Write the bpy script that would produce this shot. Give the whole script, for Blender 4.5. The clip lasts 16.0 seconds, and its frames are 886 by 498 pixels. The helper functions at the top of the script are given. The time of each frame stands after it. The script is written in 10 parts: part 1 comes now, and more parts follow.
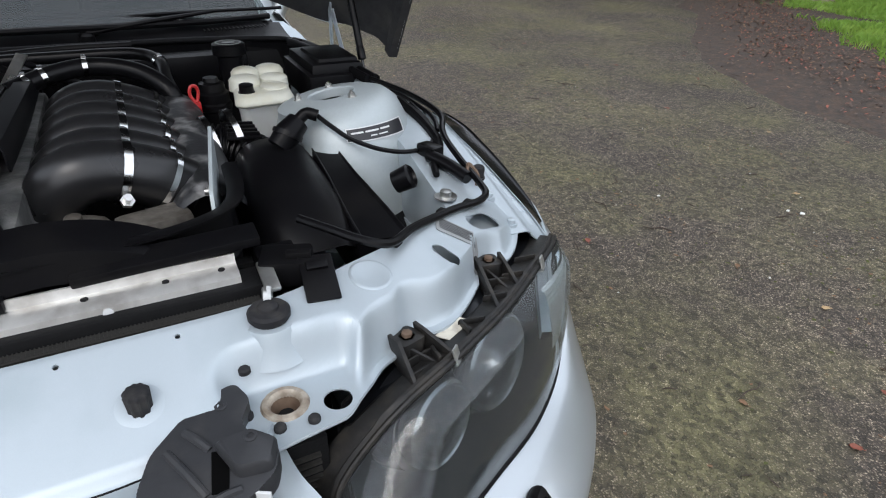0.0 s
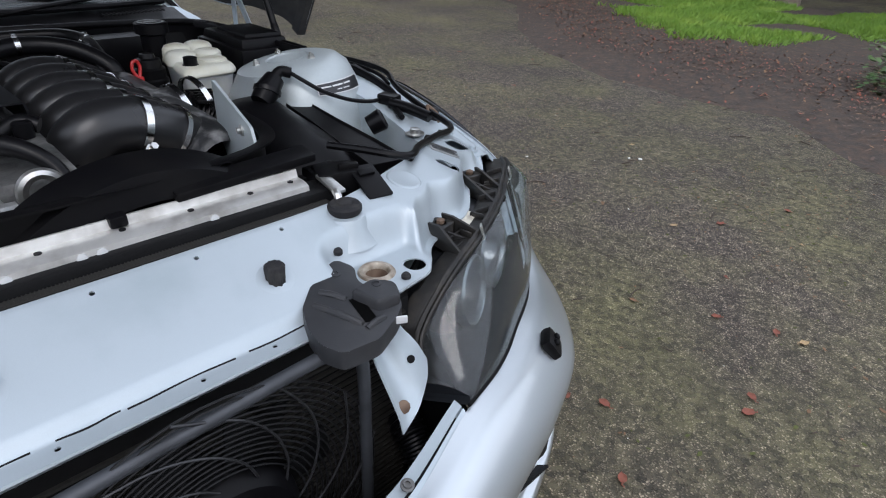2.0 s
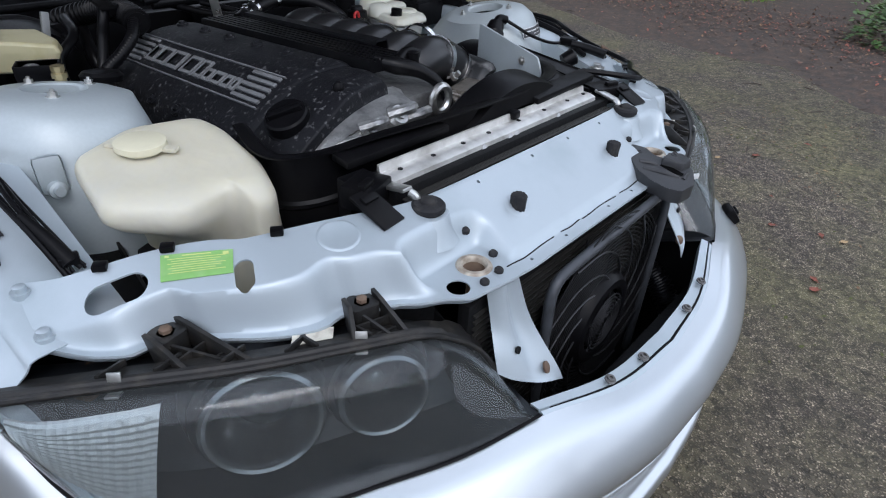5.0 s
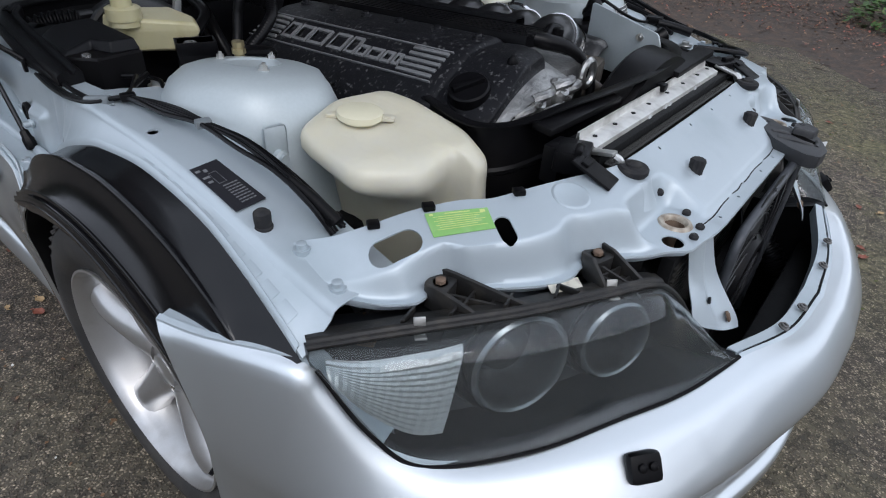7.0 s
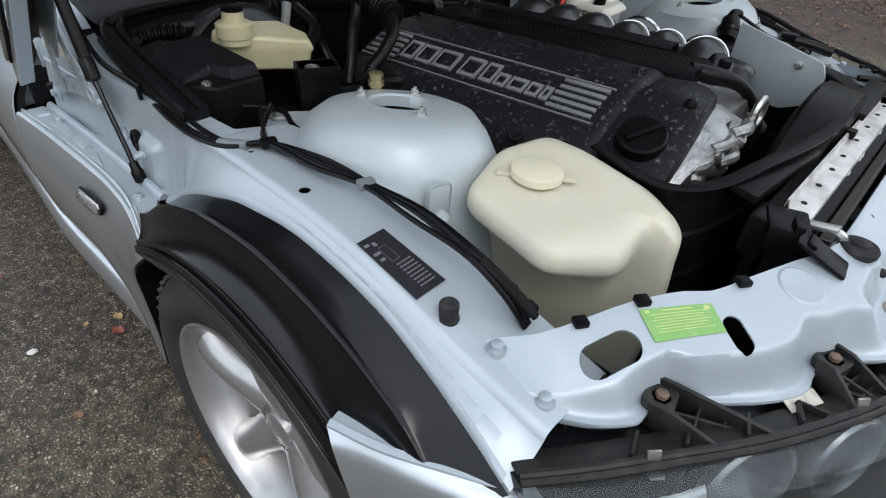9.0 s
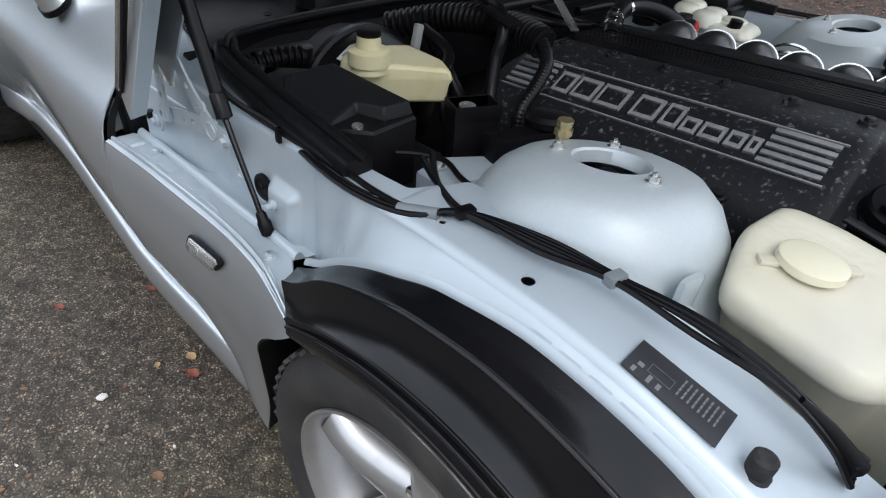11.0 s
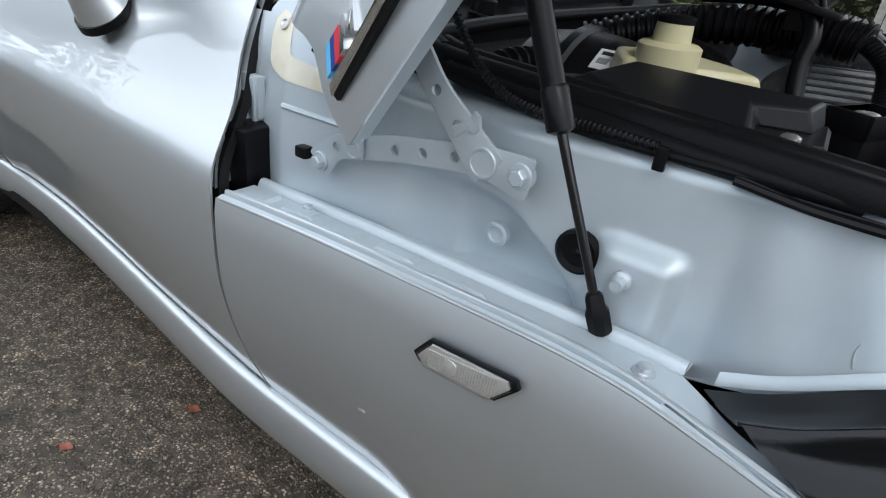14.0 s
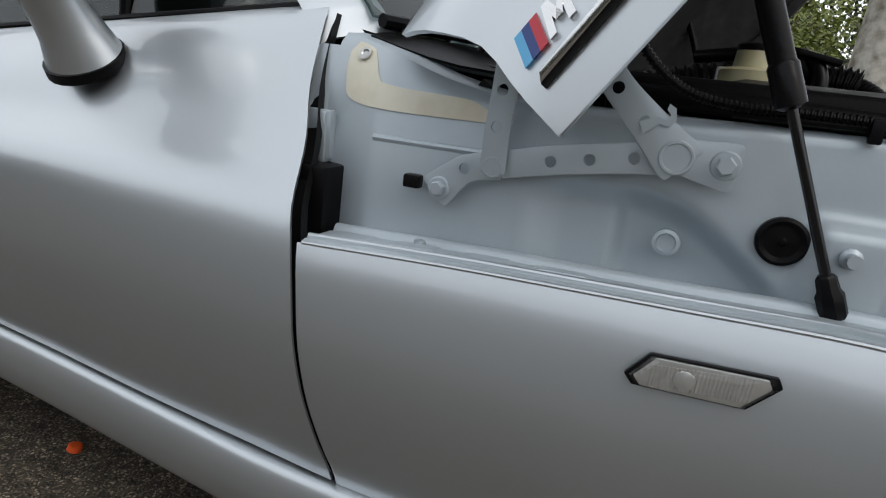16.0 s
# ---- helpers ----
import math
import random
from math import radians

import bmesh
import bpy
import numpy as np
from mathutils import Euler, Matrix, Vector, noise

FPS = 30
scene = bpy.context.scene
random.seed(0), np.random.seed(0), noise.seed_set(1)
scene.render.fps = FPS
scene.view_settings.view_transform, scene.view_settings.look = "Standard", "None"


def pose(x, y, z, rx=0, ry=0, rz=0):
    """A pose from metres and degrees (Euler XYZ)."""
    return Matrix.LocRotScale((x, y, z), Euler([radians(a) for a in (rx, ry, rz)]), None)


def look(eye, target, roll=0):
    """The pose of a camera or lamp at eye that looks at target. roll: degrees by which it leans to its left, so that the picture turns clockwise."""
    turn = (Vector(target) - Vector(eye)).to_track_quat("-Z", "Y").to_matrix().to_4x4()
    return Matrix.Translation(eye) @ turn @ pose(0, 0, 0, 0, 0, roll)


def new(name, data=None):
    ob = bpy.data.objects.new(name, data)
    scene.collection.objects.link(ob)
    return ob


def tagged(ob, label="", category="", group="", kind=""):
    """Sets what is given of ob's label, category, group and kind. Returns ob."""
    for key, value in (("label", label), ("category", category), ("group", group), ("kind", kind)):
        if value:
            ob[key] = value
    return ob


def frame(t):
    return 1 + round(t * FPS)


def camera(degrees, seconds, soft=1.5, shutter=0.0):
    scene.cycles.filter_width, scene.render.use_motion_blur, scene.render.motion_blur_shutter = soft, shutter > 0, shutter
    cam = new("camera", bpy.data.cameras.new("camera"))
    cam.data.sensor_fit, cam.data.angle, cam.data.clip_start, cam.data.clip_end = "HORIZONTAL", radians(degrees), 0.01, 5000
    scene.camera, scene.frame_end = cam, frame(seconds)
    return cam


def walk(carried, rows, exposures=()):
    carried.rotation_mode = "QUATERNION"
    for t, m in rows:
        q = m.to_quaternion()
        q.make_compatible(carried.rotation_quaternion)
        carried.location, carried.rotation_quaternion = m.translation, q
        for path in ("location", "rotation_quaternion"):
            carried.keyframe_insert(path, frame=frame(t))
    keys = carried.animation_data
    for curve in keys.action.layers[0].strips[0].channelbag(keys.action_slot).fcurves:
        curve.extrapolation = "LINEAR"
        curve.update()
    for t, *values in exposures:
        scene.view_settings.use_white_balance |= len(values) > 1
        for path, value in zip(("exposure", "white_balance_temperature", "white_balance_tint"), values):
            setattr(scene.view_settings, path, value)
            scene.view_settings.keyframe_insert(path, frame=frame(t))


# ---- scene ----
cam = camera(74.8, 16.0, 1.1)
PATH = [
    (0, (0.207, -0.832, 1.151), (1.028, 0.685, 0.138), 1.8),
    (0.5, (0.19, -0.832, 1.144), (1.142, 0.613, 0.143), 2.1),
    (1, (0.091, -0.842, 1.132), (1.138, 0.543, 0.139), 2.3),
    (1.5, (-0.024, -0.864, 1.116), (1.136, 0.43, 0.126), 2.6),
    (2, (-0.125, -0.885, 1.109), (1.111, 0.333, 0.115), 2.6),
    (2.5, (-0.223, -0.905, 1.108), (1.015, 0.286, 0.085), 2.7),
    (3, (-0.357, -0.92, 1.12), (0.879, 0.257, 0.077), 2.8),
    (3.5, (-0.455, -0.915, 1.137), (0.783, 0.252, 0.085), 2.9),
    (4, (-0.548, -0.873, 1.128), (0.687, 0.282, 0.061), 2.9),
    (4.2, (-0.593, -0.846, 1.131), (0.641, 0.302, 0.054), 3.0),
    (6.3, (-1.027, -0.632, 1.15), (0.328, 0.338, 0.044), 3.8),
    (6.5, (-1.039, -0.613, 1.143), (0.307, 0.362, 0.031), 3.9),
    (7, (-1.067, -0.55, 1.133), (0.24, 0.451, -0.002), 4.0),
    (7.5, (-1.069, -0.483, 1.141), (0.199, 0.548, -0.013), 4.0),
    (8, (-1.076, -0.417, 1.147), (0.172, 0.622, -0.022), 4.2),
    (8.5, (-1.078, -0.359, 1.152), (0.159, 0.681, -0.026), 4.3),
    (8.7, (-1.077, -0.33, 1.156), (0.158, 0.705, -0.029), 4.5),
    (10.8, (-1.117, -0.02, 1.144), (0.097, 1.037, -0.043), 5.3),
    (11, (-1.115, 0.013, 1.134), (0.097, 1.074, -0.052), 5.5),
    (11.5, (-1.121, 0.107, 1.119), (0.087, 1.169, -0.069), 5.7),
    (12, (-1.12, 0.202, 1.06), (0.098, 1.281, -0.104), 5.9),
    (12.5, (-1.116, 0.287, 1.0), (0.143, 1.387, -0.098), 5.8),
    (13, (-1.134, 0.383, 0.98), (0.179, 1.472, -0.063), 5.9),
    (13.5, (-1.166, 0.464, 0.954), (0.206, 1.514, -0.053), 6.0),
    (14, (-1.186, 0.539, 0.91), (0.263, 1.54, -0.038), 6.4),
    (14.5, (-1.208, 0.607, 0.87), (0.34, 1.585, 0.067), 6.2),
    (15, (-1.245, 0.678, 0.849), (0.419, 1.55, 0.162), 6.3),
    (15.5, (-1.294, 0.755, 0.799), (0.479, 1.49, 0.237), 7.0),
    (16, (-1.302, 0.797, 0.767), (0.506, 1.473, 0.246), 6.9),
]
walk(cam, [(t, look(eye, target, roll)) for t, eye, target, roll in PATH], [(0.0, 0.35, 6500, 12), (1.5, 0.20, 6350, 14), (4.0, 0.22, 6050, 14), (7.0, 0.02, 6250, 13), (8.5, 0.17, 6450, 11), (11.0, 0.45, 6400, 12), (12.0, .72, 6400, 10), (13.0, .78, 6450, 10), (14.0, 0.54, 6500, 10), (14.5, 0.32, 6500, 10), (15.0, 0.12, 6600, 10), (16.0, -0.25, 6850, 11)])

# ---- world and light: an overcast winter day ----
world = bpy.data.worlds.new("overcast_sky")
scene.world = world
world.use_nodes = True
wn, wl = world.node_tree.nodes, world.node_tree.links
sky = wn.new("ShaderNodeTexSky")
sky.sky_type, sky.sun_disc = "NISHITA", False
sky.sun_elevation, sky.sun_rotation = radians(38), radians(200)
sky.air_density, sky.dust_density = 1.0, 3.0
cloud = wn.new("ShaderNodeTexNoise")
cloud.inputs["Scale"].default_value = 1.6
cloud.inputs["Detail"].default_value = 5
ramp = wn.new("ShaderNodeValToRGB")
ramp.color_ramp.elements[0].position, ramp.color_ramp.elements[0].color = 0.3, (6.5, 7.2, 8.1, 1)
ramp.color_ramp.elements[1].position, ramp.color_ramp.elements[1].color = 0.75, (10.6, 11.3, 12.2, 1)
mixsky = wn.new("ShaderNodeMixRGB")
mixsky.inputs[0].default_value = 0.85
wl.new(cloud.outputs["Fac"], ramp.inputs[0])
wl.new(sky.outputs[0], mixsky.inputs[1])
wl.new(ramp.outputs[0], mixsky.inputs[2])
wl.new(mixsky.outputs[0], wn["Background"].inputs["Color"])
wn["Background"].inputs["Strength"].default_value = 0.15
sun = new("sun", bpy.data.lights.new("sun", "SUN"))
sun.data.energy, sun.data.angle, sun.data.color = 0.7, radians(25), (1.0, 0.97, 0.93)
sun.matrix_world = look((-3, -4, 6), (0, 0, 0))


# ---- materials ----
def mat(name, color, rough=0.5, metal=0.0, grain=0.0, grain_scale=60.0, bump=0.0, bump_scale=200.0, coat=0.0, coat_rough=0.05,
        second=None, spots=0.0, spot_scale=8.0, rough_var=0.0, bump2=0.0, bump2_scale=20.0, spec=0.5):
    """Principled surface: base colour varied by fine grain and by larger soft patches towards a second colour; relief at two sizes."""
    m = bpy.data.materials.new(name)
    m.use_nodes = True
    n, l = m.node_tree.nodes, m.node_tree.links
    b = n["Principled BSDF"]
    b.inputs["Roughness"].default_value, b.inputs["Metallic"].default_value = rough, metal
    b.inputs["Coat Weight"].default_value, b.inputs["Coat Roughness"].default_value = coat, coat_rough
    b.inputs["Specular IOR Level"].default_value = spec
    b.inputs["Base Color"].default_value = (*color, 1)
    tc = n.new("ShaderNodeTexCoord")

    def noise_node(scale, detail=4.0):
        t = n.new("ShaderNodeTexNoise")
        t.inputs["Scale"].default_value, t.inputs["Detail"].default_value = scale, detail
        l.new(tc.outputs["Object"], t.inputs["Vector"])
        return t

    last = None
    if spots:
        t = noise_node(spot_scale, 6)
        r = n.new("ShaderNodeValToRGB")
        r.color_ramp.elements[0].position, r.color_ramp.elements[1].position = 0.62 - 0.25 * spots, 0.72
        l.new(t.outputs["Fac"], r.inputs[0])
        mx = n.new("ShaderNodeMixRGB")
        mx.inputs[1].default_value, mx.inputs[2].default_value = (*color, 1), (*(second or [c * 0.6 for c in color]), 1)
        l.new(r.outputs[0], mx.inputs[0])
        last = mx.outputs[0]
    if grain:
        t = noise_node(grain_scale, 3)
        mr = n.new("ShaderNodeMapRange")
        mr.inputs["To Min"].default_value, mr.inputs["To Max"].default_value = 1 - grain, 1 + grain
        l.new(t.outputs["Fac"], mr.inputs["Value"])
        vm = n.new("ShaderNodeVectorMath")
        vm.operation = "SCALE"
        vm.inputs[0].default_value = color
        if last:
            l.new(last, vm.inputs[0])
        l.new(mr.outputs[0], vm.inputs["Scale"])
        last = vm.outputs[0]
    if last:
        l.new(last, b.inputs["Base Color"])
    if rough_var:
        t = noise_node(14, 5)
        mr = n.new("ShaderNodeMapRange")
        mr.inputs["To Min"].default_value, mr.inputs["To Max"].default_value = max(0.02, rough - rough_var), min(1, rough + rough_var)
        l.new(t.outputs["Fac"], mr.inputs["Value"])
        l.new(mr.outputs[0], b.inputs["Roughness"])
    normal = None
    for strength, scale in ((bump2, bump2_scale), (bump, bump_scale)):
        if strength:
            t = noise_node(scale, 3)
            bp = n.new("ShaderNodeBump")
            bp.inputs["Strength"].default_value, bp.inputs["Distance"].default_value = strength, 0.6 / scale
            l.new(t.outputs["Fac"], bp.inputs["Height"])
            if normal:
                l.new(normal, bp.inputs["Normal"])
            normal = bp.outputs[0]
    if normal:
        l.new(normal, b.inputs["Normal"])
    return m


PAINT = mat("silver_paint", (0.595, 0.634, 0.660), 0.42, 0.90, grain=0.05, grain_scale=1500, spots=0.25, spot_scale=3, second=(0.585, 0.617, 0.638), coat=1.0, coat_rough=0.012)
PAINT.node_tree.nodes["Principled BSDF"].inputs["Coat IOR"].default_value = 1.62
BAY = mat("bay_paint", (0.442, 0.500, 0.538), 0.42, 0.32, grain=0.04, grain_scale=900, spots=0.5, spot_scale=7, second=(0.37, 0.43, 0.462), coat=0.25, coat_rough=0.28, rough_var=0.08)
PLASTIC = mat("black_plastic", (0.0045, 0.0044, 0.0052), 0.36, grain=0.2, grain_scale=40, bump=0.15, bump_scale=700, spots=0.5, second=(0.010, 0.0095, 0.0095), rough_var=0.12, spec=0.12)
LINER = mat("liner_plastic", (0.0045, 0.0045, 0.0055), 0.17, grain=0.1, grain_scale=30, bump=0.08, bump_scale=500, spots=0.6, spot_scale=5, second=(0.009, 0.0085, 0.009), rough_var=0.08, spec=0.36)
RUBBER = mat("rubber", (0.005, 0.0049, 0.0056), 0.42, grain=0.25, grain_scale=60, bump=0.2, bump_scale=300, spec=0.10)
DUSTY = mat("dusty_rubber", (0.022, 0.022, 0.024), 0.7, grain=0.3, grain_scale=80, spots=0.6, spot_scale=60, second=(0.045, 0.043, 0.041), bump=0.2, spec=0.2)
TYRE = mat("tyre_rubber", (0.028, 0.027, 0.027), 0.62, grain=0.2, grain_scale=50, spots=0.5, spot_scale=12, second=(0.05, 0.046, 0.042), bump=0.25, bump_scale=300)
COVER = mat("crackle_cover", (0.0115, 0.0118, 0.0138), 0.42, grain=0.3, grain_scale=120, bump=0.35, bump_scale=420, spots=0.15, spot_scale=110, second=(0.11, 0.11, 0.112), rough_var=0.12, spec=0.12)
ALU = mat("cast_aluminium", (0.52, 0.52, 0.51), 0.42, 0.85, grain=0.25, grain_scale=90, spots=0.7, spot_scale=30, second=(0.25, 0.25, 0.25), bump=0.4, bump_scale=160)
BARE = mat("bare_metal", (0.62, 0.62, 0.6), 0.3, 0.9, grain=0.2, grain_scale=60, spots=0.6, spot_scale=22, second=(0.35, 0.34, 0.32), rough_var=0.12)
CHROME = mat("bright_steel", (0.75, 0.75, 0.75), 0.16, 1.0, grain=0.05)
RUSTY = mat("rusty_steel", (0.20, 0.14, 0.10), 0.7, 0.4, grain=0.4, grain_scale=120, spots=0.8, spot_scale=60, second=(0.10, 0.06, 0.04), bump=0.3)
# near-black for dark parts and for sheets that stand in for shade
DARK = mat("dark_metal_and_shade", (0.006, 0.006, 0.0065), 0.6, grain=0.3, grain_scale=50, bump=0.2, bump_scale=150, spec=0.2)
CREAM = mat("cream_plastic", (0.62, 0.585, 0.46), 0.35, grain=0.04, grain_scale=20, spots=0.6, spot_scale=5, second=(0.57, 0.55, 0.47), bump=0.06, bump_scale=200, bump2=0.15, bump2_scale=12)
TANK = mat("milky_tank", (0.56, 0.57, 0.55), 0.3, grain=0.05, spots=0.5, spot_scale=14, second=(0.55, 0.57, 0.55))
YELLOWED = mat("yellowed_plastic", (0.50, 0.465, 0.29), 0.35, grain=0.06, spots=0.5, spot_scale=20, second=(0.42, 0.375, 0.20))
for m_, s_ in ((CREAM, 0.25), (TANK, 0.2), (YELLOWED, 0.25)):
    m_.node_tree.nodes["Principled BSDF"].inputs["Subsurface Weight"].default_value = s_
    m_.node_tree.nodes["Principled BSDF"].inputs["Subsurface Radius"].default_value = (0.02, 0.018, 0.012)
ALLOY = mat("wheel_silver", (0.52, 0.52, 0.52), 0.36, 0.8, grain=0.05, grain_scale=300, spots=0.3, spot_scale=15, second=(0.42, 0.41, 0.40), coat=0.5)
HOSE = mat("hose", (0.005, 0.0049, 0.0056), 0.30, grain=0.2, grain_scale=40, bump=0.1, spec=0.17)
RED = mat("red_plastic", (0.42, 0.02, 0.02), 0.35, grain=0.1)
GREEN = mat("green_sticker", (0.22, 0.44, 0.13), 0.45, grain=0.08, grain_scale=120, spots=0.5, spot_scale=40, second=(0.30, 0.49, 0.20))
BLACKSTK = mat("black_sticker", (0.02, 0.02, 0.024), 0.35, grain=0.1)
GREYSTK = mat("silver_sticker", (0.30, 0.31, 0.31), 0.4, 0.3, grain=0.1, grain_scale=200)
PALE = mat("pale_print", (0.62, 0.63, 0.63), 0.5, grain=0.08)
YPRINT = mat("yellow_print", (0.55, 0.62, 0.22), 0.5, grain=0.08)
CREAMPAINT = mat("cream_sealant", (0.66, 0.63, 0.52), 0.45, grain=0.06, spots=0.6, spot_scale=16, second=(0.56, 0.50, 0.36))
BLUE_L = mat("light_blue_enamel", (0.10, 0.42, 0.72), 0.25, grain=0.03)
BLUE_D = mat("dark_blue_enamel", (0.02, 0.05, 0.22), 0.25, grain=0.03)
RED_E = mat("red_enamel", (0.55, 0.03, 0.05), 0.25, grain=0.03)
AMBER = mat("orange_plastic", (0.75, 0.10, 0.02), 0.4, grain=0.05)
CORE = mat("radiator_core", (0.05, 0.048, 0.044), 0.5, 0.5, grain=0.4, grain_scale=300)


def glass(name, tint=(1, 1, 1), gloss=0.12, rough=0.02, haze=0.0):
    m = bpy.data.materials.new(name)
    m.use_nodes = True
    n, l = m.node_tree.nodes, m.node_tree.links
    n.remove(n["Principled BSDF"])
    tr, gl, mx = n.new("ShaderNodeBsdfTransparent"), n.new("ShaderNodeBsdfGlossy"), n.new("ShaderNodeMixShader")
    lay, pw, lw = n.new("ShaderNodeLayerWeight"), n.new("ShaderNodeMath"), n.new("ShaderNodeMath")
    pw.operation, pw.inputs[1].default_value = "POWER", 5.0
    lw.operation, lw.inputs[1].default_value = "MULTIPLY", 0.95
    l.new(lay.outputs["Facing"], pw.inputs[0])
    l.new(pw.outputs[0], lw.inputs[0])
    ad = n.new("ShaderNodeMath")
    ad.operation, ad.inputs[1].default_value = "ADD", gloss
    tr.inputs["Color"].default_value, gl.inputs["Roughness"].default_value = (*tint, 1), rough
    l.new(lw.outputs[0], ad.inputs[0])
    l.new(ad.outputs[0], mx.inputs[0])
    l.new(tr.outputs[0], mx.inputs[1])
    l.new(gl.outputs[0], mx.inputs[2])
    if haze:
        # weathered plastic scatters a little light
        df, m2, tc, ns, mr = n.new("ShaderNodeBsdfDiffuse"), n.new("ShaderNodeMixShader"), n.new("ShaderNodeTexCoord"), n.new("ShaderNodeTexNoise"), n.new("ShaderNodeMapRange")
        df.inputs["Color"].default_value = (0.75, 0.78, 0.78, 1)
        ns.inputs["Scale"].default_value = 14
        mr.inputs["To Min"].default_value, mr.inputs["To Max"].default_value = haze * 0.6, haze * 1.4
        l.new(tc.outputs["Object"], ns.inputs["Vector"])
        l.new(ns.outputs["Fac"], mr.inputs["Value"])
        l.new(mr.outputs[0], m2.inputs[0])
        l.new(mx.outputs[0], m2.inputs[1])
        l.new(df.outputs[0], m2.inputs[2])
        mx = m2
    l.new(mx.outputs[0], n["Material Output"].inputs["Surface"])
    return m


LENS = glass("headlight_lens", (0.88, 0.91, 0.92), 0.026, 0.06, 0.020)
WINDOW = glass("window_glass", (0.45, 0.50, 0.50), 0.07, 0.01)
CLEAR = glass("clear_lens", (0.95, 0.95, 0.94), 0.05, 0.03)


def asphalt():
    """Old tarmac: pale chippings in a dark binder, mossy and damp patches."""
    m = bpy.data.materials.new("asphalt")
    m.use_nodes = True
    n, l = m.node_tree.nodes, m.node_tree.links
    b = n["Principled BSDF"]
    tc = n.new("ShaderNodeTexCoord")
    vo = n.new("ShaderNodeTexVoronoi")
    vo.inputs["Scale"].default_value = 170
    wob = n.new("ShaderNodeTexNoise")
    wob.inputs["Scale"].default_value, wob.inputs["Detail"].default_value = 60, 2
    sub = n.new("ShaderNodeVectorMath")
    sub.operation = "MULTIPLY_ADD"
    sub.inputs[1].default_value = (0.012, 0.012, 0.012)
    l.new(tc.outputs["Object"], wob.inputs["Vector"])
    l.new(wob.outputs["Color"], sub.inputs[0])
    l.new(tc.outputs["Object"], sub.inputs[2])
    l.new(sub.outputs[0], vo.inputs["Vector"])
    stone = n.new("ShaderNodeValToRGB")
    stone.color_ramp.elements[0].color, stone.color_ramp.elements[1].color = (0.095, 0.077, 0.059, 1), (0.41, 0.338, 0.255, 1)
    stone.color_ramp.elements[0].position, stone.color_ramp.elements[1].position = 0.08, 1.0
    stone.color_ramp.elements.new(0.55).color = (0.190, 0.153, 0.113, 1)
    sep = n.new("ShaderNodeSeparateColor")
    l.new(vo.outputs["Color"], sep.inputs[0])
    l.new(sep.outputs[0], stone.inputs[0])
    edge = n.new("ShaderNodeValToRGB")
    edge.color_ramp.elements[0].position, edge.color_ramp.elements[1].position = 0.30, 0.56
    edge.color_ramp.elements[0].color, edge.color_ramp.elements[1].color = (1, 1, 1, 1), (0, 0, 0, 1)
    l.new(vo.outputs["Distance"], edge.inputs[0])
    mx = n.new("ShaderNodeMixRGB")
    mx.inputs[1].default_value = (0.048, 0.038, 0.029, 1)
    l.new(edge.outputs[0], mx.inputs[0])
    l.new(stone.outputs[0], mx.inputs[2])
    moss = n.new("ShaderNodeTexNoise")
    moss.inputs["Scale"].default_value, moss.inputs["Detail"].default_value = 1.1, 12
    moss.inputs["Roughness"].default_value = 0.66
    l.new(tc.outputs["Object"], moss.inputs["Vector"])
    mr = n.new("ShaderNodeValToRGB")
    mr.color_ramp.elements[0].position, mr.color_ramp.elements[1].position = 0.42, 0.66
    mr.color_ramp.elements[1].color = (0.48, 0.48, 0.48, 1)
    l.new(moss.outputs["Fac"], mr.inputs[0])
    # less moss on the side where cars drive
    sx, mk, mu = n.new("ShaderNodeSeparateXYZ"), n.new("ShaderNodeMapRange"), n.new("ShaderNodeMath")
    mk.inputs["From Min"].default_value, mk.inputs["From Max"].default_value = -0.8, 1.4
    mk.inputs["To Min"].default_value, mk.inputs["To Max"].default_value = 0.25, 1.0
    mu.operation = "MULTIPLY"
    l.new(tc.outputs["Object"], sx.inputs[0])
    l.new(sx.outputs[0], mk.inputs["Value"])
    l.new(mr.outputs[0], mu.inputs[0])
    l.new(mk.outputs[0], mu.inputs[1])
    mm = n.new("ShaderNodeMixRGB")
    mm.inputs[2].default_value = (0.178, 0.168, 0.068, 1)
    l.new(mu.outputs[0], mm.inputs[0])
    # dark soil washed off the verge over the tarmac's edge
    soil, sm, sa, so = n.new("ShaderNodeVectorMath"), n.new("ShaderNodeMapRange"), n.new("ShaderNodeMath"), n.new("ShaderNodeMixRGB")
    soil.operation = "DOT_PRODUCT"
    soil.inputs[1].default_value = (1.0, -0.52, 0.0)
    l.new(tc.outputs["Object"], soil.inputs[0])
    sa.operation, sa.inputs[1].default_value = "MULTIPLY_ADD", 5.0
    l.new(moss.outputs["Fac"], sa.inputs[0])
    l.new(soil.outputs["Value"], sa.inputs[2])
    sm.inputs["From Min"].default_value, sm.inputs["From Max"].default_value = 6.4, 8.6
    sm.inputs["To Min"].default_value, sm.inputs["To Max"].default_value = 0.0, 0.9
    l.new(sa.outputs[0], sm.inputs["Value"])
    so.inputs[2].default_value = (0.040, 0.030, 0.026, 1)
    l.new(sm.outputs[0], so.inputs[0])
    l.new(mx.outputs[0], so.inputs[1])
    l.new(so.outputs[0], mm.inputs[1])
    dark = n.new("ShaderNodeTexNoise")
    dark.inputs["Scale"].default_value, dark.inputs["Detail"].default_value = 0.7, 7
    l.new(tc.outputs["Object"], dark.inputs["Vector"])
    dr = n.new("ShaderNodeMapRange")
    dr.inputs["From Min"].default_value, dr.inputs["From Max"].default_value = 0.3, 0.7
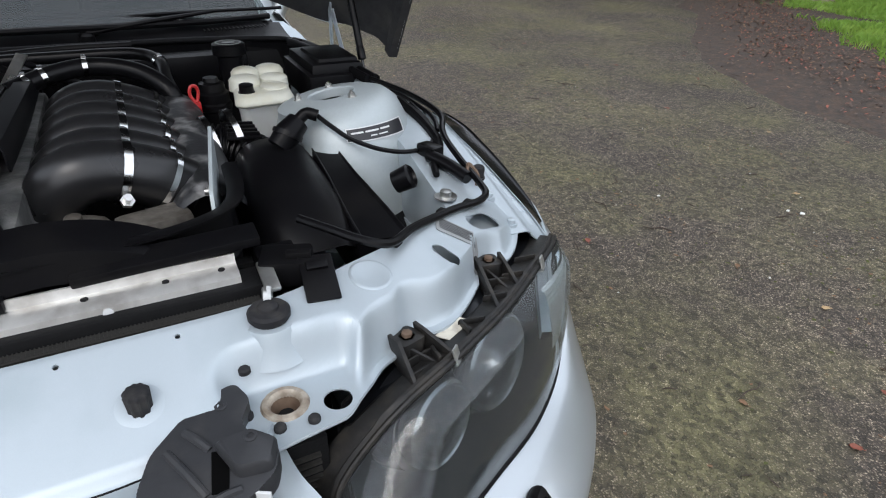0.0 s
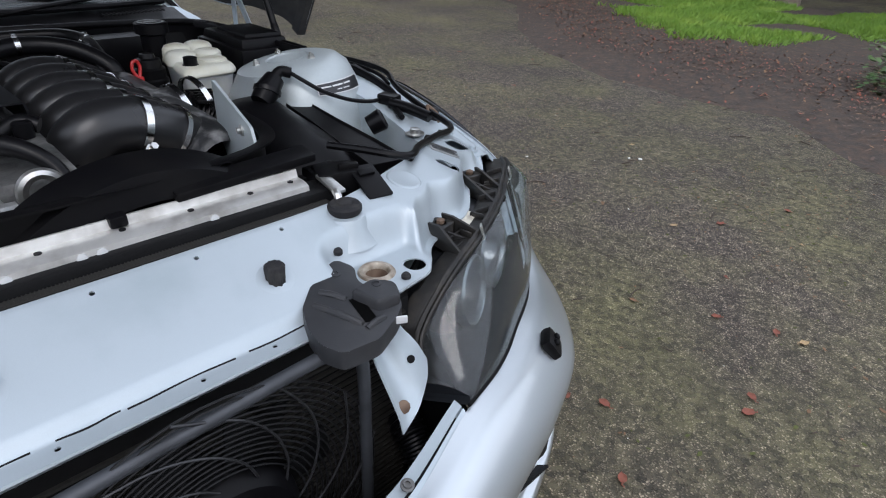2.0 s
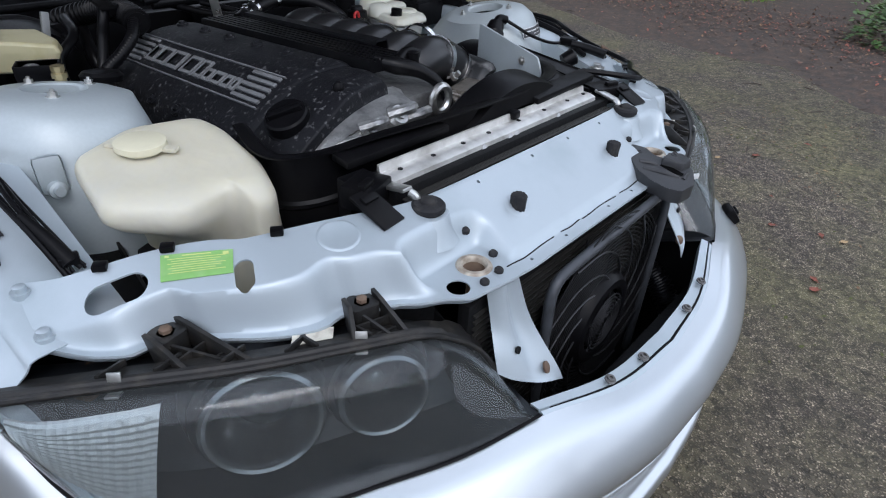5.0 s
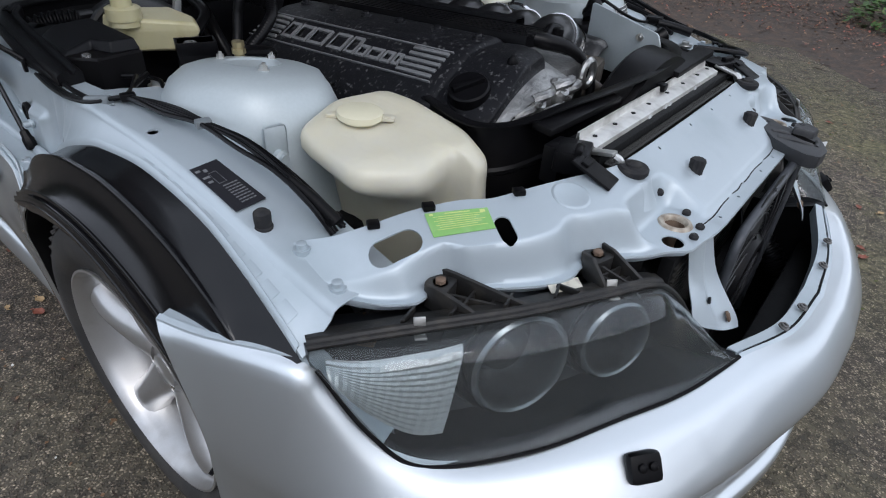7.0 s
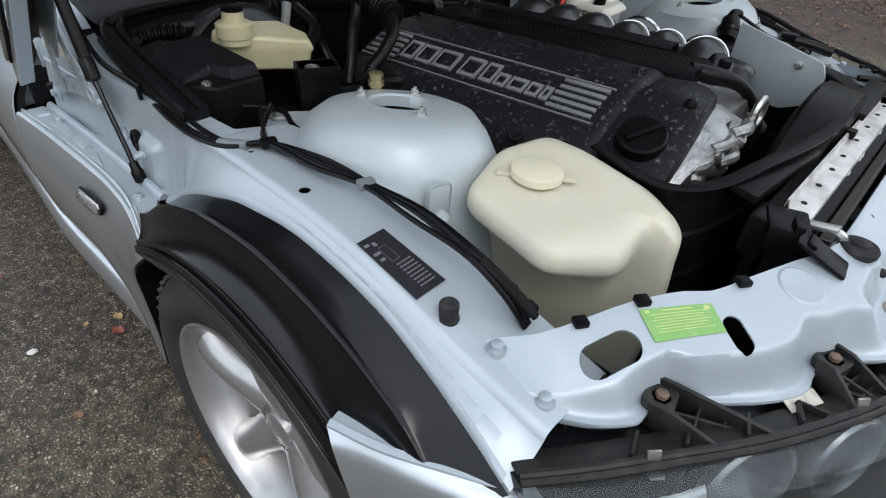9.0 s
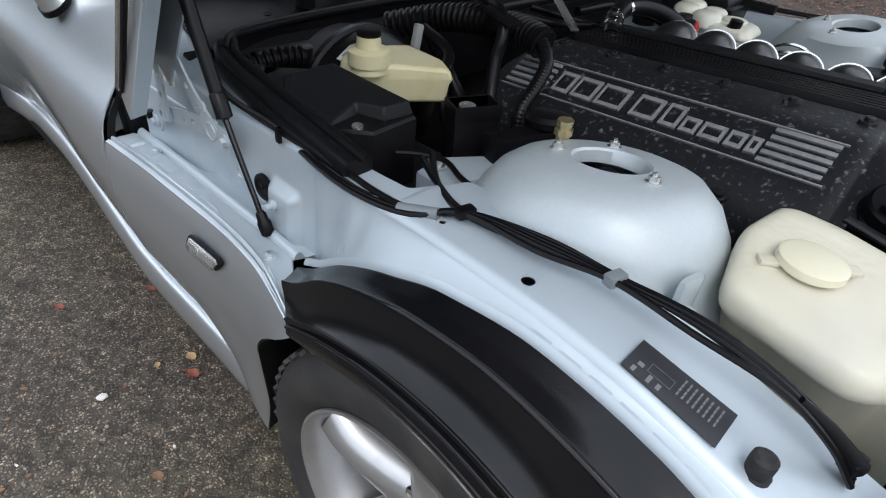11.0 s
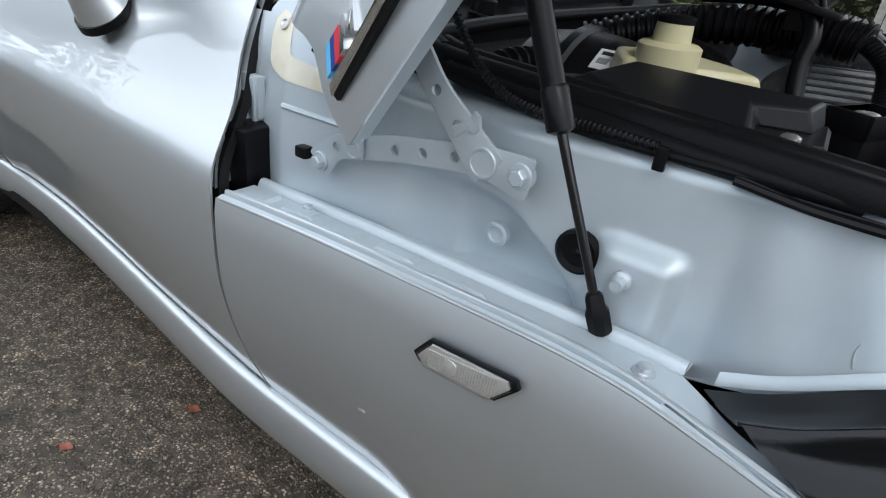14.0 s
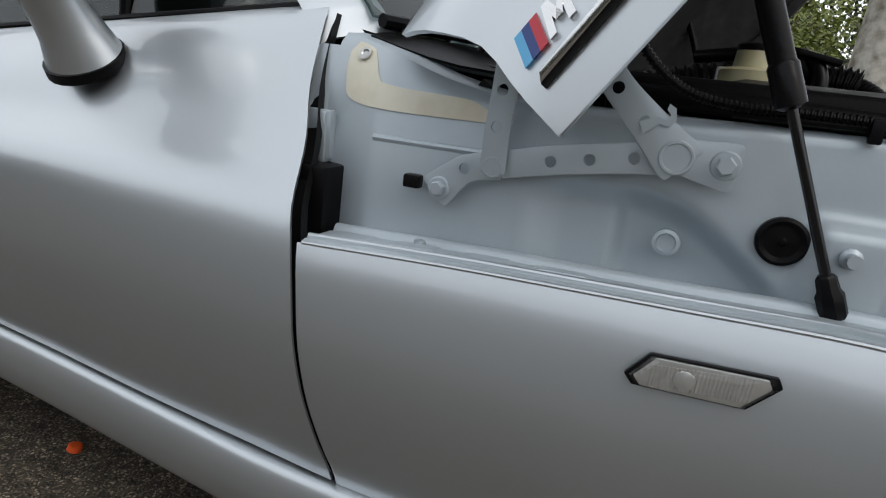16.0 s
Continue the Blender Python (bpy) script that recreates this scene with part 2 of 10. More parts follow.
    dr.inputs["To Min"].default_value, dr.inputs["To Max"].default_value = 0.86, 1.30
    l.new(dark.outputs["Fac"], dr.inputs["Value"])
    mid, md_, mm2 = n.new("ShaderNodeTexNoise"), n.new("ShaderNodeMapRange"), n.new("ShaderNodeMath")
    mid.inputs["Scale"].default_value, mid.inputs["Detail"].default_value, mid.inputs["Roughness"].default_value = 16, 9, 0.78
    md_.inputs["From Min"].default_value, md_.inputs["From Max"].default_value = 0.3, 0.7
    md_.inputs["To Min"].default_value, md_.inputs["To Max"].default_value = 0.48, 1.55
    mm2.operation = "MULTIPLY"
    l.new(tc.outputs["Object"], mid.inputs["Vector"])
    l.new(mid.outputs["Fac"], md_.inputs["Value"])
    l.new(md_.outputs[0], mm2.inputs[0])
    l.new(dr.outputs[0], mm2.inputs[1])
    # single larger chippings and dirt between them
    grit, gm, mm3 = n.new("ShaderNodeTexVoronoi"), n.new("ShaderNodeMapRange"), n.new("ShaderNodeMath")
    grit.inputs["Scale"].default_value = 62
    gs = n.new("ShaderNodeSeparateColor")
    gm.inputs["To Min"].default_value, gm.inputs["To Max"].default_value = 0.50, 1.42
    mm3.operation = "MULTIPLY"
    l.new(sub.outputs[0], grit.inputs["Vector"])
    l.new(grit.outputs["Color"], gs.inputs[0])
    l.new(gs.outputs[1], gm.inputs["Value"])
    l.new(gm.outputs[0], mm3.inputs[0])
    l.new(mm2.outputs[0], mm3.inputs[1])
    vm = n.new("ShaderNodeVectorMath")
    vm.operation = "SCALE"
    l.new(mm.outputs[0], vm.inputs[0])
    l.new(mm3.outputs[0], vm.inputs["Scale"])
    l.new(vm.outputs[0], b.inputs["Base Color"])
    b.inputs["Roughness"].default_value = 0.72
    bp = n.new("ShaderNodeBump")
    bp.inputs["Strength"].default_value, bp.inputs["Distance"].default_value = 1.0, 0.006
    l.new(edge.outputs[0], bp.inputs["Height"])
    l.new(bp.outputs[0], b.inputs["Normal"])
    return m


ASPHALT = asphalt()
LITTER = mat("leaf_litter", (0.046, 0.035, 0.028), 0.85, grain=0.6, grain_scale=55, spots=0.8, spot_scale=14, second=(0.085, 0.054, 0.036), bump=0.6, bump_scale=60)
GRASS = mat("grass", (0.16, 0.29, 0.035), 0.6, grain=0.35, grain_scale=6, spots=0.5, spot_scale=2, second=(0.28, 0.41, 0.06))
IVY = mat("ivy_leaves", (0.06, 0.13, 0.03), 0.45, grain=0.4, grain_scale=5, spots=0.5, spot_scale=3, second=(0.11, 0.16, 0.04))
BARK = mat("bark", (0.20, 0.16, 0.12), 0.85, grain=0.4, grain_scale=30, spots=0.7, spot_scale=8, second=(0.36, 0.32, 0.27), bump=0.6, bump_scale=40)
TIMBER = mat("weathered_timber", (0.42, 0.40, 0.36), 0.8, grain=0.2, grain_scale=30, spots=0.6, spot_scale=6, second=(0.30, 0.29, 0.26))
LITTERLEAF = mat("old_leaf", (0.085, 0.055, 0.042), 0.7, grain=0.4, grain_scale=60, spots=0.6, spot_scale=10, second=(0.14, 0.085, 0.055))
LEAF_R = mat("red_leaf", (0.24, 0.07, 0.04), 0.55, grain=0.35, grain_scale=90, spots=0.5, spot_scale=60)
LEAF_B = mat("brown_leaf", (0.22, 0.12, 0.06), 0.6, grain=0.35, grain_scale=90, spots=0.5, spot_scale=60)
LEAF_Y = mat("tan_leaf", (0.45, 0.31, 0.16), 0.6, grain=0.3, grain_scale=90, spots=0.5, spot_scale=60)
WHITE = mat("white_chip", (0.7, 0.69, 0.65), 0.6, grain=0.15)
TWIG = mat("twig", (0.055, 0.038, 0.028), 0.8, grain=0.4, grain_scale=80)


# ---- tools for shapes ----
def V(*p):
    return Vector(p)


def mirror(p, s):
    """A point given for the car's right-hand side (x below 0), put on side s: -1 right, 1 left."""
    return Vector((-p[0] * s, p[1], p[2]))


def curve(pts, n):
    """n + 1 points on a smooth curve through pts."""
    pts = [Vector(p) for p in pts]
    d = [0.0]
    for a, b in zip(pts, pts[1:]):
        d.append(d[-1] + max((b - a).length, 1e-6) ** 0.5)
    out = []
    for k in range(n + 1):
        t = d[-1] * k / n
        i = min(max(sum(1 for v in d if v <= t) - 1, 0), len(pts) - 2)
        u = (t - d[i]) / (d[i + 1] - d[i])
        a, b = pts[i], pts[i + 1]
        ta = (b - pts[i - 1]) * ((d[i + 1] - d[i]) / (d[i + 1] - d[i - 1])) if i else b - a
        tb = (pts[i + 2] - a) * ((d[i + 1] - d[i]) / (d[i + 2] - d[i])) if i + 2 < len(pts) else b - a
        out.append(a * (2 * u**3 - 3 * u**2 + 1) + ta * (u**3 - 2 * u**2 + u) + b * (3 * u**2 - 2 * u**3) + tb * (u**3 - u**2))
    return out


def table(pairs, x):
    """Smooth value at x from (x, value) pairs, with no overshoot between them."""
    if x <= pairs[0][0]:
        return pairs[0][1]
    if x >= pairs[-1][0]:
        return pairs[-1][1]
    k = 0
    while x > pairs[k + 1][0]:
        k += 1

    def slope(i):
        return (pairs[i + 1][1] - pairs[i][1]) / (pairs[i + 1][0] - pairs[i][0])

    def tangent(i):
        if i == 0:
            return slope(0)
        if i == len(pairs) - 1:
            return slope(i - 1)
        a, b = slope(i - 1), slope(i)
        return 0.0 if a * b <= 0 else 2 * a * b / (a + b)

    (x0, v0), (x1, v1) = pairs[k], pairs[k + 1]
    h = x1 - x0
    u = (x - x0) / h
    return v0 * (2 * u**3 - 3 * u**2 + 1) + h * tangent(k) * (u**3 - 2 * u**2 + u) + v1 * (3 * u**2 - 2 * u**3) + h * tangent(k + 1) * (u**3 - u**2)


def add_grid(bm, rows, closed=False, caps=False):
    vs = [[bm.verts.new(p) for p in r] for r in rows]
    for a, b in zip(vs, vs[1:]):
        for i in range(len(a) - (0 if closed else 1)):
            j = (i + 1) % len(a)
            bm.faces.new((a[i], a[j], b[j], b[i]))
    if caps:
        bm.faces.new(vs[0][::-1])
        bm.faces.new(vs[-1])
    return bm


def loft(stations, nu, nv):
    """Grid through stations, each a short list of points; nv steps along a station, nu steps across."""
    along = [curve(s, nv) for s in stations]
    cols = [curve([a[j] for a in along], nu) for j in range(nv + 1)]
    return [[c[i] for c in cols] for i in range(nu + 1)]


def add_tube(bm, pts, r, seg=10, n=None, caps=True, ribs=0.0, rib_len=0.01):
    """A round hose or bar along a smooth curve; r a number or a list along it; ribs: depth of corrugation."""
    line = curve(pts, n or max(4, 5 * (len(pts) - 1))) if n != 0 else [Vector(p) for p in pts]
    if ribs:
        total = sum((b - a).length for a, b in zip(line, line[1:]))
        line = curve(pts, max(8, int(total / rib_len * 4)))
    up = Vector((0, 0, 1))
    rows, prev = [], None
    for i, p in enumerate(line):
        t = (line[min(i + 1, len(line) - 1)] - line[max(i - 1, 0)]).normalized()
        if prev is None:
            prev = t.orthogonal().normalized()
        prev = (prev - t * prev.dot(t)).normalized()
        q = t.cross(prev)
        k = i / (len(line) - 1)
        rr = r if not isinstance(r, (list, tuple)) else r[min(int(k * (len(r) - 1)), len(r) - 2)] * (1 - (k * (len(r) - 1)) % 1 if k < 1 else 0) + r[min(int(k * (len(r) - 1)) + 1, len(r) - 1)] * ((k * (len(r) - 1)) % 1 if k < 1 else 1)
        if ribs:
            rr += ribs * (1 if i % 4 in (0, 1) else -1) * 0.5
        rows.append([p + (prev * math.cos(a) + q * math.sin(a)) * rr for a in (2 * math.pi * j / seg for j in range(seg))])
    return add_grid(bm, rows, closed=True, caps=caps)


def add_lathe(bm, base, axis, profile, seg=24, caps=True):
    """Turned shape: profile of (distance along the axis, radius)."""
    axis = Vector(axis).normalized()
    e = axis.orthogonal().normalized()
    f = axis.cross(e)
    base = Vector(base)
    rows = [[base + axis * h + (e * math.cos(a) + f * math.sin(a)) * max(r, 1e-4) for a in (2 * math.pi * j / seg for j in range(seg))] for h, r in profile]
    return add_grid(bm, rows, closed=True, caps=caps)


def add_box(bm, c, size, m=None, bevel=0.0, taper=1.0):
    """A box, edges rounded by bevel; taper scales its top."""
    out = bmesh.new()
    bmesh.ops.create_cube(out, size=1)
    for v in out.verts:
        k = taper if v.co.z > 0 else 1
        v.co = Vector((v.co.x * size[0] * k, v.co.y * size[1] * k, v.co.z * size[2]))
    if bevel:
        bmesh.ops.bevel(out, geom=out.edges[:], offset=bevel, segments=2, affect="EDGES", profile=0.6)
    place = Matrix.Translation(c) @ (m or Matrix.Identity(4))
    join(bm, out, place)
    return bm


def join(bm, other, m=None):
    got = {v: bm.verts.new(m @ v.co if m else v.co) for v in other.verts}
    for f in other.faces:
        bm.faces.new([got[v] for v in f.verts])
    other.free()


def add_prism(bm, outline, up, bevel=0.0):
    """A flat shape (list of points in a plane) made thick along the vector up."""
    up = Vector(up)
    out = bmesh.new()
    lo = [out.verts.new(p) for p in outline]
    hi = [out.verts.new(Vector(p) + up) for p in outline]
    k = len(lo)
    out.faces.new(lo[::-1])
    out.faces.new(hi)
    for i in range(k):
        out.faces.new((lo[i], lo[(i + 1) % k], hi[(i + 1) % k], hi[i]))
    bmesh.ops.recalc_face_normals(out, faces=out.faces[:])
    if bevel:
        bmesh.ops.bevel(out, geom=out.edges[:], offset=bevel, segments=2, affect="EDGES", profile=0.6)
    join(bm, out)
    return bm


def rounded(pts, r, steps=4):
    """Closed outline with its corners rounded by r."""
    pts = [Vector(p) for p in pts]
    out = []
    for k, p in enumerate(pts):
        a, b = pts[k - 1], pts[(k + 1) % len(pts)]
        q = min(r, (a - p).length * 0.45, (b - p).length * 0.45)
        pa, pb = p + (a - p).normalized() * q, p + (b - p).normalized() * q
        out += [pa.lerp(p, u / steps).lerp(p.lerp(pb, u / steps), u / steps) for u in range(steps + 1)]
    return out


def thing(name, at, label, category, group="", kind=""):
    ob = new(name)
    ob.location = at
    return tagged(ob, label, category, group, kind)


def world_origin(ob):
    p = Vector((0, 0, 0))
    while ob is not None:
        p += ob.location
        ob = ob.parent
    return p


def part(name, bm, material, parent, label="", smooth=True, thick=0.0, sharp=38, subdiv=0, bevel=0.0, double=True):
    """One mesh under a thing or a part; the bmesh is given in the car's coordinates."""
    off = world_origin(parent)
    if double:
        bmesh.ops.remove_doubles(bm, verts=bm.verts[:], dist=1e-5)
    bmesh.ops.recalc_face_normals(bm, faces=bm.faces[:])
    if off.length:
        bmesh.ops.translate(bm, verts=bm.verts[:], vec=-off)
    me = bpy.data.meshes.new(name)
    bm.to_mesh(me)
    bm.free()
    me.materials.append(material)
    if smooth:
        me.shade_smooth()
        me.set_sharp_from_angle(angle=radians(sharp))
        if thick:
            # folded rims stay crisp
            uses = [0] * len(me.edges)
            for lp in me.loops:
                uses[lp.edge_index] += 1
            flag = me.attributes.get("sharp_edge") or me.attributes.new("sharp_edge", "BOOLEAN", "EDGE")
            for e_, n_ in enumerate(uses):
                if n_ == 1:
                    flag.data[e_].value = True
    ob = new(name, me)
    ob.parent = parent
    if thick:
        s = ob.modifiers.new("thickness", "SOLIDIFY")
        s.thickness, s.offset = thick, -1
    if bevel:
        b = ob.modifiers.new("edges", "BEVEL")
        b.width, b.segments, b.limit_method = bevel, 2, "ANGLE"
    if subdiv:
        s = ob.modifiers.new("round", "SUBSURF")
        s.levels = s.render_levels = subdiv
    if label:
        tagged(ob, label)
    return ob


def cut(ob, bm):
    """Openings through a sheet: takes the closed shape bm (in the car's coordinates) out of it."""
    bmesh.ops.recalc_face_normals(bm, faces=bm.faces[:])
    off = world_origin(ob)
    if off.length:
        bmesh.ops.translate(bm, verts=bm.verts[:], vec=-off)
    me = bpy.data.meshes.new("cutter")
    bm.to_mesh(me)
    bm.free()
    c = new("cutter", me)
    c.matrix_world = Matrix.Translation(off)
    md = ob.modifiers.new("opening", "BOOLEAN")
    md.operation, md.object, md.solver = "DIFFERENCE", c, "EXACT"
    bpy.context.view_layer.update()
    dg = bpy.context.evaluated_depsgraph_get()
    done = bpy.data.meshes.new_from_object(ob.evaluated_get(dg))
    ob.modifiers.clear()
    ob.data = done
    bpy.data.objects.remove(c)


def frame_of(origin, right, up):
    """Matrix with x along right and y near up."""
    x = Vector(right).normalized()
    z = x.cross(Vector(up)).normalized()
    y = z.cross(x)
    m = Matrix((x, y, z)).transposed().to_4x4()
    return Matrix.Translation(origin) @ m


# ---- the ground ----
def build_ground():
    bm = bmesh.new()
    rings = [[(r * math.cos(a), r * math.sin(a), 0) for a in (2 * math.pi * j / 48 for j in range(48))] for r in (0.001, 3, 8, 20, 60, 200, 900)]
    add_grid(bm, rings, closed=True)
    me = bpy.data.meshes.new("ground")
    bmesh.ops.recalc_face_normals(bm, faces=bm.faces[:])
    bm.to_mesh(me)
    bm.free()
    me.materials.append(ASPHALT)
    tagged(new("ground", me), "old damp tarmac yard with mossy patches", "ground", kind="structure")


build_ground()

# ---- the car: all of it is one thing ----
AXLE_Y, AXLE_Z, REAR_Y = 0.29, 0.312, 2.70
car = thing("car", (0, 0.29, 0), "silver two-door sports car with its bonnet raised, parked on tarmac", "car")


# -- front bumper
BUMPER = [  # right half, from the middle outwards: top edge, shoulder, bulge, lower face, bottom edge
    ((0, -0.588, 0.520), (0, -0.625, 0.514), (0, -0.672, 0.455), (0, -0.665, 0.34), (0, -0.63, 0.20)),
    ((-0.15, -0.572, 0.526), (-0.155, -0.612, 0.520), (-0.17, -0.660, 0.455), (-0.17, -0.650, 0.34), (-0.17, -0.62, 0.20)),
    ((-0.298, -0.524, 0.546), (-0.310, -0.566, 0.532), (-0.345, -0.616, 0.458), (-0.345, -0.610, 0.34), (-0.34, -0.58, 0.20)),
    ((-0.42, -0.482, 0.536), (-0.440, -0.522, 0.522), (-0.485, -0.570, 0.450), (-0.49, -0.568, 0.34), (-0.48, -0.54, 0.20)),
    ((-0.55, -0.413, 0.522), (-0.575, -0.454, 0.508), (-0.628, -0.500, 0.440), (-0.632, -0.500, 0.34), (-0.62, -0.475, 0.20)),
    ((-0.690, -0.309, 0.508), (-0.716, -0.338, 0.494), (-0.765, -0.368, 0.43), (-0.770, -0.370, 0.34), (-0.755, -0.355, 0.20)),
    ((-0.752, -0.240, 0.538), (-0.778, -0.252, 0.518), (-0.826, -0.260, 0.44), (-0.832, -0.262, 0.34), (-0.815, -0.255, 0.20)),
    ((-0.778, -0.175, 0.615), (-0.803, -0.178, 0.600), (-0.850, -0.176, 0.47), (-0.855, -0.176, 0.34), (-0.84, -0.17, 0.20)),
    ((-0.790, -0.150, 0.645), (-0.815, -0.149, 0.632), (-0.857, -0.142, 0.48), (-0.862, -0.142, 0.34), (-0.85, -0.14, 0.20)),
    ((-0.846, -0.035, 0.648), (-0.857, -0.036, 0.630), (-0.872, -0.065, 0.49), (-0.872, -0.105, 0.34), (-0.86, -0.11, 0.20)),
    ((-0.866, 0.030, 0.648), (-0.874, 0.010, 0.630), (-0.877, -0.045, 0.50), (-0.875, -0.085, 0.34), (-0.865, -0.09, 0.20)),
]


GRIMYSCREW = mat("grimy_screw", (0.16, 0.155, 0.15), 0.5, 0.7, grain=0.3, grain_scale=120)


def bumper_section(k, st):
    """Full section of the bumper at station k: shoulder, rounded nose, hollow below it and a lip at the foot."""
    top, sh, bu, _, bo = [V(*p) for p in st]
    out = V(bu.x - top.x, bu.y - top.y, 0).normalized()
    f = (1, 1, 1, 1, 1, 0.95, 0.8, 0.5, 0.35, 0.15, 0.05)[k]
    bu = bu - out * 0.014 * f
    sh = sh - out * 0.004 * f
    at = lambda d, z: V(bu.x, bu.y, 0) + out * d * f + V(0, 0, z)
    return [top, sh, bu + V(0, 0, 0.012), at(-0.003, 0.43), at(-0.016, 0.385), at(-0.026, 0.345), at(-0.031, 0.31), at(-0.028, 0.285), at(-0.013, 0.276), at(-0.009, 0.265), at(-0.012, 0.23), V(bo.x, bo.y, 0.19) - out * 0.02 * f]


def build_bumper():
    half = loft([bumper_section(k, st) for k, st in enumerate(BUMPER)], 60, 44)
    rows = [[mirror(p, 1) for p in r] for r in half[:0:-1]] + half
    bumper = part("front_bumper", add_grid(bmesh.new(), rows), PAINT, car, "silver painted front bumper", thick=0.004)
    # upper flange between the headlights, with a groove and its screws
    edge = curve([s[0] for s in BUMPER[:3]], 16)
    edge = [mirror(p, 1) for p in edge[:0:-1]] + edge
    bm = bmesh.new()
    add_grid(bm, [[p + V(0, dy * (1 - abs(p.x) * 1.2), dz) for p in edge] for dy, dz in ((0.0, 0.0), (0.008, 0.004), (0.011, -0.004), (0.013, 0.005), (0.034, 0.006), (0.037, -0.02))])
    part("bumper_flange", bm, BAY, bumper, thick=0.003)
    bm = bmesh.new()
    add_tube(bm, [p + V(0, 0.0105, 0.001) for p in edge[1:-1]], 0.0035, seg=6)
    part("seal_strip", bm, RUBBER, bumper)
    for x in (-0.17, -0.083, 0.083, 0.17):
        y, z = table([(0, -0.578), (0.17, -0.558), (0.3, -0.515)], abs(x)), table([(0, 0.526), (0.3, 0.55)], abs(x))
        bm = bmesh.new()
        add_lathe(bm, (x, y + 0.004, z), (0, -0.2, 1), [(0, 0.0085), (0.0025, 0.0085), (0.003, 0.006), (0.006, 0.0055), (0.006, 0.003), (0.003, 0.003)], 14)
        part("screw", bm, GRIMYSCREW, bumper)
    # headlight washer jets
    for s in (-1, 1):
        c = mirror((-0.541, -0.488, 0.508), s)
        bm = bmesh.new()
        m = frame_of(c, mirror((-0.80, 0.60, 0), s) - V(0, 0, 0), (0.2 * -s, 0.6, 0.75))
        add_box(bm, (0, 0, 0), (0.046, 0.040, 0.022), None, 0.009)
        bm.transform(m)
        part("washer_jet_housing", bm, PLASTIC, bumper, "black headlight washer jet")
        for k in (-1, 1):
            bm = bmesh.new()
            add_lathe(bm, m @ V(0.0075 * k, 0.003, 0.009 * (1 if m.to_3x3().col[2].z > 0 else -1)), m.to_3x3().col[2] * (1 if m.to_3x3().col[2].z > 0 else -1), [(0, 0.006), (0.006, 0.006), (0.008, 0.003)], 10)
            part("washer_nozzle", bm, RUBBER, bumper)
    # folded ledge along the upper edge beside the lamp and the arch
    for s in (-1, 1):
        edge = [mirror(p, s) for p in curve([st[0] for st in BUMPER[6:]], 30)]
        bm = bmesh.new()
        add_grid(bm, [[p + V(0.001 * s, 0, -0.002) for p in edge], [p + V(0.0, 0, 0.0025) for p in edge], [p + V(-0.007 * s, 0.003, 0.004) for p in edge], [p + V(-0.009 * s, 0.004, 0.000) for p in edge], [p + V(-0.026 * s, 0.008, 0.001) for p in edge], [p + V(-0.028 * s, 0.009, -0.012) for p in edge]])
        part("bumper_ledge", bm, BAY, bumper, thick=0.002)
    return bumper


build_bumper()

# -- headlights: the lens has a shoulder that turns over the top and round the inner end
HL_TOP = [(-0.790, -0.160, 0.668), (-0.745, -0.205, 0.680), (-0.690, -0.247, 0.684), (-0.59, -0.318, 0.687), (-0.48, -0.376, 0.684), (-0.405, -0.402, 0.670), (-0.352, -0.412, 0.636), (-0.312, -0.424, 0.597), (-0.292, -0.452, 0.552)]
HL_RIDGE = [(-0.795, -0.168, 0.655), (-0.766, -0.229, 0.664), (-0.713, -0.274, 0.670), (-0.612, -0.346, 0.673), (-0.502, -0.406, 0.670), (-0.432, -0.432, 0.659), (-0.392, -0.446, 0.630), (-0.352, -0.475, 0.590), (-0.318, -0.512, 0.553)]
HL_BOT = [(-0.786, -0.168, 0.640), (-0.764, -0.226, 0.560), (-0.728, -0.282, 0.510), (-0.62, -0.374, 0.515), (-0.50, -0.442, 0.530), (-0.445, -0.472, 0.536), (-0.40, -0.492, 0.541), (-0.352, -0.508, 0.546), (-0.306, -0.522, 0.552)]


def lens_grid(s, bulge, inset=0.0, nu=36, nv=16):
    top, rid, bot = curve(HL_TOP, nu), curve(HL_RIDGE, nu), curve(HL_BOT, nu)
    out = Vector((-0.62, -0.72, 0.30)).normalized()
    rows = []
    for i, (a, m, b) in enumerate(zip(top, rid, bot)):
        k = i / nu
        c = (a + m + b) / 3
        r = []
        for j in range(nv + 1):
            u = j / nv
            if u < 0.25:
                w = u / 0.25
                p = a.lerp(m, w) + V(0, 0, 0.005 * 4 * w * (1 - w))
            else:
                w = (u - 0.25) / 0.75
                p = m.lerp(b, w) + out * bulge * 4 * w * (1 - w) * (4 * k * (1 - k)) ** 0.35
            r.append(mirror(p + (c - p) * inset, s))
        rows.append(r)
    return rows


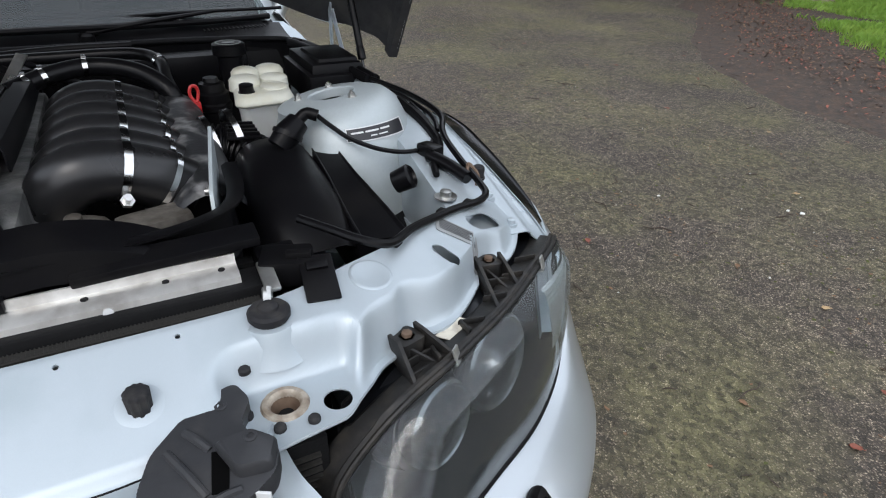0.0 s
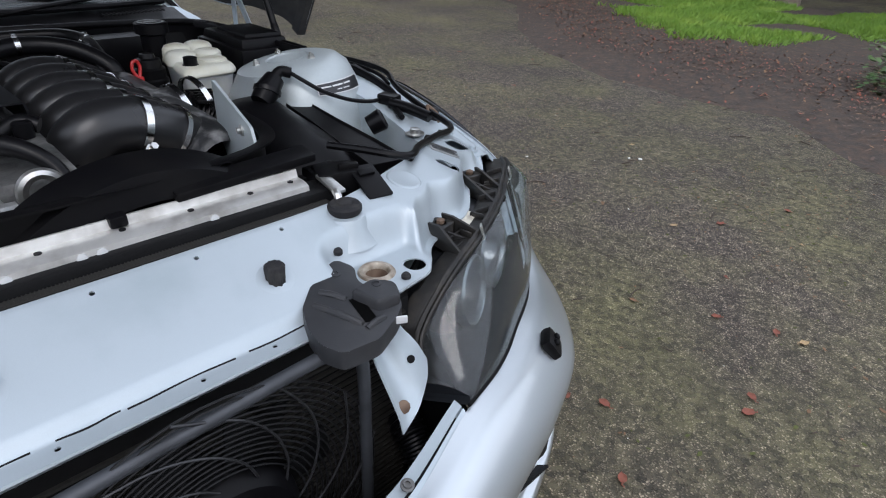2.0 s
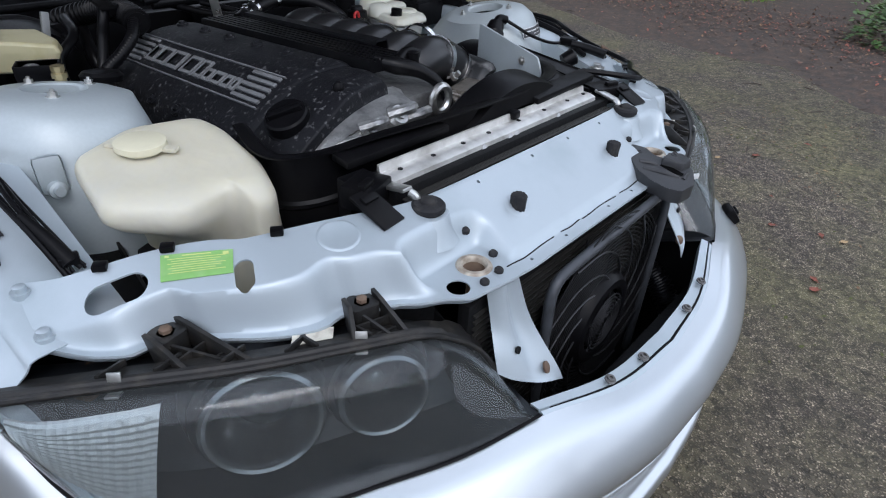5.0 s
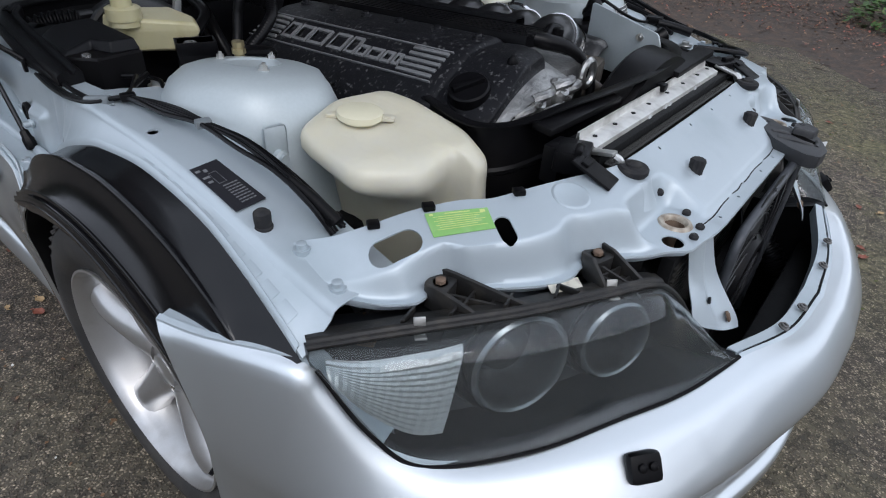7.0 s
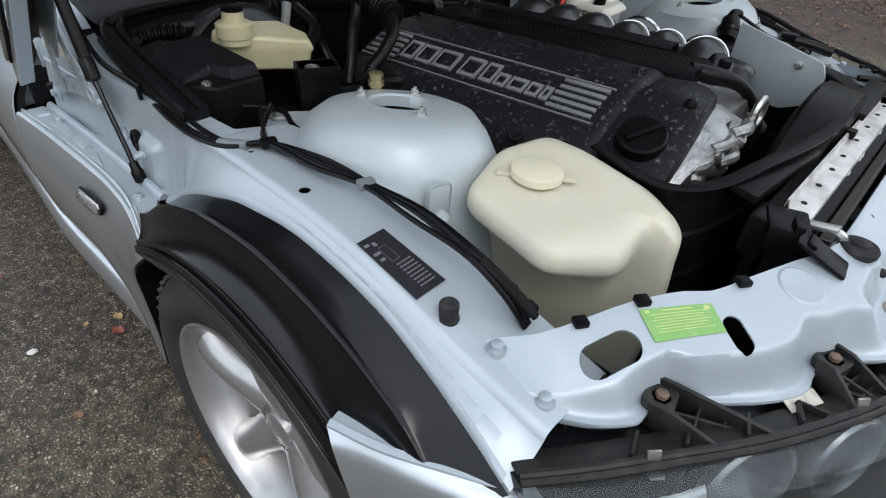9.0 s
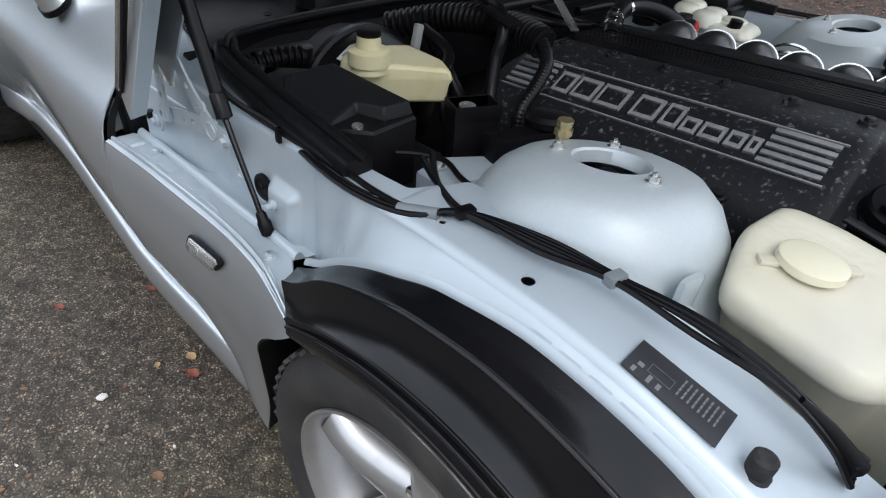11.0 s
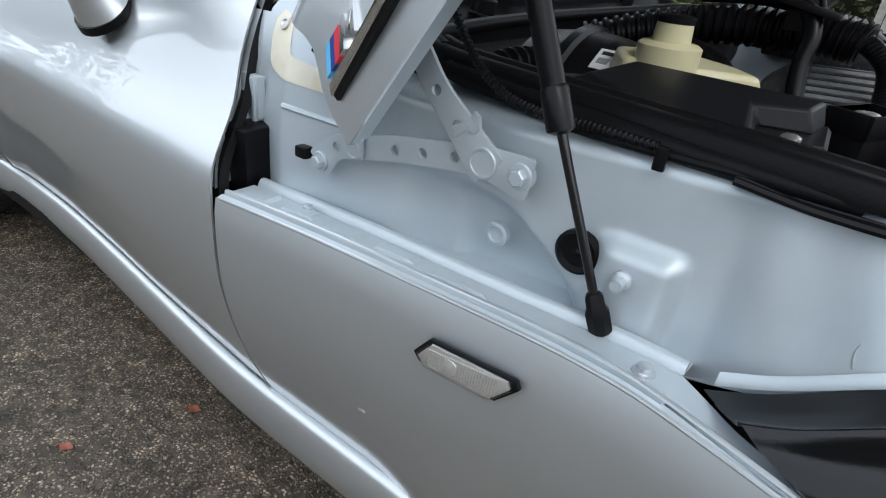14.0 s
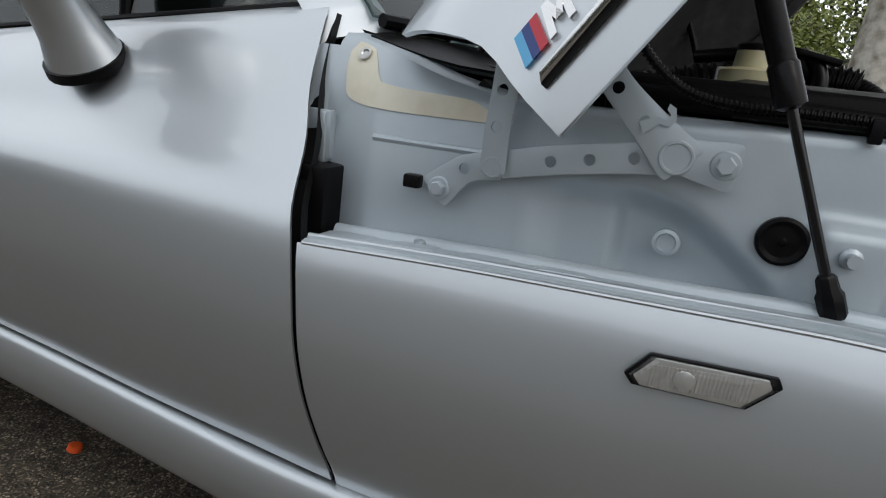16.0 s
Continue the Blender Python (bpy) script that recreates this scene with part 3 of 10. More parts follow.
def build_headlight(s):
    light = part("headlight", add_grid(bmesh.new(), lens_grid(s, 0.011)), LENS, car, "weathered clear headlight with a frosted indicator section", thick=0.002, sharp=32)
    light.visible_shadow = False
    # bowl behind the lens
    rows = lens_grid(s, 0.0, 0.015)
    back = V(0.30 * -s, 0.62, -0.18)
    rows2 = [[p + back * 0.13 for p in r] for r in lens_grid(s, -0.02, 0.14)]
    bm = bmesh.new()
    add_grid(bm, rows2)
    edge = [r[0] for r in rows] + rows[-1][1:] + [r[-1] for r in rows[-2::-1]] + rows[0][-2:0:-1]
    edge2 = [r[0] for r in rows2] + rows2[-1][1:] + [r[-1] for r in rows2[-2::-1]] + rows2[0][-2:0:-1]
    add_grid(bm, [edge, edge2], closed=True)
    part("lamp_bowl", bm, BOWL, light)
    # two round lamps, each a turned reflector with a bright bezel and a bulb
    for c, r in (((-0.588, -0.332, 0.602), 0.062), ((-0.462, -0.402, 0.604), 0.050)):
        c = mirror(c, s) + back * 0.045
        ax = mirror((-0.42, -0.88, 0.16), s)
        bm = bmesh.new()
        add_lathe(bm, c, ax, [(-0.055, 0.012), (-0.05, r * 0.55), (-0.03, r * 0.8), (0.0, r), (0.010, r * 1.02), (0.012, r * 1.1), (-0.02, r * 1.12)], 36, caps=False)
        part("reflector", bm, DARKCHROME, light)
        bm = bmesh.new()
        add_lathe(bm, c, ax, [(0.008, r * 1.00), (0.016, r * 1.03), (0.018, r * 1.10), (0.014, r * 1.17), (0.004, r * 1.18)], 44, caps=False)
        part("bezel_ring", bm, RINGCHROME, light)
        bm = bmesh.new()
        add_lathe(bm, c - ax * 0.04, ax, [(0, r * 0.62), (0.012, r * 0.60), (0.026, r * 0.45), (0.034, r * 0.2), (0.035, 0.0)], 28)
        part("projector_lens", bm, CLEAR, light)
        bm = bmesh.new()
        add_lathe(bm, c - ax * 0.05, ax, [(0, 0.011), (0.03, 0.011), (0.042, 0.004)], 12)
        part("bulb", bm, CLEAR, light)
        # black mask between the lamps
        bm = bmesh.new()
        add_lathe(bm, c - ax * 0.012, ax, [(0, r * 1.18), (0.004, r * 1.34), (-0.03, r * 1.5)], 36, caps=False)
        part("lamp_mask", bm, BOWL, light, thick=0.002)
    # indicator insert: finely ribbed silver diffuser at the outer end
    bm = bmesh.new()
    g = [r[9:38] for r in lens_grid(s, 0.008, 0.012, 110, 48)[4:33]]
    for i, r in enumerate(g):
        for j, p in enumerate(r):
            r[j] = p + back * (0.008 + 0.0017 * (j % 2) + 0.0010 * (i % 2) + 0.0006 * max(0, i - 22) ** 1.5)
    add_grid(bm, g)
    part("indicator", bm, INDIC, light, "frosted ribbed indicator section", smooth=False)
    # black frame behind the lens edge: a bead, a wide ledge and ribs on it
    top, rid = [mirror(p, s) for p in curve(HL_TOP, 48)], [mirror(p, s) for p in curve(HL_RIDGE, 48)]
    d = []
    for a, b in zip(top, rid):
        q = V(a.x - b.x, a.y - b.y, 0)
        d.append(q.normalized() if q.length > 1e-4 else V(-s * 0.6, 0.8, 0))
    bm = bmesh.new()
    add_tube(bm, [p + q * 0.003 + V(0, 0, 0.003) for p, q in zip(top, d)], 0.0040, seg=8, n=0)
    add_grid(bm, [[p + q * o + V(0, 0, h * (1 if k < 36 else 0.4)) for k, (p, q) in enumerate(zip(top, d))] for o, h in ((0.004, 0.003), (0.009, 0.008), (0.013, 0.008), (0.015, 0.002), (0.040, -0.004), (0.046, -0.010), (0.048, -0.040))])
    frame_ = part("lamp_frame", bm, DUSTYBLK, light, "black lamp frame with a ribbed ledge", thick=0.002)
    for k in (9, 13, 17, 21, 23, 27):
        bm = bmesh.new()
        p, q = top[k], d[k]
        t = (top[k + 1] - top[k]).normalized() * (0.016 if k % 4 == 1 else -0.020)
        a = p + q * 0.016 + V(0, 0, 0.001)
        b = p + q * 0.042 + t + V(0, 0, -0.004)
        w = (top[k + 1] - top[k]).normalized() * 0.0022
        add_prism(bm, [a - w, a + w, b + w, b - w], V(0, 0, 0.009), 0.0008)
        part("frame_rib", bm, DUSTYBLK, frame_)
    bm = bmesh.new()
    bot = [mirror(p, s) for p in curve(HL_BOT, 30)]
    add_tube(bm, bot, 0.0030, seg=8)
    part("lamp_seal", bm, RUBBER, light)
    for c in ((-0.695, -0.241, 0.686), (-0.476, -0.371, 0.687)):
        bm = bmesh.new()
        ax = frame_of(mirror(c, s), mirror((-0.75, 0.65, 0), s), (0, 0.4, 0.9))
        add_box(bm, (0, 0.004, 0.005), (0.014, 0.022, 0.003), None, 0.001)
        add_box(bm, (0, -0.007, -0.001), (0.014, 0.003, 0.014), None, 0.001)
        bm.transform(ax)
        part("clip", bm, BARE, light, "bright metal spring clip")
    # paper label on the ledge
    k = 25
    bm = bmesh.new()
    t = (top[k + 1] - top[k - 1]).normalized()
    a = mirror((-0.504, -0.318, 0.684), s)
    add_prism(bm, [a - t * 0.024 - d[k] * 0.010, a + t * 0.024 - d[k] * 0.010, a + t * 0.024 + d[k] * 0.010, a - t * 0.024 + d[k] * 0.010], V(0, 0, 0.0012))
    part("frame_label", bm, PALELABEL, frame_, "faded paper label", smooth=False)
    # mounting brackets: a lug with a rusty bolt and an open triangular arm
    for c, k in (((-0.622, -0.209, 0.699), 17), ((-0.435, -0.325, 0.704), 28)):
        c = mirror(c, s)
        t = (top[k + 1] - top[k - 1]).normalized()
        mid = top[k] + d[k] * 0.012
        bm = bmesh.new()
        f = (mid - c)
        f = V(f.x, f.y, 0).normalized()
        w = V(-f.y, f.x, 0)
        add_prism(bm, rounded([c + f * 0.016 + w * 0.019 + V(0, 0, -0.036), c + f * 0.016 - w * 0.019 + V(0, 0, -0.036), c - f * 0.017 - w * 0.015 + V(0, 0, -0.036), c - f * 0.017 + w * 0.015 + V(0, 0, -0.036)], 0.008), V(0, 0, 0.034), 0.002)
        for q in (-1, 1):
            # upright cheeks beside the bolt, running down into the arm
            o = w * 0.017 * q
            e = mid + t * 0.030 * q * (1 if w.dot(t) > 0 else -1)
            add_prism(bm, [c + o - f * 0.010 + V(0, 0, 0.004), c + o + f * 0.010 + V(0, 0, 0.004), e + V(0, 0, 0.004), e + V(0, 0, -0.012), c + o + V(0, 0, -0.030)], w * 0.0055 * q, 0.001)
        for u in (0.42, 0.72):
            a, b = c.lerp(mid, u) - w * (0.018 + 0.014 * u), c.lerp(mid, u) + w * (0.018 + 0.014 * u)
            add_prism(bm, [a + V(0, 0, -0.006), b + V(0, 0, -0.006), b + V(0, 0, -0.020), a + V(0, 0, -0.020)], f * 0.003, 0.0006)
        a, b = c + f * 0.012 - w * 0.010 + V(0, 0, -0.008), mid + w * 0.016 + V(0, 0, -0.004)
        add_prism(bm, [a, a + w * 0.004, b + w * 0.004, b], V(0, 0, -0.012), 0.0006)
        part("mount", bm, DUSTYBLK, light, "black open-framed lamp mount")
        bm = bmesh.new()
        add_lathe(bm, c + V(0, 0, -0.004), (0, 0, 1), [(0, 0.0105), (0.002, 0.0105), (0.002, 0.007), (0.007, 0.007), (0.008, 0.0055)], 6)
        part("bolt", bm, RUSTY, light)
    # round black cap and hoses under the ledge
    bm = bmesh.new()
    add_lathe(bm, mirror((-0.655, -0.165, 0.640), s), mirror((0.45, 0.70, 0.45), s), [(0, 0.040), (0.020, 0.040), (0.026, 0.034), (0.028, 0.0)], 26)
    part("lamp_cap", bm, DUSTYBLK, light)
    return light


PALELABEL = mat("faded_label", (0.62, 0.59, 0.50), 0.6, grain=0.15, grain_scale=90, spots=0.5, spot_scale=80, second=(0.40, 0.36, 0.30))
DUSTYBLK = mat("dusty_black", (0.016, 0.0155, 0.015), 0.50, grain=0.3, grain_scale=90, spots=0.6, spot_scale=45, second=(0.035, 0.031, 0.026), bump=0.15, bump_scale=300, spec=0.35)
BOWL = mat("lamp_bowl_plastic", (0.009, 0.010, 0.012), 0.36, grain=0.2, spec=0.3)
RINGCHROME = mat("bezel_chrome", (0.24, 0.25, 0.255), 0.25, 0.9, grain=0.1)
DARKCHROME = mat("smoked_chrome", (0.12, 0.123, 0.127), 0.16, 0.9, grain=0.1)
REPEAT = mat("repeater_mirror", (0.66, 0.66, 0.65), 0.22, 0.65, grain=0.15, grain_scale=200)
INDIC = mat("frosted_indicator", (0.50, 0.51, 0.50), 0.30, 0.55, grain=0.12, grain_scale=160, bump=0.3, bump_scale=120)
for side in (-1, 1):
    build_headlight(side)


# -- front panel over the radiator, from wing to wing
def ease(a, b, x):
    """Smooth step from 0 at a to 1 at b."""
    u = min(1.0, max(0.0, (x - a) / (b - a)))
    return u * u * (3 - 2 * u)


def panel_front(x):
    return table([(0, -0.426), (0.235, -0.426), (0.30, -0.418), (0.328, -0.414), (0.350, -0.396), (0.395, -0.350), (0.43, -0.333), (0.448, -0.318), (0.462, -0.316), (0.478, -0.318), (0.584, -0.247), (0.602, -0.216), (0.64, -0.206), (0.655, -0.206), (0.685, -0.186), (0.723, -0.140), (0.738, -0.116)], abs(x))


def panel_rear(x):
    return table([(0, -0.273), (0.28, -0.271), (0.33, -0.262), (0.383, -0.242), (0.455, -0.214), (0.506, -0.194), (0.532, -0.170), (0.584, -0.136), (0.644, -0.105), (0.674, -0.085), (0.711, -0.045), (0.738, -0.030)], abs(x))


def panel_z(x, y):
    a = abs(x)
    f, r = panel_front(a), panel_rear(a)
    # middle part: a narrow sunk lip in front, then a slope up to the radiator
    mid = 0.696 + 0.014 * ease(-0.404, -0.388, y) + 0.053 * max(0.0, min(1.0, (y + 0.388) / 0.113))
    # outer part: a lip, a rounded face, and a top that climbs backwards
    crest = table([(0.25, 0.766), (0.38, 0.766), (0.46, 0.764), (0.53, 0.761), (0.60, 0.752), (0.66, 0.738), (0.70, 0.724), (0.738, 0.714)], a)
    low = table([(0.25, 0.69), (0.40, 0.689), (0.68, 0.686), (0.738, 0.697)], a)
    d = y - f
    fall = (r - y) * 0.22
    step = ease(0.010, table([(0.3, 0.042), (0.5, 0.036), (0.57, 0.030), (0.61, 0.024), (0.66, 0.034), (0.74, 0.03)], a), d)
    out = low + (crest - fall - low) * step
    k = ease(0.20, 0.36, a)
    z = mid * (1 - k) + out * k
    # latch pocket: a sunk flat round the latch hole
    qx, qy = abs(a - 0.294) - 0.052, abs(y + 0.388) - 0.042
    dist = math.hypot(max(qx, 0), max(qy, 0)) + min(max(qx, qy), 0)
    p = 1 - ease(0.004, 0.034, dist)
    return z * (1 - p) + 0.699 * p


def build_front_panel():
    xs = [-0.738 + 1.476 * i / 300 for i in range(301)]
    rows = []
    for x in xs:
        f, r = panel_front(x), panel_rear(x)
        row = [V(x, f + 0.006, panel_z(x, f) - 0.012), V(x, f - 0.001, panel_z(x, f) - 0.003)]
        row += [V(x, f + (r - f) * j / 40, panel_z(x, f + (r - f) * j / 40)) for j in range(41)]
        row += [V(x, r + 0.003, panel_z(x, r) - 0.025)]
        rows.append(row)
    panel = part("front_panel", add_grid(bmesh.new(), rows), BAY, car, "silver painted bonnet-lock panel with holes and rubber buffers", thick=0.002)
    bm = bmesh.new()
    for s in (-1, 1):
        add_lathe(bm, (0.275 * s, -0.370, 0.66), (0, 0, 1), [(0, 0.017), (0.06, 0.017)], 20)
        add_lathe(bm, (0.327 * s, -0.387, 0.66), (0, 0, 1), [(0, 0.0155), (0.06, 0.0155)], 20)
        for c, ang, ln, wd in (((0.643, -0.153), -24, 0.034, 0.018), ((0.533, -0.238), 60, 0.021, 0.011)):
            m = Matrix.Rotation(radians(ang) * -s, 3, "Z")
            pts = []
            for q in range(24):
                t = 2 * math.pi * q / 24
                pts.append(V(c[0] * s, c[1], 0.66) + m @ V(math.copysign(ln - wd, math.cos(t)) + wd * math.cos(t), wd * math.sin(t), 0))
            add_prism(bm, pts, V(0, 0, 0.12))
    for x in (-0.20, -0.11, 0.02, 0.10, 0.205):
        add_lathe(bm, (x, -0.413, 0.66), (0, 0, 1), [(0, 0.003), (0.1, 0.003)], 8)
    for x in (-0.17, -0.03, 0.08, 0.19):
        add_lathe(bm, (x, -0.286, 0.68), (0, 0, 1), [(0, 0.003), (0.1, 0.003)], 8)
    cut(panel, bm)
    panel.data.shade_smooth()
    panel.data.set_sharp_from_angle(angle=radians(38))
    for s in (-1, 1):
        # latch cup
        bm = bmesh.new()
        add_lathe(bm, (0.275 * s, -0.370, 0.698), (0, 0, 1), [(-0.004, 0.0150), (0.002, 0.0160), (0.0045, 0.0185), (0.0040, 0.0235), (0.0, 0.0262)], 30, caps=False)
        cup = part("latch_cup", bm, CUP, panel, "worn latch cup ringed with grey sealant")
        bm = bmesh.new()
        add_lathe(bm, (0.275 * s, -0.370, 0.698), (0, 0, 1), [(-0.05, 0.004), (-0.045, 0.0085), (-0.020, 0.0095), (-0.012, 0.0125), (-0.003, 0.0152)], 26, caps=False)
        part("cup_bore", bm, RUSTY, cup, "rusty bore")
        # near-black disc across the bore, painting in the shade of its depth
        bm = bmesh.new()
        add_lathe(bm, (0.275 * s, -0.370, 0.698), (0, 0, 1), [(-0.014, 0.0), (-0.013, 0.0082), (-0.020, 0.0088)], 20, caps=False)
        part("cup_shade_disc", bm, DARK, cup, "near-black disc for the shade in the latch cup")
        # rubber buffers
        bm = bmesh.new()
        bz = panel_z(0.145, -0.344)
        rows = []
        for h, r in ((-0.012, 0.011), (0.002, 0.0105), (0.017, 0.0115), (0.020, 0.0095), (0.0205, 0.004)):
            rows.append([V(0.145 * s + r * (1 + 0.11 * (q // 2 % 2)) * math.cos(math.pi * q / 20), -0.344 + r * (1 + 0.11 * (q // 2 % 2)) * math.sin(math.pi * q / 20), bz + h) for q in range(40)])
        add_grid(bm, rows, closed=True, caps=True)
        part("rubber_buffer", bm, DUSTY, panel, "ridged grey rubber buffer")
        bm = bmesh.new()
        add_lathe(bm, (0.145 * s, -0.344, bz - 0.001), (0, -0.43, 0.9), [(-0.006, 0.032), (-0.0005, 0.029), (0.001, 0.022), (0.0015, 0.012)], 28)
        part("buffer_seat", bm, BAY, panel)
        # black clips along the rear edge
        for x in (0.640, 0.575, 0.470):
            bm = bmesh.new()
            r = panel_rear(x)
            add_box(bm, V(x * s, r - 0.004, panel_z(x, r) + 0.002), (0.016, 0.014, 0.008), Matrix.Rotation(0.6 * s, 4, "Z"), 0.002)
            part("edge_clip", bm, PLASTIC, panel)
        # big radiator mount grommet
        bm = bmesh.new()
        add_lathe(bm, (0.284 * s, -0.291, 0.745), (0, 0, 1), [(-0.03, 0.046), (-0.008, 0.034), (0.004, 0.0305), (0.0085, 0.028), (0.0095, 0.024), (0.0095, 0.0)], 32)
        part("grommet_boss", bm, BAY, panel)
        bm = bmesh.new()
        add_lathe(bm, (0.284 * s, -0.291, 0.7545), (0, 0, 1), [(0, 0.021), (0.004, 0.0235), (0.010, 0.0235), (0.0135, 0.0205), (0.0140, 0.012), (0.017, 0.011), (0.020, 0.006)], 26)
        part("grommet", bm, DUSTY, panel)
        # small plugs
        for c in ((0.245, -0.327), (0.236, -0.372), (0.296, -0.405), (0.262, -0.402)):
            bm = bmesh.new()
            add_lathe(bm, (c[0] * s, c[1], panel_z(c[0], c[1]) - 0.001), (0, 0, 1), [(0, 0.0065), (0.005, 0.0065), (0.008, 0.004)], 12)
            part("plug", bm, DUSTY, panel)
        # round embossed disc
        bm = bmesh.new()
        c = (0.415 * s, -0.262)
        gx, gy = (panel_z(c[0] + 0.02 * s, c[1]) - panel_z(c[0] - 0.02 * s, c[1])) / (0.04 * s), (panel_z(c[0], c[1] + 0.02) - panel_z(c[0], c[1] - 0.02)) / 0.04
        add_lathe(bm, (c[0], c[1], panel_z(c[0], c[1]) + 0.0002), (-gx, -gy, 1), [(-0.006, 0.0290), (0.0, 0.0275), (0.0012, 0.0255), (0.0013, 0.0235), (0.0004, 0.0205), (0.0002, 0.0)], 30)
        part("emboss", bm, BAY, panel)
        # bolts to the wing
        for c in ((-0.712, -0.060, 0.712), (-0.716, -0.128, 0.706)):
            bm = bmesh.new()
            p = mirror((c[0], c[1], panel_z(c[0], c[1])), s)
            add_lathe(bm, p, (0, 0, 1), [(-0.004, 0.011), (0.0035, 0.011), (0.0035, 0.007), (0.010, 0.0068), (0.011, 0.005)], 12)
            part("bolt", bm, BAY, panel)
    # split seam between the panel and its front lip
    rnd = random.Random(2)
    x = -0.245
    while x < 0.24:
        x1 = min(x + rnd.uniform(0.05, 0.12), 0.245)
        bm = bmesh.new()
        add_tube(bm, [V(x + (x1 - x) * k / 6, -0.4035 + 0.0012 * math.sin(40 * x + k), panel_z(x + (x1 - x) * k / 6, -0.4035) + 0.0002) for k in range(7)], 0.0011, seg=5)
        part("seam", bm, DARK, panel)
        x = x1 + rnd.uniform(0.004, 0.02)
    return panel


CUP = mat("sealant_ring", (0.46, 0.41, 0.34), 0.5, 0.3, grain=0.3, grain_scale=120, spots=0.8, spot_scale=50, second=(0.16, 0.11, 0.07))
front_panel = build_front_panel()


# -- inner wings with the rail along their top
def rail_z(y):
    return table([(-0.16, 0.690), (-0.06, 0.716), (0.03, 0.742), (0.128, 0.768), (0.24, 0.782), (0.36, 0.786), (0.50, 0.778), (0.62, 0.775), (0.90, 0.770), (1.20, 0.770)], y)


def liner_edge(y):
    """Height of the lower edge of the rail, where the wheel-arch liner begins."""
    return table([(-0.16, 0.645), (-0.10, 0.679), (-0.02, 0.710), (0.06, 0.735), (0.14, 0.750), (0.22, 0.760), (0.30, 0.757), (0.38, 0.736), (0.46, 0.700), (0.54, 0.645), (0.60, 0.622), (1.2, 0.612)], y)


def liner_x(y):
    """How far out that edge lies."""
    return table([(-0.16, -0.792), (-0.10, -0.786), (-0.02, -0.776), (0.06, -0.769), (0.14, -0.767), (0.22, -0.770), (0.30, -0.777), (0.38, -0.783), (0.46, -0.783), (0.54, -0.781), (0.62, -0.779)], y)


def tower_point(s, t, z, r):
    """A point on the strut tower of side s; its crown leans inboard and its inner flank is steep."""
    slim = 1 - (0.22 if s < 0 else 0.28) * max(0.0, -s * math.cos(t)) * (1 - ease(0.79, 0.825, z))
    dx = r * slim * math.cos(t) * (1.0 + 0.05 * (0.847 - z) / 0.2)
    cx, lean = (-0.527, 0.13) if s < 0 else (0.546, 0.16)
    return V(cx + dx, 0.280 + r * math.sin(t) * (1.04 + 0.08 * (0.847 - z) / 0.2), z + (lean * s * dx - 0.10 * r * math.sin(t)) * ease(0.70, 0.82, z))


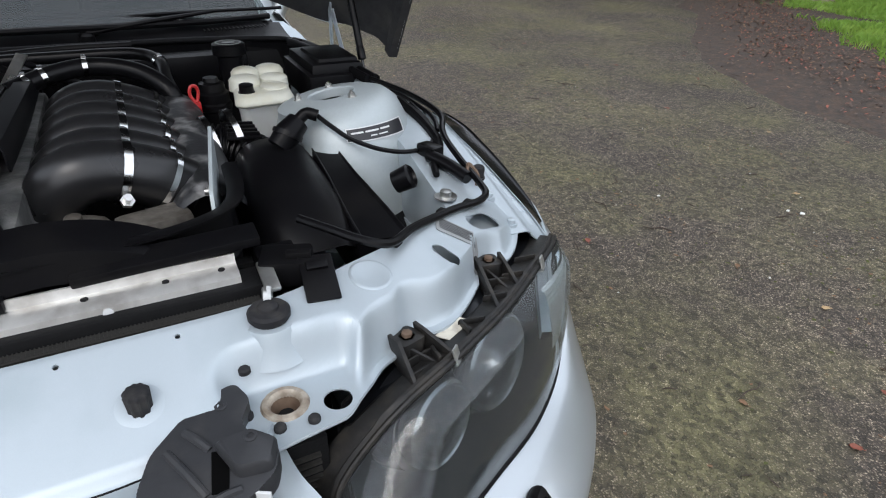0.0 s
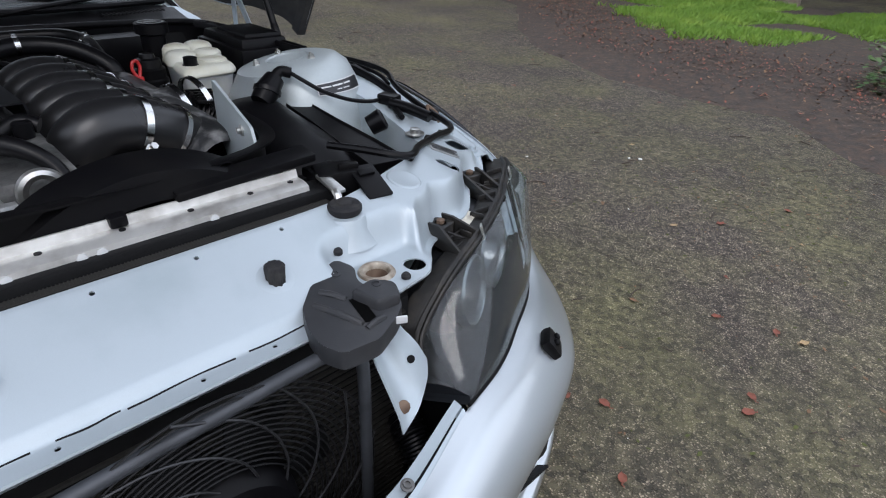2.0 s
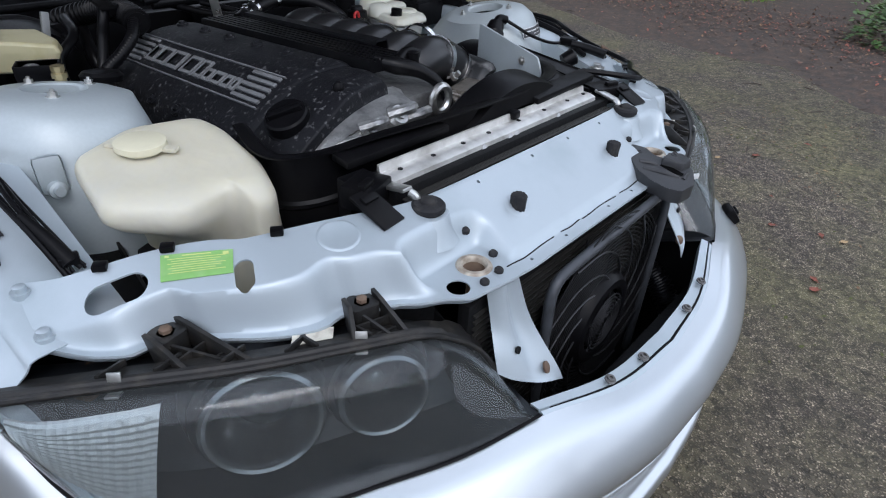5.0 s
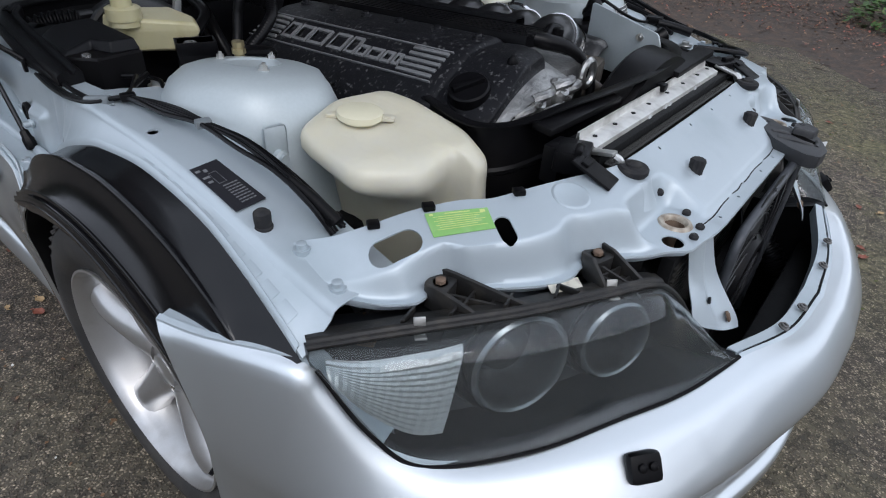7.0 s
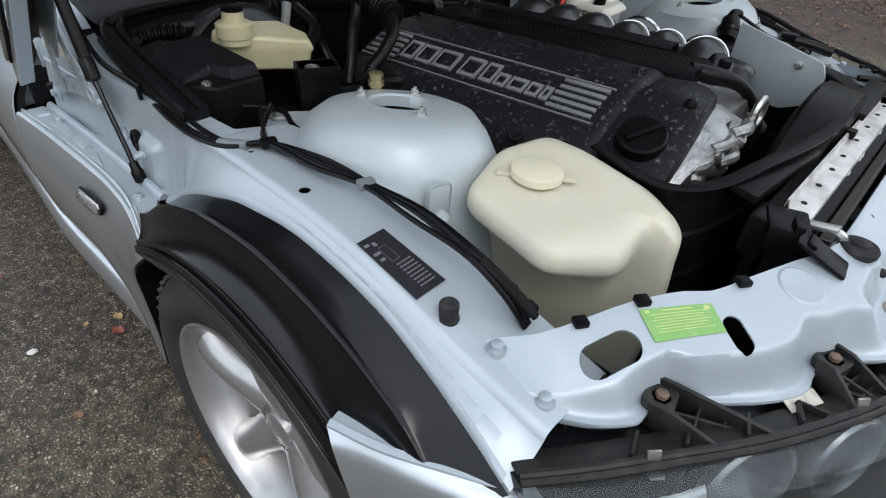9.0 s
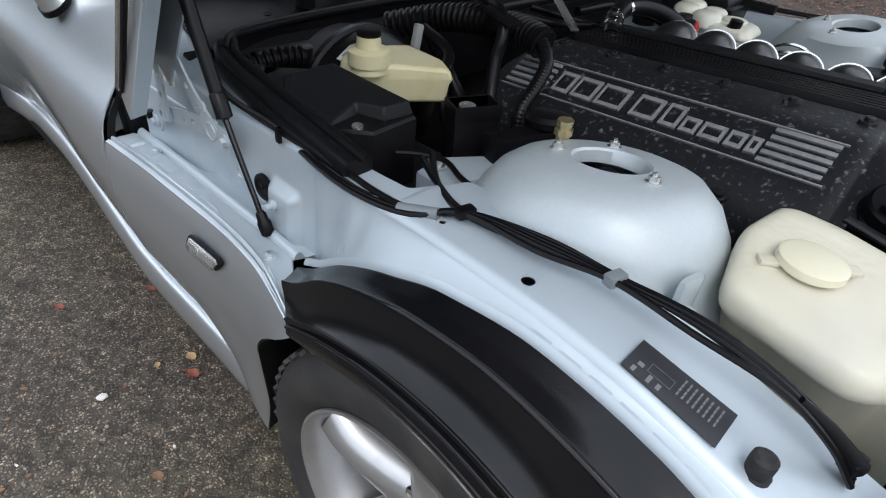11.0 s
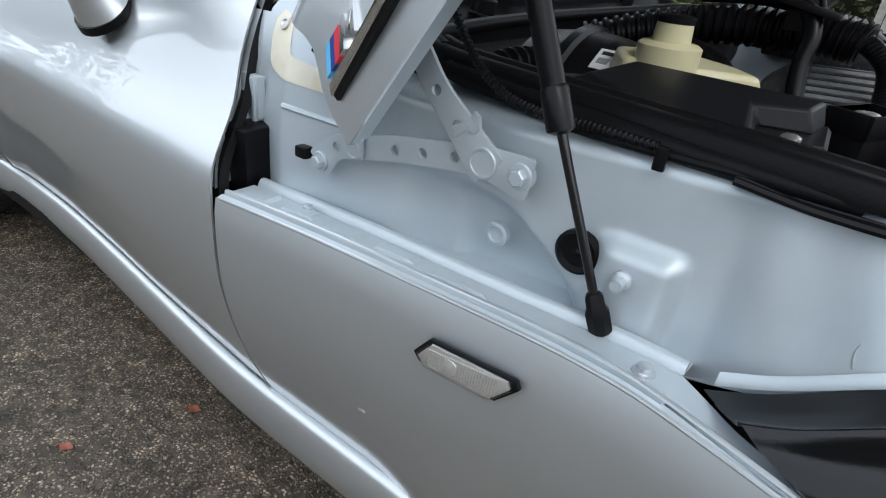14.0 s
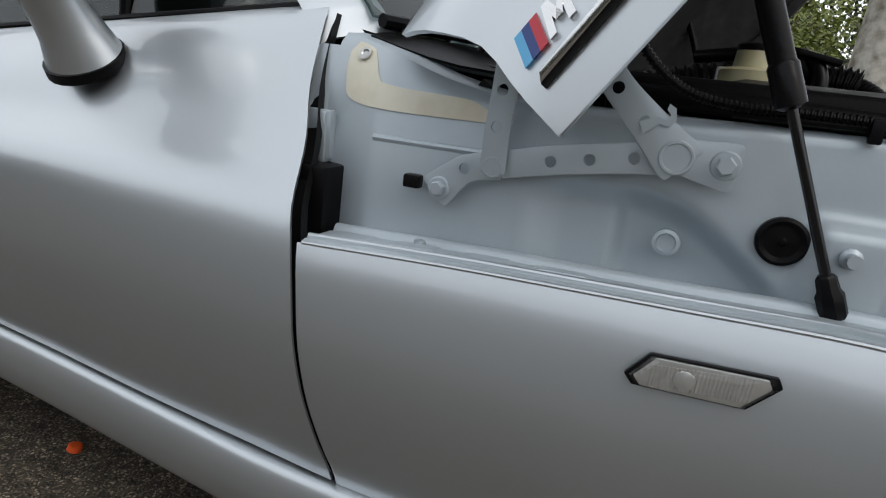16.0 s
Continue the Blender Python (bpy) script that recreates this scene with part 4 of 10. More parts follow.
def build_wing(s):
    rows = []
    n = 220
    for i in range(n + 1):
        y = -0.15 + 1.085 * i / n
        z, e = rail_z(y), liner_edge(y)
        back = min(1.0, max(0.0, (y - 0.44) / 0.14))
        # towards the bulkhead the rail narrows and its flank stands upright
        xo = table([(-0.15, -0.745), (0.0, -0.751), (0.3, -0.752), (0.45, -0.748)], y) * (1 - back) - 0.733 * back
        low = e
        rear_low = e - 0.02 * back
        # beside the relay housing the rail is cut back
        xi = table([(-0.15, -0.62), (0.40, -0.62), (0.44, -0.688), (0.58, -0.688), (0.64, -0.62), (1.2, -0.62)], y)
        pts = [(xi, z - 0.16), (xi - 0.006, z - 0.02), (xi - 0.010, z - 0.003), (min(-0.675, xi - 0.014), z + 0.001), (xo + 0.012, z - 0.001), (xo + 0.004, z - 0.004), (xo, z - 0.010)]
        for k in range(1, 37):
            u = k / 36
            front = V(xo + (liner_x(y) - xo) * u**1.3, 0, (z - 0.010) + (low - z + 0.010) * u)
            rear = V(xo - 0.010 * math.sin(u * math.pi * 0.5), 0, (z - 0.010) + (rear_low - z + 0.010) * u)
            p = front.lerp(rear, back)
            # pressed hollow behind the hinge arms
            brow = table([(0.685, 0.618), (0.72, 0.648), (0.75, 0.670), (0.785, 0.690), (0.826, 0.697), (0.874, 0.699), (0.935, 0.690)], y)
            d = ease(-0.010, 0.020, brow - p.z) * ease(0.68, 0.72, y) * (1 - ease(0.885, 0.93, y))
            p.x += (0.016 + 0.014 * (1 - ease(0.825, 0.845, y))) * d
            # shallow upright flutes
            p.x += 0.0035 * math.sin((y - 0.43) * 2 * math.pi / 0.07) * ease(0.44, 0.48, y) * (1 - ease(0.58, 0.61, y)) * math.sin(math.pi * u)
            # raised seat of the gas strut's ball
            p.x -= 0.016 * ease(0.606, 0.624, y) * (1 - ease(0.668, 0.692, y)) * (1 - ease(0.690, 0.708, p.z))
            pts.append((p.x, p.z))
        pts.append((pts[-1][0] - 0.002, low - 0.02))
        rows.append([mirror((x, y, zz), s) for x, zz in pts])
    wing = part("inner_wing", add_grid(bmesh.new(), rows), BAY, car, "silver painted inner wing and rail", thick=0.002)
    bm = bmesh.new()
    p = mirror((-0.727, 0.239, 0.7), s)
    add_lathe(bm, p, (0, 0, 1), [(0, 0.0075), (0.2, 0.0075)], 14)
    add_lathe(bm, mirror((-0.724, 0.36, 0.7), s), (0, 0, 1), [(0, 0.004), (0.2, 0.004)], 10)
    cut(wing, bm)
    wing.data.shade_smooth()
    wing.data.set_sharp_from_angle(angle=radians(38))
    # seam flange along the arch, welded on
    bm = bmesh.new()
    ys = [-0.14 + 0.70 * i / 56 for i in range(57)]
    add_grid(bm, [[mirror((liner_x(y) - dx + 0.007 * ease(0.47, 0.56, y), y, liner_edge(y) + dz), s) for y in ys] for dx, dz in ((-0.0035, 0.006), (0.0012, 0.001), (0.002, -0.004))])
    part("arch_seam", bm, BAY, wing, thick=0.0015)
    for k in range(10):
        y0 = -0.115 + 0.033 * k
        bm = bmesh.new()
        rows = []
        for i in range(5):
            y = y0 + 0.0235 * i / 4
            e, zt = V(liner_x(y), y, liner_edge(y)), V(table([(-0.15, -0.745), (0.0, -0.751), (0.3, -0.752), (0.45, -0.748)], y), y, rail_z(y) - 0.010)
            rows.append([mirror(V(zt.x + (e.x - zt.x) * u**1.3, y, zt.z + (e.z - zt.z) * u) + V(-0.0006 * h, 0, 0.0005 * h), s) for u, h in ((0.52, -0.5), (0.58, 1), (0.75, 1.1), (0.90, 1), (0.96, -0.3))])
        add_grid(bm, rows)
        part("seam_tab", bm, BAY, wing, thick=0.0008)
    # vertical seam of sealant where two pressings overlap
    for dy in (0.0, 0.016):
        bm = bmesh.new()
        line = []
        for k in range(9):
            u = k / 8
            y = 0.474 + dy
            zt = rail_z(y) - 0.022
            z = zt + (liner_edge(y) + 0.006 - zt) * u
            back = min(1.0, max(0.0, (y - 0.44) / 0.14))
            xo = -0.748 * (1 - back) - 0.733 * back
            uu = (rail_z(y) - 0.010 - z) / (rail_z(y) - 0.010 - liner_edge(y))
            line.append(mirror((xo + (liner_x(y) - xo) * uu**1.3 * (1 - back) - 0.010 * math.sin(uu * 1.57) * back + 0.0002, y + 0.0015 * math.sin(k * 2.1), z), s))
        add_tube(bm, line, 0.0013, seg=6, n=20)
        part("sealant_seam", bm, DUSTYSEAM, wing)
    # rubber buffer on the rail
    bm = bmesh.new()
    add_lathe(bm, mirror((-0.724, -0.002, rail_z(0) - 0.006), s), (0, 0, 1), [(0, 0.0125), (0.005, 0.0125), (0.006, 0.0105), (0.018, 0.0112), (0.024, 0.0108), (0.027, 0.0075), (0.0275, 0)], 14)
    part("rubber_buffer", bm, DUSTY, wing)
    # strut tower
    c = V(-0.527, 0.280, 0) if s < 0 else V(0.546, 0.280, 0)
    bm = bmesh.new()
    prof = [(0.812, 0.042), (0.828, 0.043), (0.831, 0.046), (0.829, 0.060), (0.827, 0.086), (0.820, 0.106), (0.802, 0.127), (0.772, 0.144), (0.73, 0.157), (0.66, 0.168), (0.58, 0.175)]
    rows = []
    for z, r in prof:
        rows.append([tower_point(s, t, z, r) for t in (2 * math.pi * j / 96 for j in range(96))])
    add_grid(bm, rows, closed=True)
    tower = part("strut_tower", bm, TOWER, wing, "pale domed strut tower", thick=0.003)
    bm = bmesh.new()
    add_lathe(bm, c + V(0, 0, 0.775), (0, 0, 1), [(0, 0.05), (0.02, 0.045), (0.03, 0.02), (0.04, 0.012)], 20)
    part("strut_mount", bm, RUBBER, wing)
    for ang in (105, 25, 250):
        t = radians(ang if s < 0 else 180 - ang)
        bm = bmesh.new()
        add_lathe(bm, tower_point(s, t, 0.828, 0.064) + V(0, 0, -0.001), (0.13 * -s, 0.1, 1), [(0, 0.0095), (0.003, 0.0095), (0.003, 0.0065), (0.009, 0.0065), (0.009, 0.003), (0.013, 0.003)], 6)
        part("tower_nut", bm, BARE, wing)
    return wing


DUSTYSEAM = mat("seam_sealant", (0.30, 0.335, 0.35), 0.6, grain=0.3, grain_scale=150)
TOWER = mat("tower_paint", (0.42, 0.468, 0.485), 0.42, 0.2, grain=0.06, grain_scale=200, spots=0.6, spot_scale=5, second=(0.36, 0.395, 0.395), rough_var=0.10, coat=0.15, coat_rough=0.2, spec=0.4)
wings = {s: build_wing(s) for s in (-1, 1)}


# -- wheel-arch liners
def build_liner(s):
    rows = []
    n = 56
    for i in range(n + 1):
        y = -0.150 + 0.715 * i / n
        e = liner_edge(y) - 0.004
        ang = math.atan2(e - AXLE_Z, y - AXLE_Y)
        ro = table([(0.5, 0.372), (1.2, 0.362), (2.0, 0.372), (2.6, 0.40)], ang)
        knots = [(0.0, 0.0, 0), (0.08, 0.13, 0.003), (0.18, 0.27, 0.008), (0.30, 0.43, 0.0165), (0.345, 0.49, 0.0225), (0.385, 0.535, 0.0170), (0.44, 0.585, 0.006), (0.54, 0.66, 0.000), (0.66, 0.755, -0.002), (0.76, 0.83, 0.000), (0.80, 0.86, 0.006), (0.83, 0.88, 0.007), (0.855, 0.895, 0.001), (0.885, 0.92, 0.001), (0.91, 0.94, 0.006), (0.935, 0.955, 0.006),
                 (0.96, 0.975, 0.001), (0.99, 1.0, 0.002), (1.02, 0.99, -0.003), (1.04, 0.95, -0.014)]
        smooth_knots = curve([V(*q) for q in knots], 72)
        fade = ease(-0.135, -0.03, y) * (1 - 0.6 * ease(0.42, 0.56, y))
        prof = [(q.x, liner_x(y) - 0.002 + (-0.868 - liner_x(y)) * q.y, q.z * (0.35 + 0.65 * fade)) for q in smooth_knots]
        ri = math.hypot(y - AXLE_Y, e - AXLE_Z)
        row = []
        inner = ang
        for u, x, lift in prof:
            r = ri + (ro - ri) * u + lift
            # towards the rear the outer edge stops short of the inner one
            ang = inner + 0.24 * u * max(0, (y - 0.30) / 0.265) ** 2
            row.append(mirror((x, AXLE_Y + r * math.cos(ang), AXLE_Z + r * math.sin(ang)), s))
        # deep inner wheel well, closing the arch from inside
        row += [mirror((-0.80, AXLE_Y + (ro - 0.02) * math.cos(ang), AXLE_Z + (ro - 0.02) * math.sin(ang)), s), mirror((-0.56, AXLE_Y + ro * math.cos(ang), AXLE_Z + ro * math.sin(ang)), s)]
        rows.append(row)
    liner = part("arch_liner", add_grid(bmesh.new(), [list(c) for c in zip(*rows)]), LINER, car, "black ribbed plastic wheel-arch liner", thick=0.003)
    # lower ends of the wheel well, fore and aft
    for a0, a1 in ((math.pi * 0.78, math.pi * 1.0), (0.0, math.pi * 0.30)):
        bm = bmesh.new()
        pr = []
        for k in range(9):
            a = a0 + (a1 - a0) * k / 8
            pr.append([mirror((x, AXLE_Y + 0.375 * math.cos(a), AXLE_Z + 0.375 * math.sin(a)), s) for x in (-0.825, -0.80, -0.56)])
        add_grid(bm, pr)
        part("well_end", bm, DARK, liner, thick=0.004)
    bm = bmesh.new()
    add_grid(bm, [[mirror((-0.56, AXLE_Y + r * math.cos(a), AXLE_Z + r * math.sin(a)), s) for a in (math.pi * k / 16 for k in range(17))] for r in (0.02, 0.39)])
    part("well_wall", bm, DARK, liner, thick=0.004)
    return liner


for side in (-1, 1):
    build_liner(side)


# -- wheels
def build_wheel(x, y, s):
    """A five-spoke alloy wheel with a low tyre; s is the side it faces."""
    wheel = bpy.data.objects.new("wheel", None)
    scene.collection.objects.link(wheel)
    wheel.parent = car
    wheel.location = V(x, y, AXLE_Z) - car.location
    o = V(x, y, AXLE_Z)
    ax = V(s, 0, 0)
    tw = 0.112
    bm = bmesh.new()
    prof = [(-tw * 0.93, 0.222), (-tw * 1.02, 0.245), (-tw * 1.06, 0.268), (-tw * 0.99, 0.296), (-tw * 0.86, 0.309), (-tw * 0.6, 0.3145), (0, 0.316), (tw * 0.6, 0.3145), (tw * 0.86, 0.309), (tw * 0.97, 0.300), (tw * 1.03, 0.287), (tw * 1.045, 0.284), (tw * 1.06, 0.268), (tw * 1.055, 0.255), (tw * 1.04, 0.252),
            (tw * 1.02, 0.243), (tw * 0.99, 0.240), (tw * 0.93, 0.226), (tw * 0.80, 0.222)]
    add_lathe(bm, o, ax, prof, 72, caps=False)
    tyre = part("tyre", bm, TYRE, wheel, "black road tyre with a grooved tread")
    # tread blocks round the shoulder
    bm = bmesh.new()
    for k in range(56):
        a = 2 * math.pi * k / 56
        d = V(0, math.cos(a), math.sin(a))
        m = Matrix((V(1, 0, 0), V(0, -math.sin(a), math.cos(a)), d)).transposed().to_4x4()
        for xx, w, tilt in ((0.082, 0.045, 0.12), (0.028, 0.046, 0.0), (-0.028, 0.046, 0.0), (-0.082, 0.045, -0.12)):
            rr = 0.3155 if abs(xx) < 0.05 else 0.3125
            b2 = bmesh.new()
            add_box(b2, V(0, 0, 0), (w, 0.0295, 0.007), None)
            b2.transform(Matrix.Translation(o + ax * xx + d * rr) @ m @ Matrix.Rotation(tilt * s, 4, "Y") @ Matrix.Rotation(0.22 if abs(xx) > 0.05 else -0.15, 4, "Z"))
            join(bm, b2)
    part("tread", bm, TYRE, tyre, smooth=False, double=False)
    bm = bmesh.new()
    add_lathe(bm, o, ax, [(tw * 0.95, 0.228), (tw * 0.995, 0.2285), (tw * 1.0, 0.224), (tw * 0.93, 0.217), (tw * 0.80, 0.2115), (tw * 0.3, 0.205), (-tw * 0.5, 0.195), (-tw * 0.95, 0.215), (-tw * 0.98, 0.228)], 72, caps=False)
    rim = part("rim", bm, ALLOY, wheel, "silver alloy rim", thick=0.003)
    for k in range(5):
        a0 = 2 * math.pi * k / 5 + 0.35
        st = []
        for r, w, h, crown in ((0.045, 0.052, 0.052, 0.012), (0.085, 0.046, 0.058, 0.016), (0.13, 0.040, 0.066, 0.018), (0.175, 0.038, 0.076, 0.014), (0.208, 0.044, 0.080, 0.008)):
            d = V(0, math.cos(a0), math.sin(a0))
            q = V(0, -math.sin(a0), math.cos(a0))
            c = o + d * r
            st.append([c - q * w + ax * (h - 0.035), c - q * w * 0.85 + ax * (h - 0.004), c - q * w * 0.35 + ax * (h + crown), c + q * w * 0.35 + ax * (h + crown), c + q * w * 0.85 + ax * (h - 0.004), c + q * w + ax * (h - 0.035)])
        bm = bmesh.new()
        add_grid(bm, loft(st, 10, 10))
        part("spoke", bm, ALLOY, rim, thick=0.012)
    bm = bmesh.new()
    add_lathe(bm, o, ax, [(0.0, 0.072), (0.050, 0.070), (0.060, 0.062), (0.058, 0.035), (0.066, 0.033), (0.068, 0.028), (0.069, 0.0)], 36)
    hub = part("hub", bm, ALLOY, rim)
    for k in range(5):
        a0 = 2 * math.pi * (k + 0.5) / 5 + 0.35
        bm = bmesh.new()
        add_lathe(bm, o + V(0, 0.058 * math.cos(a0), 0.058 * math.sin(a0)) + ax * 0.045, ax, [(0, 0.012), (0.014, 0.012), (0.016, 0.009), (0.016, 0.006), (0.006, 0.006)], 6)
        part("wheel_bolt", bm, CHROME, rim)
    bm = bmesh.new()
    p = o + V(0, 0.195 * math.cos(3.6), 0.195 * math.sin(3.6)) + ax * 0.075
    add_tube(bm, [p, p + ax * 0.012 + V(0, -0.004, -0.002), p + ax * 0.03 + V(0, -0.01, -0.006)], 0.0045, seg=8)
    part("tyre_valve", bm, RUBBER, rim)
    bm = bmesh.new()
    add_lathe(bm, o, ax, [(-0.02, 0.04), (-0.02, 0.148), (0.004, 0.148), (0.004, 0.04)], 40)
    part("brake_disc", bm, BARE, wheel)
    bm = bmesh.new()
    add_lathe(bm, o, ax, [(-0.10, 0.02), (-0.10, 0.19), (-0.06, 0.19)], 40, caps=False)
    part("dust_shield", bm, DARK, wheel)


for side in (-1, 1):
    build_wheel(0.722 * side, AXLE_Y, side)
    build_wheel(0.728 * side, REAR_Y, side)


# -- side of the body: lower wing panel, sill, door, rear wing
def gill_top(y):
    return (table([(0.46, -0.857), (0.50, -0.848), (0.54, -0.838), (0.62, -0.823), (0.75, -0.815), (0.95, -0.816), (1.14, -0.821)], y),
            table([(0.46, 0.622), (0.54, 0.624), (0.62, 0.626), (0.75, 0.620), (0.95, 0.612), (1.14, 0.602)], y))


def side_x(y, z):
    """Outer skin below the shoulder."""
    base = table([(0.25, -0.776), (0.316, -0.796), (0.34, -0.806), (0.37, -0.816), (0.40, -0.823), (0.43, -0.829), (0.46, -0.833), (0.50, -0.836), (0.56, -0.832), (0.62, -0.8215), (0.70, -0.766), (0.76, -0.734), (0.81, -0.704), (0.845, -0.676)], z)
    flare = table([(0.40, 0.034), (0.47, 0.030), (0.54, 0.017), (0.62, 0.006), (0.75, 0.0), (2.0, 0.0), (2.25, 0.022), (2.45, 0.040), (2.95, 0.040), (3.3, 0.0)], y)
    waist = table([(1.10, 0.0), (1.40, 0.022), (1.65, 0.045), (1.90, 0.062), (2.10, 0.066), (2.30, 0.05), (2.60, 0.0)], y) * table([(0.45, 1.0), (0.65, 0.6), (0.85, 0.25)], z)
    if z < 0.46:
        # the tuck above the side skirt runs out towards the front arch
        full = -0.833 + (0.46 - z) * 0.055
        base = full + (base - full) * ease(0.66, 0.90, y)
    return base + waist - flare * table([(0.2, 0.5), (0.45, 0.85), (0.6, 1.0), (0.75, 0.6), (0.85, 0.2)], z)


def gap_y(z):
    """The shut line between the lower wing and the door."""
    return table([(0.34, 1.082), (0.45, 1.112), (0.60, 1.136), (0.70, 1.166), (0.76, 1.186), (0.81, 1.196), (0.845, 1.206)], z)


SILL_Z = 0.317


def arch_edge(z):
    """Rear edge of the front wheel arch in the lower wing."""
    return table([(0.20, 0.655), (0.25, 0.638), (0.30, 0.620), (0.355, 0.607), (0.41, 0.604), (0.46, 0.602), (0.49, 0.594), (0.53, 0.566), (0.556, 0.538), (0.585, 0.502), (0.622, 0.463)], z)


def wing_foot(y):
    """Lower edge of the front wing: it drops over the skirt's end behind the wheel."""
    return 0.215 + (SILL_Z - 0.215) * ease(0.62, 0.86, y)


def build_lower_wing(s):
    bm = bmesh.new()
    n = 44
    rows = []
    for j in range(19):
        v = j / 18
        row = []
        for i in range(n + 1):
            u = i / n
            # the front edge follows the arch, the rear edge the shut line
            zf = 0.622 + (0.215 - 0.622) * v
            yf = arch_edge(zf)
            yr = gap_y(0.60 + (SILL_Z - 0.60) * v)
            y = yf + (yr - yf) * u
            zt = gill_top(y)[1]
            z = zt + (wing_foot(y) - zt) * v
            x = side_x(y, z)
            # drawn in to the flange at the top
            x += (gill_top(y)[0] - side_x(y, zt)) * (1 - ease(0.0, 0.62, v)) - 0.003 * ease(0.0, 0.08, v) * (1 - ease(0.08, 0.6, v))
            row.append(mirror((x, y, z), s))
        rows.append(row)
    add_grid(bm, rows)
    panel = part("lower_wing", bm, PAINT, car, "silver lower front wing panel", thick=0.003)
    # stepped flange along its top, with a rounded inner rail that stops short of the arch
    ys = [0.470 + (1.130 - 0.470) * i / 60 for i in range(61)]
    lip = [(0.0, 0.0), (0.001, 0.003), (0.005, 0.0045), (0.0062, 0.0015), (0.0078, 0.0015), (0.0092, 0.007), (0.0138, 0.0085), (0.0155, 0.004)]
    rows = []
    for y in [0.582 + (1.130 - 0.582) * i / 60 for i in range(61)]:
        x, z = gill_top(y)
        inner = table([(0.58, -0.762), (0.80, -0.755), (1.13, -0.749)], y) - x
        row = [(d * min(1.0, 0.6 + (y - 0.58) * 2), h) for d, h in lip]
        row += [(0.0155 + (inner - 0.020 - 0.0155) * u, 0.004) for u in (0.2, 0.5, 0.8, 1.0)]
        row += [(inner - 0.0185, 0.0015), (inner - 0.015, 0.001), (inner - 0.013, 0.006), (inner - 0.010, 0.0095), (inner - 0.006, 0.0105), (inner - 0.002, 0.0090), (inner + 0.001, 0.004), (inner + 0.003, -0.003), (inner + 0.020, -0.006), (inner + 0.050, -0.004)]
        rows.append([mirror((x + d, y, z + h), s) for d, h in row])
    bm = add_grid(bmesh.new(), rows)
    bm.faces.new([bm.verts.new(p) for p in rows[0][-9:-2]])
    part("wing_flange", bm, BAY, panel, thick=0.002)
    rows = []
    for y in [0.470 + 0.114 * i / 16 for i in range(17)]:
        x, z = gill_top(y)
        w = table([(0.47, 0.022), (0.50, 0.026), (0.53, 0.030), (0.56, 0.042), (0.585, 0.052)], y)
        rows.append([mirror((x + d * min(1, w / 0.06 + 0.2), y, z + h * max(0.25, (y - 0.46) / 0.124)), s) for d, h in lip] + [mirror((x + w * u, y, z + 0.004 * max(0.2, (y - 0.46) / 0.124) - (0.006 if u == 1 else 0)), s) for u in (0.6, 0.97, 1.0)])
    part("flange_tip", add_grid(bmesh.new(), rows), BAY, panel, thick=0.002)
    # pressed steps along the flange
    for k in range(5):
        y0, y1 = 1.126 - 0.074 * k, 1.062 - 0.074 * k - (0.02 if k == 4 else 0)
        rows = []
        for i in range(7):
            y = y0 + (y1 - y0) * i / 6
            x, z = gill_top(y)
            inner = table([(0.58, -0.762), (0.80, -0.755), (1.13, -0.749)], y) - x
            a, b = 0.0185 + 0.004 * (k % 2), inner - 0.0225 - (0.016 * i / 6 if k == 4 else 0)
            h = 0.0016 if i in (0, 6) else 0.0066
            rows.append([mirror((x + d, y, z + e), s) for d, e in ((a, 0.0016), (a + 0.002, h), ((a + b) / 2, h + (0.0006 if 0 < i < 6 else 0)), (b - 0.002, h), (b, 0.0016))])
        part("flange_step", add_grid(bmesh.new(), rows), BAY, panel, sharp=25)
    bm = bmesh.new()
    add_tube(bm, [mirror((gill_top(y)[0] + 0.0005, y, gill_top(y)[1] + 0.0005), s) for y in ys], 0.0024, seg=8, n=0)
    part("wing_edge", bm, PAINT, panel)
    bm = bmesh.new()
    add_tube(bm, [mirror((gill_top(y)[0] + 0.0115 * min(1, max(0.35, (y - 0.40) / 0.25)), y, gill_top(y)[1] + 0.0065), s) for y in ys], 0.0026, seg=8, n=0)
    part("flange_bead", bm, PAINT, panel)
    for y in (0.607, 1.020):
        x, z = gill_top(y)
        bm = bmesh.new()
        add_lathe(bm, mirror((x + (0.026 if y < 0.8 else 0.042), y, z + 0.003), s), (0, 0, 1), [(0, 0.0095), (0.002, 0.0095), (0.003, 0.006), (0.007, 0.006), (0.008, 0.004)], 12)
        part("flange_bolt", bm, PAINT, panel)
    # arch return lip; the shade behind it is put in as near-black colour
    bm = bmesh.new()
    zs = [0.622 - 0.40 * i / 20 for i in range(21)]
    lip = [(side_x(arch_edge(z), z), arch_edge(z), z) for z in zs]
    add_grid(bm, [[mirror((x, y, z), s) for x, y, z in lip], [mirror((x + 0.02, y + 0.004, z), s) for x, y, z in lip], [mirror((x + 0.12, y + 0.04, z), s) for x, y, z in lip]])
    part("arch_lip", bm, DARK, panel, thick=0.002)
    # side repeater lamp
    c = V(-0.8345, 0.744, 0.572)
    m = frame_of(mirror(c, s), mirror((0.004, -0.99, 0.115), s) - V(0, 0, 0), (0.0, 0.1, 1))
    nrm = mirror((-1, 0, 0.06), s).normalized()
    out = [(-0.054, -0.002), (-0.036, 0.0165), (0.050, 0.0115), (0.0530, 0.004), (0.031, -0.016), (-0.048, -0.0105)]
